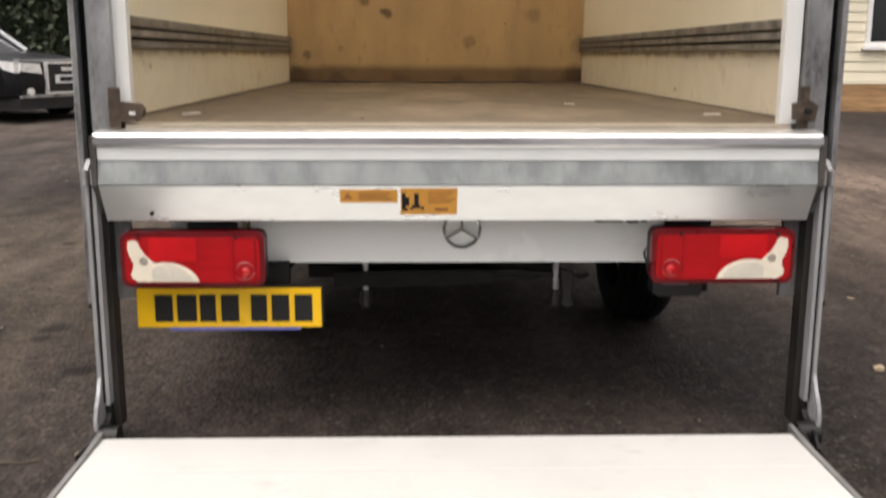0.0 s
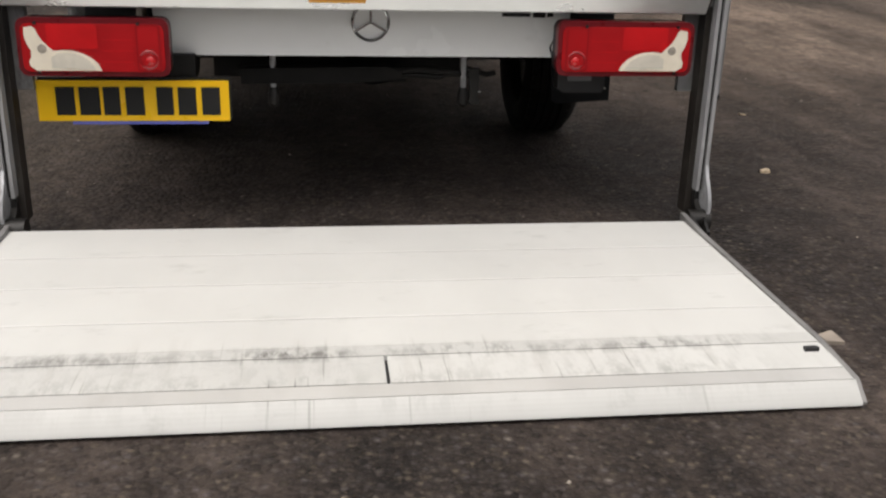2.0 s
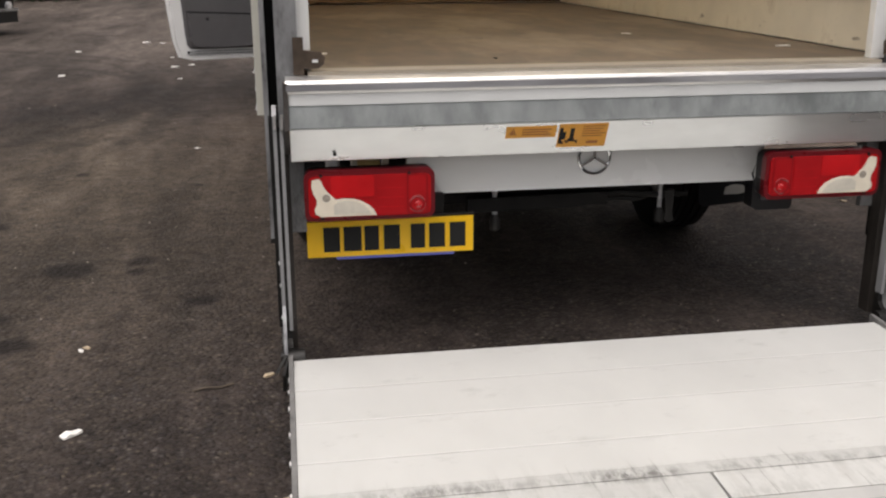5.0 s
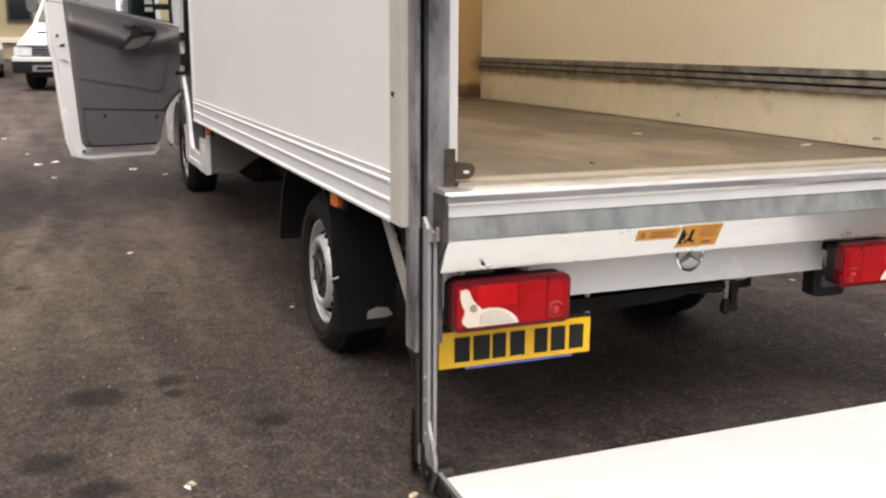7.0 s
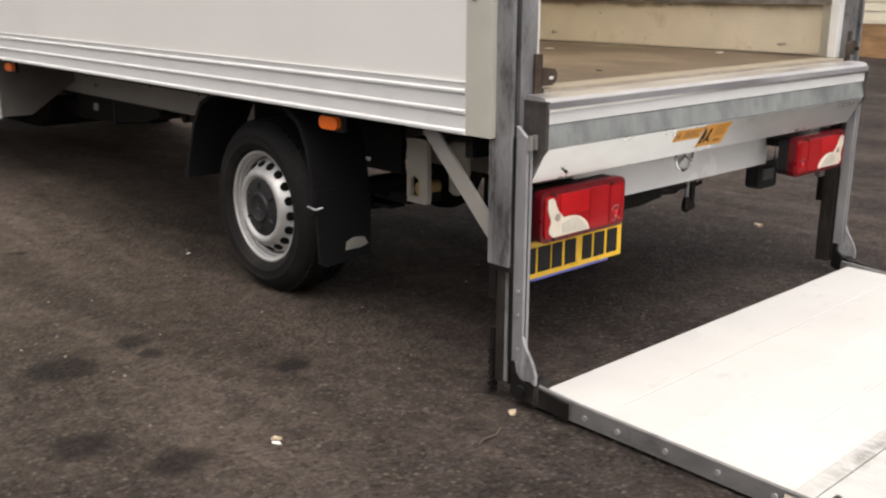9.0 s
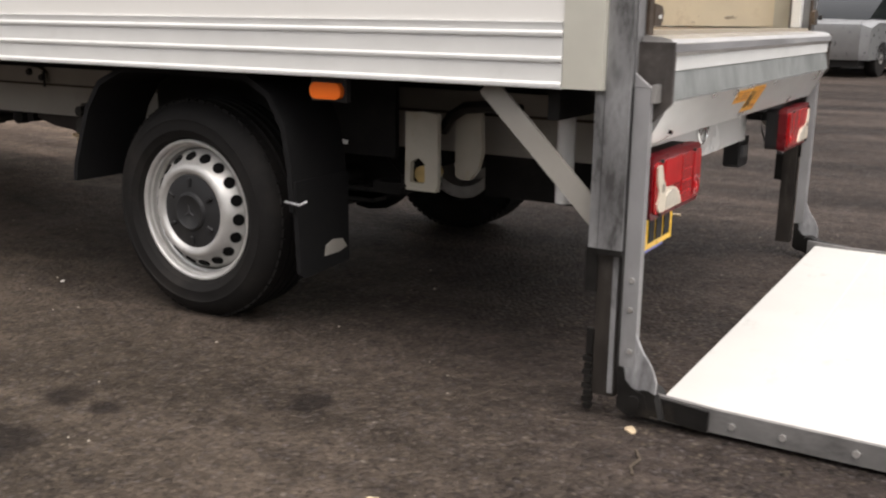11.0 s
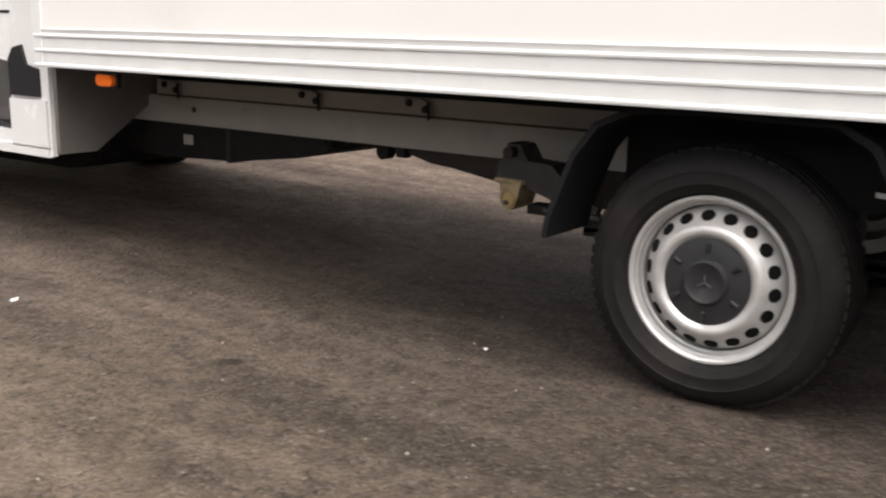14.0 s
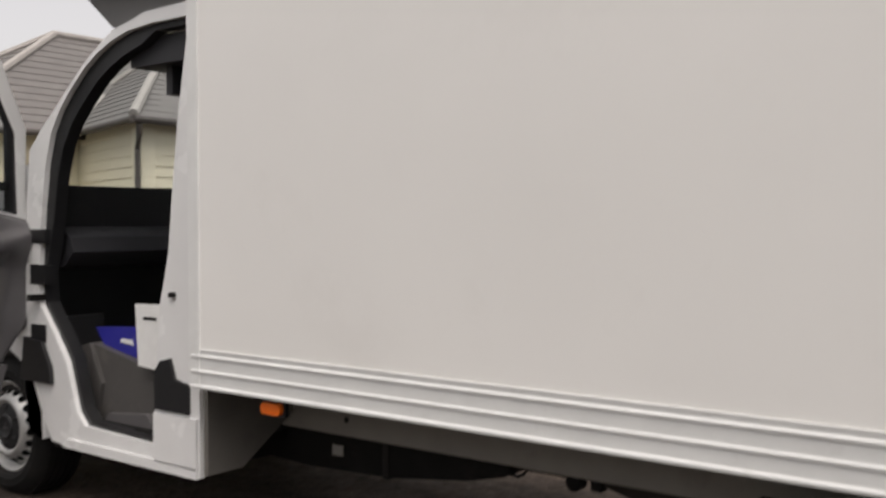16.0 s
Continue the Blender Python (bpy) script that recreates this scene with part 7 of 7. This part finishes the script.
# ---- parked vehicles ----
def parked_car(name, loc, rz, paint, label, dims, category):
    """A car: front at -y. dims: length, width, height."""
    L, W, H = dims
    c = thing(name, loc, label, category, rz=rz)
    def loft(sections):
        bm = bmesh.new()
        rings = [[bm.verts.new((x, p[0], p[1])) for p in pts] for x, pts in sections]
        for a, b in zip(rings, rings[1:]):
            for i in range(len(a)):
                bm.faces.new((a[i], a[(i + 1) % len(a)], b[(i + 1) % len(a)], b[i]))
        bm.faces.new(rings[0]); bm.faces.new(rings[-1][::-1])
        return soften(bm, 0.03, 2)
    hood = 0.62 * H
    low = [(-L / 2, 0.32), (-L / 2 - 0.03, 0.5), (-L / 2 + 0.04, hood - 0.12), (-L / 2 + 0.3, hood - 0.05), (-L / 2 + 1.42, hood + 0.06), (L / 2 - 0.4, hood + 0.1), (L / 2, hood), (L / 2 + 0.02, 0.45), (L / 2 - 0.05, 0.3)]
    front = hood
    def squeeze(pts, ky, kz):
        return [(y * ky, 0.3 + (z - 0.3) * kz) for y, z in pts]
    w = W / 2
    body = part("body", loft([(-w, squeeze(low, 0.93, 0.9)), (-w * 0.86, low), (0, squeeze(low, 1.01, 1.01)), (w * 0.86, low), (w, squeeze(low, 0.93, 0.9))]), paint, c, local=True)
    gh = [(-L / 2 + 1.4, hood + 0.03), (-L / 2 + 2.15, H - 0.05), (-L / 2 + 2.5, H), (L / 2 - 1.1, H - 0.02), (L / 2 - 0.3, hood + 0.08)]
    part("cabin", loft([(-w * 0.88, gh), (-w * 0.72, [(y, z if z < hood + 0.1 else z) for y, z in gh]), (w * 0.72, gh), (w * 0.88, gh)]), DARKGLASS, c, local=True)
    part("roof_panel", box(-w * 0.68, w * 0.68, -L / 2 + 2.4, L / 2 - 1.1, H - 0.03, H + 0.012, 0.01), paint, c, local=True)
    for x in (-w * 0.78, w * 0.78):
        a = (-L / 2 + 1.42, hood + 0.06); b = (-L / 2 + 2.17, H - 0.03)
        part("windscreen_pillar", tube([(x * 1.08, a[0] - 0.02, a[1]), (x * 1.02, b[0] - 0.02, b[1] + 0.02)], 0.035, 8), GREYPAINT if paint is CARPAINT else paint, c, local=True)
    for sx in (-1, 1):
        lamp = part("headlamp", prism([(sx * w * 0.48, front - 0.24), (sx * w * 0.9, front - 0.2), (sx * w * 0.88, front - 0.09), (sx * w * 0.52, front - 0.11)][::sx], "y", -L / 2 - 0.035, -L / 2 + 0.12, 0.01), HEADLAMP, c, "clear headlamp", local=True)
        part("lamp_wrap", prism([(-L / 2 - 0.02, front - 0.22), (-L / 2 + 0.42, front - 0.13), (-L / 2 + 0.36, front - 0.06), (-L / 2 - 0.02, front - 0.09)], "x", *sorted((sx * w * 0.88, sx * w * 0.985)), 0.01), HEADLAMP, lamp, local=True)
        part("fog_lamp", add_lathe(bmesh.new(), [(0.0, -L / 2 - 0.052), (0.05, -L / 2 - 0.05), (0.05, -L / 2 + 0.05)], "y", 12, (sx * w * 0.72, 0, 0.38)), HEADLAMP, c, local=True)
        for sy in (-1, 1):
            at = (sx * (w - 0.1), sy * L * 0.3, 0.31)
            bm = add_lathe(bmesh.new(), [(0.2, -0.1), (0.3, -0.1), (0.32, -0.07), (0.32, 0.07), (0.3, 0.1), (0.2, 0.1)], "x", 24, at)
            wl_ = part("wheel", bm, RUBBER, c, local=True)
            part("rim", add_lathe(bmesh.new(), [(0.2, -0.09), (0.2, 0.09), (0.05, 0.103), (0.05, -0.103)], "x", 16, at, close=True), SILVER, wl_, local=True)
    g = part("grille", box(-w * 0.42, w * 0.42, -L / 2 - 0.06, -L / 2 - 0.01, 0.36, front - 0.1, 0.02), BLACK, c, local=True)
    part("grille_rim", ring_plate([(-w * 0.44, 0.34), (w * 0.44, 0.34), (w * 0.44, front - 0.08), (-w * 0.44, front - 0.08)], [(-w * 0.41, 0.37), (w * 0.41, 0.37), (w * 0.41, front - 0.11), (-w * 0.41, front - 0.11)], "y", -L / 2 - 0.07, -L / 2 - 0.02, 0.004), BRIGHT, g, local=True)
    part("grille_emblem", box(-0.14, 0.14, -L / 2 - 0.075, -L / 2 - 0.055, front - 0.2, front - 0.15, 0.01), BRIGHT, g, local=True)
    # the sky's reflection on the bonnet lip, painted as a pale strip
    part("sky_lip", box(-w * 0.86, w * 0.86, -L / 2 - 0.02, -L / 2 + 0.1, front - 0.075, front - 0.05, 0.008), GREYPAINT, c, "bonnet edge coloured pale for the sky's reflection", local=True)
    pl = part("number_plate", box(-0.26, 0.26, -L / 2 - 0.085, -L / 2 - 0.062, 0.48, 0.59, 0.003), WHITE, c, local=True)
    part("character_bar", box(-0.2, 0.2, -L / 2 - 0.0875, -L / 2 - 0.0855, 0.505, 0.565), INK, pl, local=True)
    part("bumper_strip", box(-w * 0.9, w * 0.9, -L / 2 - 0.05, -L / 2, 0.3, 0.34, 0.01), GREYPAINT, c, local=True)
    part("lower_bumper", box(-w * 0.92, w * 0.92, -L / 2 - 0.02, -L / 2 + 0.4, 0.15, 0.298, 0.03), BLACK, c, "black lower bumper", local=True)
    part("underside", box(-w * 0.8, w * 0.8, -L / 2 + 0.4, L / 2 - 0.2, 0.17, 0.31, 0.02), BLACK, c, local=True)
    return c
parked_car("parked_car", (-6.97, 14.2, rise(14.2)), 67, CARPAINT, "near-black hatchback with chrome-rimmed grille parked by the hedge", (4.6, 1.86, 1.36), "car")
def parked_van(loc, rz):
    """An older panel van: front at -y, its foremost point at y = 0."""
    c = thing("parked_van", loc, "older white panel van with a black lower bumper parked ahead", "van", rz=rz)
    def shell(profile, half, bevel=0.03):
        """A side profile swept across; half(y, z) is the half width there."""
        bm = bmesh.new()
        rings = [[bm.verts.new((k * half(y, z), y + 0.10 * abs(k) ** 3 * (y < 1.0), z)) for y, z in profile] for k in (-1, -0.9, -0.5, 0, 0.5, 0.9, 1)]
        for a, b in zip(rings, rings[1:]):
            for i in range(len(a)):
                bm.faces.new((a[i], a[(i + 1) % len(a)], b[(i + 1) % len(a)], b[i]))
        bm.faces.new(rings[0]); bm.faces.new(rings[-1][::-1])
        return soften(bm, bevel, 2)
    lean = lambda y, z: (0.95 - 0.20 * max(0.0, z - 0.95)) * (1 - 0.12 * ease((0.95 - y) / 0.9) * ease((z - 0.7) / 0.5))
    body = part("body", shell([(0.06, 0.42), (0.02, 0.60), (0.02, 0.86), (0.10, 0.92), (0.75, 1.22), (1.0, 1.30), (1.55, 2.08), (1.9, 2.22), (4.5, 2.25), (4.62, 2.0), (4.62, 0.5), (4.5, 0.36), (0.4, 0.36)], lean), SKIRT, c, "dull white body panels", local=True)
    def screen(y0, z0, y1, z1, k):
        bm = bmesh.new()
        lo = [bm.verts.new((q * lean(y0, z0) * k, y0 - 0.012, z0)) for q in (-1, -0.5, 0, 0.5, 1)]
        hi = [bm.verts.new((q * lean(y1, z1) * k, y1 - 0.012, z1)) for q in (-1, -0.5, 0, 0.5, 1)]
        for a in range(4):
            bm.faces.new((lo[a], lo[a + 1], hi[a + 1], hi[a]))
        ext = bmesh.ops.extrude_face_region(bm, geom=list(bm.faces))
        bmesh.ops.translate(bm, verts=[v for v in ext["geom"] if isinstance(v, bmesh.types.BMVert)], vec=(0, -0.02, 0.012))
        return bm
    part("windscreen", screen(1.03, 1.33, 1.53, 2.04, 0.9), DARKGLASS, body, "dark windscreen", local=True)
    part("vent", box(-0.62, -0.30, 0.50, 0.54, 1.10, 1.128, 0.004), BLACK, body, local=True)
    part("vent", box(0.30, 0.62, 0.50, 0.54, 1.10, 1.128, 0.004), BLACK, body, local=True)
    g = part("grille", box(-0.86, 0.86, -0.015, 0.06, 0.645, 0.845, 0.015), BLACK, c, "dark grille band", local=True)
    for z in (0.69, 0.745, 0.80):
        part("grille_bar", box(-0.56, 0.56, -0.024, -0.016, z - 0.007, z + 0.007, 0.003), GREYPAINT, g, local=True)
    part("grille_trim", box(-0.88, 0.88, -0.03, 0.0, 0.85, 0.875, 0.006), GREYPAINT, g, local=True)
    for sx in (-1, 1):
        lamp = part("headlamp", box(sx * 0.72 - 0.145, sx * 0.72 + 0.145, -0.03, 0.05, 0.665, 0.825, 0.02, 3), HEADLAMP, c, "rectangular clear headlamp", local=True)
        part("indicator", box(sx * 0.895 - 0.028, sx * 0.895 + 0.028, -0.01, 0.09, 0.665, 0.825, 0.01), WHITE, c, "pale corner indicator", local=True)
        bm = prism(flowing([(sx * 0.88, 1.55), (sx * 1.06, 1.55), (sx * 1.08, 1.78), (sx * 0.98, 1.86), (sx * 0.88, 1.78)]), "y", 1.25, 1.33, 0.01)
        m_ = part("mirror", bm, GREYMIRROR, c, "grey door mirror", local=True)
        part("mirror_arm", tube([(sx * 0.78, 1.38, 1.66), (sx * 0.92, 1.30, 1.66)], 0.018, 8), BLACK, m_, local=True)
        bm = bmesh.new()
        lo = [(1.32, 1.32), (1.95, 1.32), (1.95, 1.72), (1.6, 1.72)]
        v = [[bm.verts.new((sx * (lean(y, z) + e), y, z)) for y, z in lo] for e in (-0.01, 0.006)]
        bm.faces.new(v[1]); bm.faces.new(v[0][::-1])
        for i in range(4):
            bm.faces.new((v[0][i], v[0][(i + 1) % 4], v[1][(i + 1) % 4], v[1][i]))
        part("side_window", bm, DARKGLASS, body, "dark side window", local=True)
        for y in (0.75, 3.55):
            at = (sx * 0.80, y, 0.31)
            wl_ = part("wheel", add_lathe(bmesh.new(), [(0.2, -0.11), (0.30, -0.11), (0.325, -0.08), (0.325, 0.08), (0.30, 0.11), (0.2, 0.11)], "x", 24, at), RUBBER, c, local=True)
            part("rim", add_lathe(bmesh.new(), [(0.2, -0.1), (0.2, 0.1), (0.05, 0.113), (0.05, -0.113)], "x", 16, at, close=True), SILVER, wl_, local=True)
            part("arch", prism([(y + 0.4 * math.cos(radians(a)), 0.33 + 0.38 * math.sin(radians(a))) for a in range(0, 181, 20)], "x", sx * 0.951 - 0.02, sx * 0.951 + 0.005), BLACK, body, "dark wheel arch", local=True)
    def bumper_half(y, z):
        return 0.955
    b = part("bumper", shell([(-0.12, 0.33), (-0.15, 0.40), (-0.15, 0.56), (0.3, 0.56), (0.3, 0.33)], bumper_half, 0.02), BLACK, c, "black lower bumper", local=True)
    part("bumper_strip", shell([(-0.15, 0.562), (-0.15, 0.63), (-0.11, 0.645), (0.3, 0.645), (0.3, 0.562)], bumper_half, 0.012), SKIRT, b, "white upper strip", local=True)
    pl = part("number_plate", box(-0.52, 0.10, -0.185, -0.16, 0.37, 0.49, 0.004), GREYPAINT, b, "dull plate", local=True)
    part("character_bar", box(-0.44, 0.02, -0.188, -0.1855, 0.40, 0.46), INK, pl, local=True)
    part("underside", box(-0.8, 0.8, 0.3, 4.4, 0.24, 0.36, 0.02), BLACK, c, local=True)
    return c
parked_van((-1.56, 20.45, rise(21.0)), -20)
parked_car("parked_car", (-3.75, 27.0, rise(26)), 4, GREYPAINT, "older silver-grey saloon parked behind the white van", (4.3, 1.7, 1.4), "car")
parked_car("parked_car", (17.2, 4.6, rise(5)), 80, GREYPAINT, "silver-grey car parked beside the side wing", (4.2, 1.75, 1.45), "car")

# ---- litter on the asphalt ----
def scrap(name, x, y, size, material, label, category, seed, long=1.6):
    rnd = random.Random(seed)
    bm = bmesh.new()
    k = 9
    ring = []
    for i in range(k):
        a = 2 * math.pi * i / k
        r = size * rnd.uniform(0.55, 1.0)
        ring.append((long * r * math.cos(a), r * math.sin(a)))
    mid = bm.verts.new((0, 0, size * 0.35))
    lo = [bm.verts.new((px, py, 0.0)) for px, py in ring]
    hi = [bm.verts.new((px, py, rnd.uniform(0.1, 0.5) * size)) for px, py in ring]
    for i in range(k):
        j = (i + 1) % k
        bm.faces.new((hi[i], hi[j], mid))
        bm.faces.new((lo[i], lo[j], hi[j], hi[i]))
    bm.faces.new(lo[::-1])
    return solo(name, bm, material, label, category, "litter on the yard", m=pose(x, y, rise(y) + 0.001, 0, 0, rnd.uniform(0, 360)))
for i, (x, y, s, kind) in enumerate([(-1.527, 2.07, 0.021, "p"), (-1.013, 2.372, 0.015, "l"), (-1.609, 2.667, 0.011, "p"), (-1.597, 2.69, 0.012, "l"), (1.545, 3.08, 0.026, "l"), (-1.505, 6.04, 0.018, "p"),
                                     (-2.03, 10.05, 0.035, "p"), (-1.88, 10.2, 0.028, "p"), (-1.9, 9.2, 0.016, "p"), (-2.4, 12.4, 0.03, "p"), (-2.61, 12.5, 0.04, "p"), (-2.14, 10.9, 0.018, "p"), (-3.05, 9.55, 0.035, "p"), (-3.27, 11.6, 0.03, "p"),
                                     (-1.2, 9.5, 0.025, "p"), (-0.95, 9.1, 0.022, "l"), (-0.85, 4.55, 0.008, "p"), (0.71, 4.65, 0.009, "p"), (1.9, 4.1, 0.014, "l")]):
    if kind == "p":
        scrap("paper_scrap", x, y, s, SCRAP, "torn white paper scrap lying on the asphalt", "litter", 40 + i)
    else:
        scrap("dry_leaf", x, y, s, DRYLEAF, "curled dry tan leaf lying on the asphalt", "leaf", 40 + i)
for i, (x, y, s) in enumerate([(0.86, 2.95, 0.018), (-0.8, 2.95, 0.02), (-0.25, 2.72, 0.006), (0.5, 3.6, 0.012)]):
    bm = box(-s * 1.6, s * 1.6, -s * 0.5, s * 0.5, 0, 0.003)
    bm.verts.ensure_lookup_table()
    solo("floor_scrap", bm, SCRAP if i != 2 else BLACK, "small scrap lying on the load floor", "litter", "litter in the load box", m=pose(x, y, 0.8935, 0, 0, 20 + 40 * i))
rnd = random.Random(11)
def twig(x, y, ln, rz):
    pts = [(-ln / 2, 0, 0.005), (-ln * 0.2, ln * 0.08, 0.006), (ln * 0.15, -ln * 0.02, 0.006), (ln / 2, ln * 0.1, 0.005)]
    solo("twig", tube(pts, 0.003, 5), BARK, "thin brown twig lying on the asphalt", "twig", "litter on the yard", m=pose(x, y, rise(y), 0, 0, rz))
twig(-1.17, 2.3, 0.12, 10); twig(-0.75, 0.95, 0.05, 60)
# loose pale chippings
verts, faces = [], []
for _ in range(420):
    x, y = rnd.uniform(-4.5, 3.0), rnd.uniform(0.2, 10.5)
    if -0.97 < x < 1.0 and 1.2 < y < 2.4:
        continue
    s = rnd.uniform(0.0015, 0.0055) * (1.5 if rnd.random() < 0.06 else 1)
    i, z = len(verts), rise(y)
    a = rnd.uniform(0, 6.28)
    for k in range(4):
        verts.append((x + s * math.cos(a + k * 1.57) * rnd.uniform(0.7, 1.4), y + s * math.sin(a + k * 1.57) * rnd.uniform(0.7, 1.4), z))
    verts.append((x, y, z + s))
    faces += [(i, i + 1, i + 4), (i + 1, i + 2, i + 4), (i + 2, i + 3, i + 4), (i + 3, i, i + 4)]
me = bpy.data.meshes.new("chippings")
me.from_pydata(verts, [], faces)
CHIPS = mat("pale_chippings", (0.26, 0.23, 0.19), 0.8, 0, 0.5, 9, None, bump=0.0)
me.materials.append(CHIPS)
tagged(new("chippings", me), "loose pale stone chippings scattered over the asphalt", "gravel", kind="stuff")
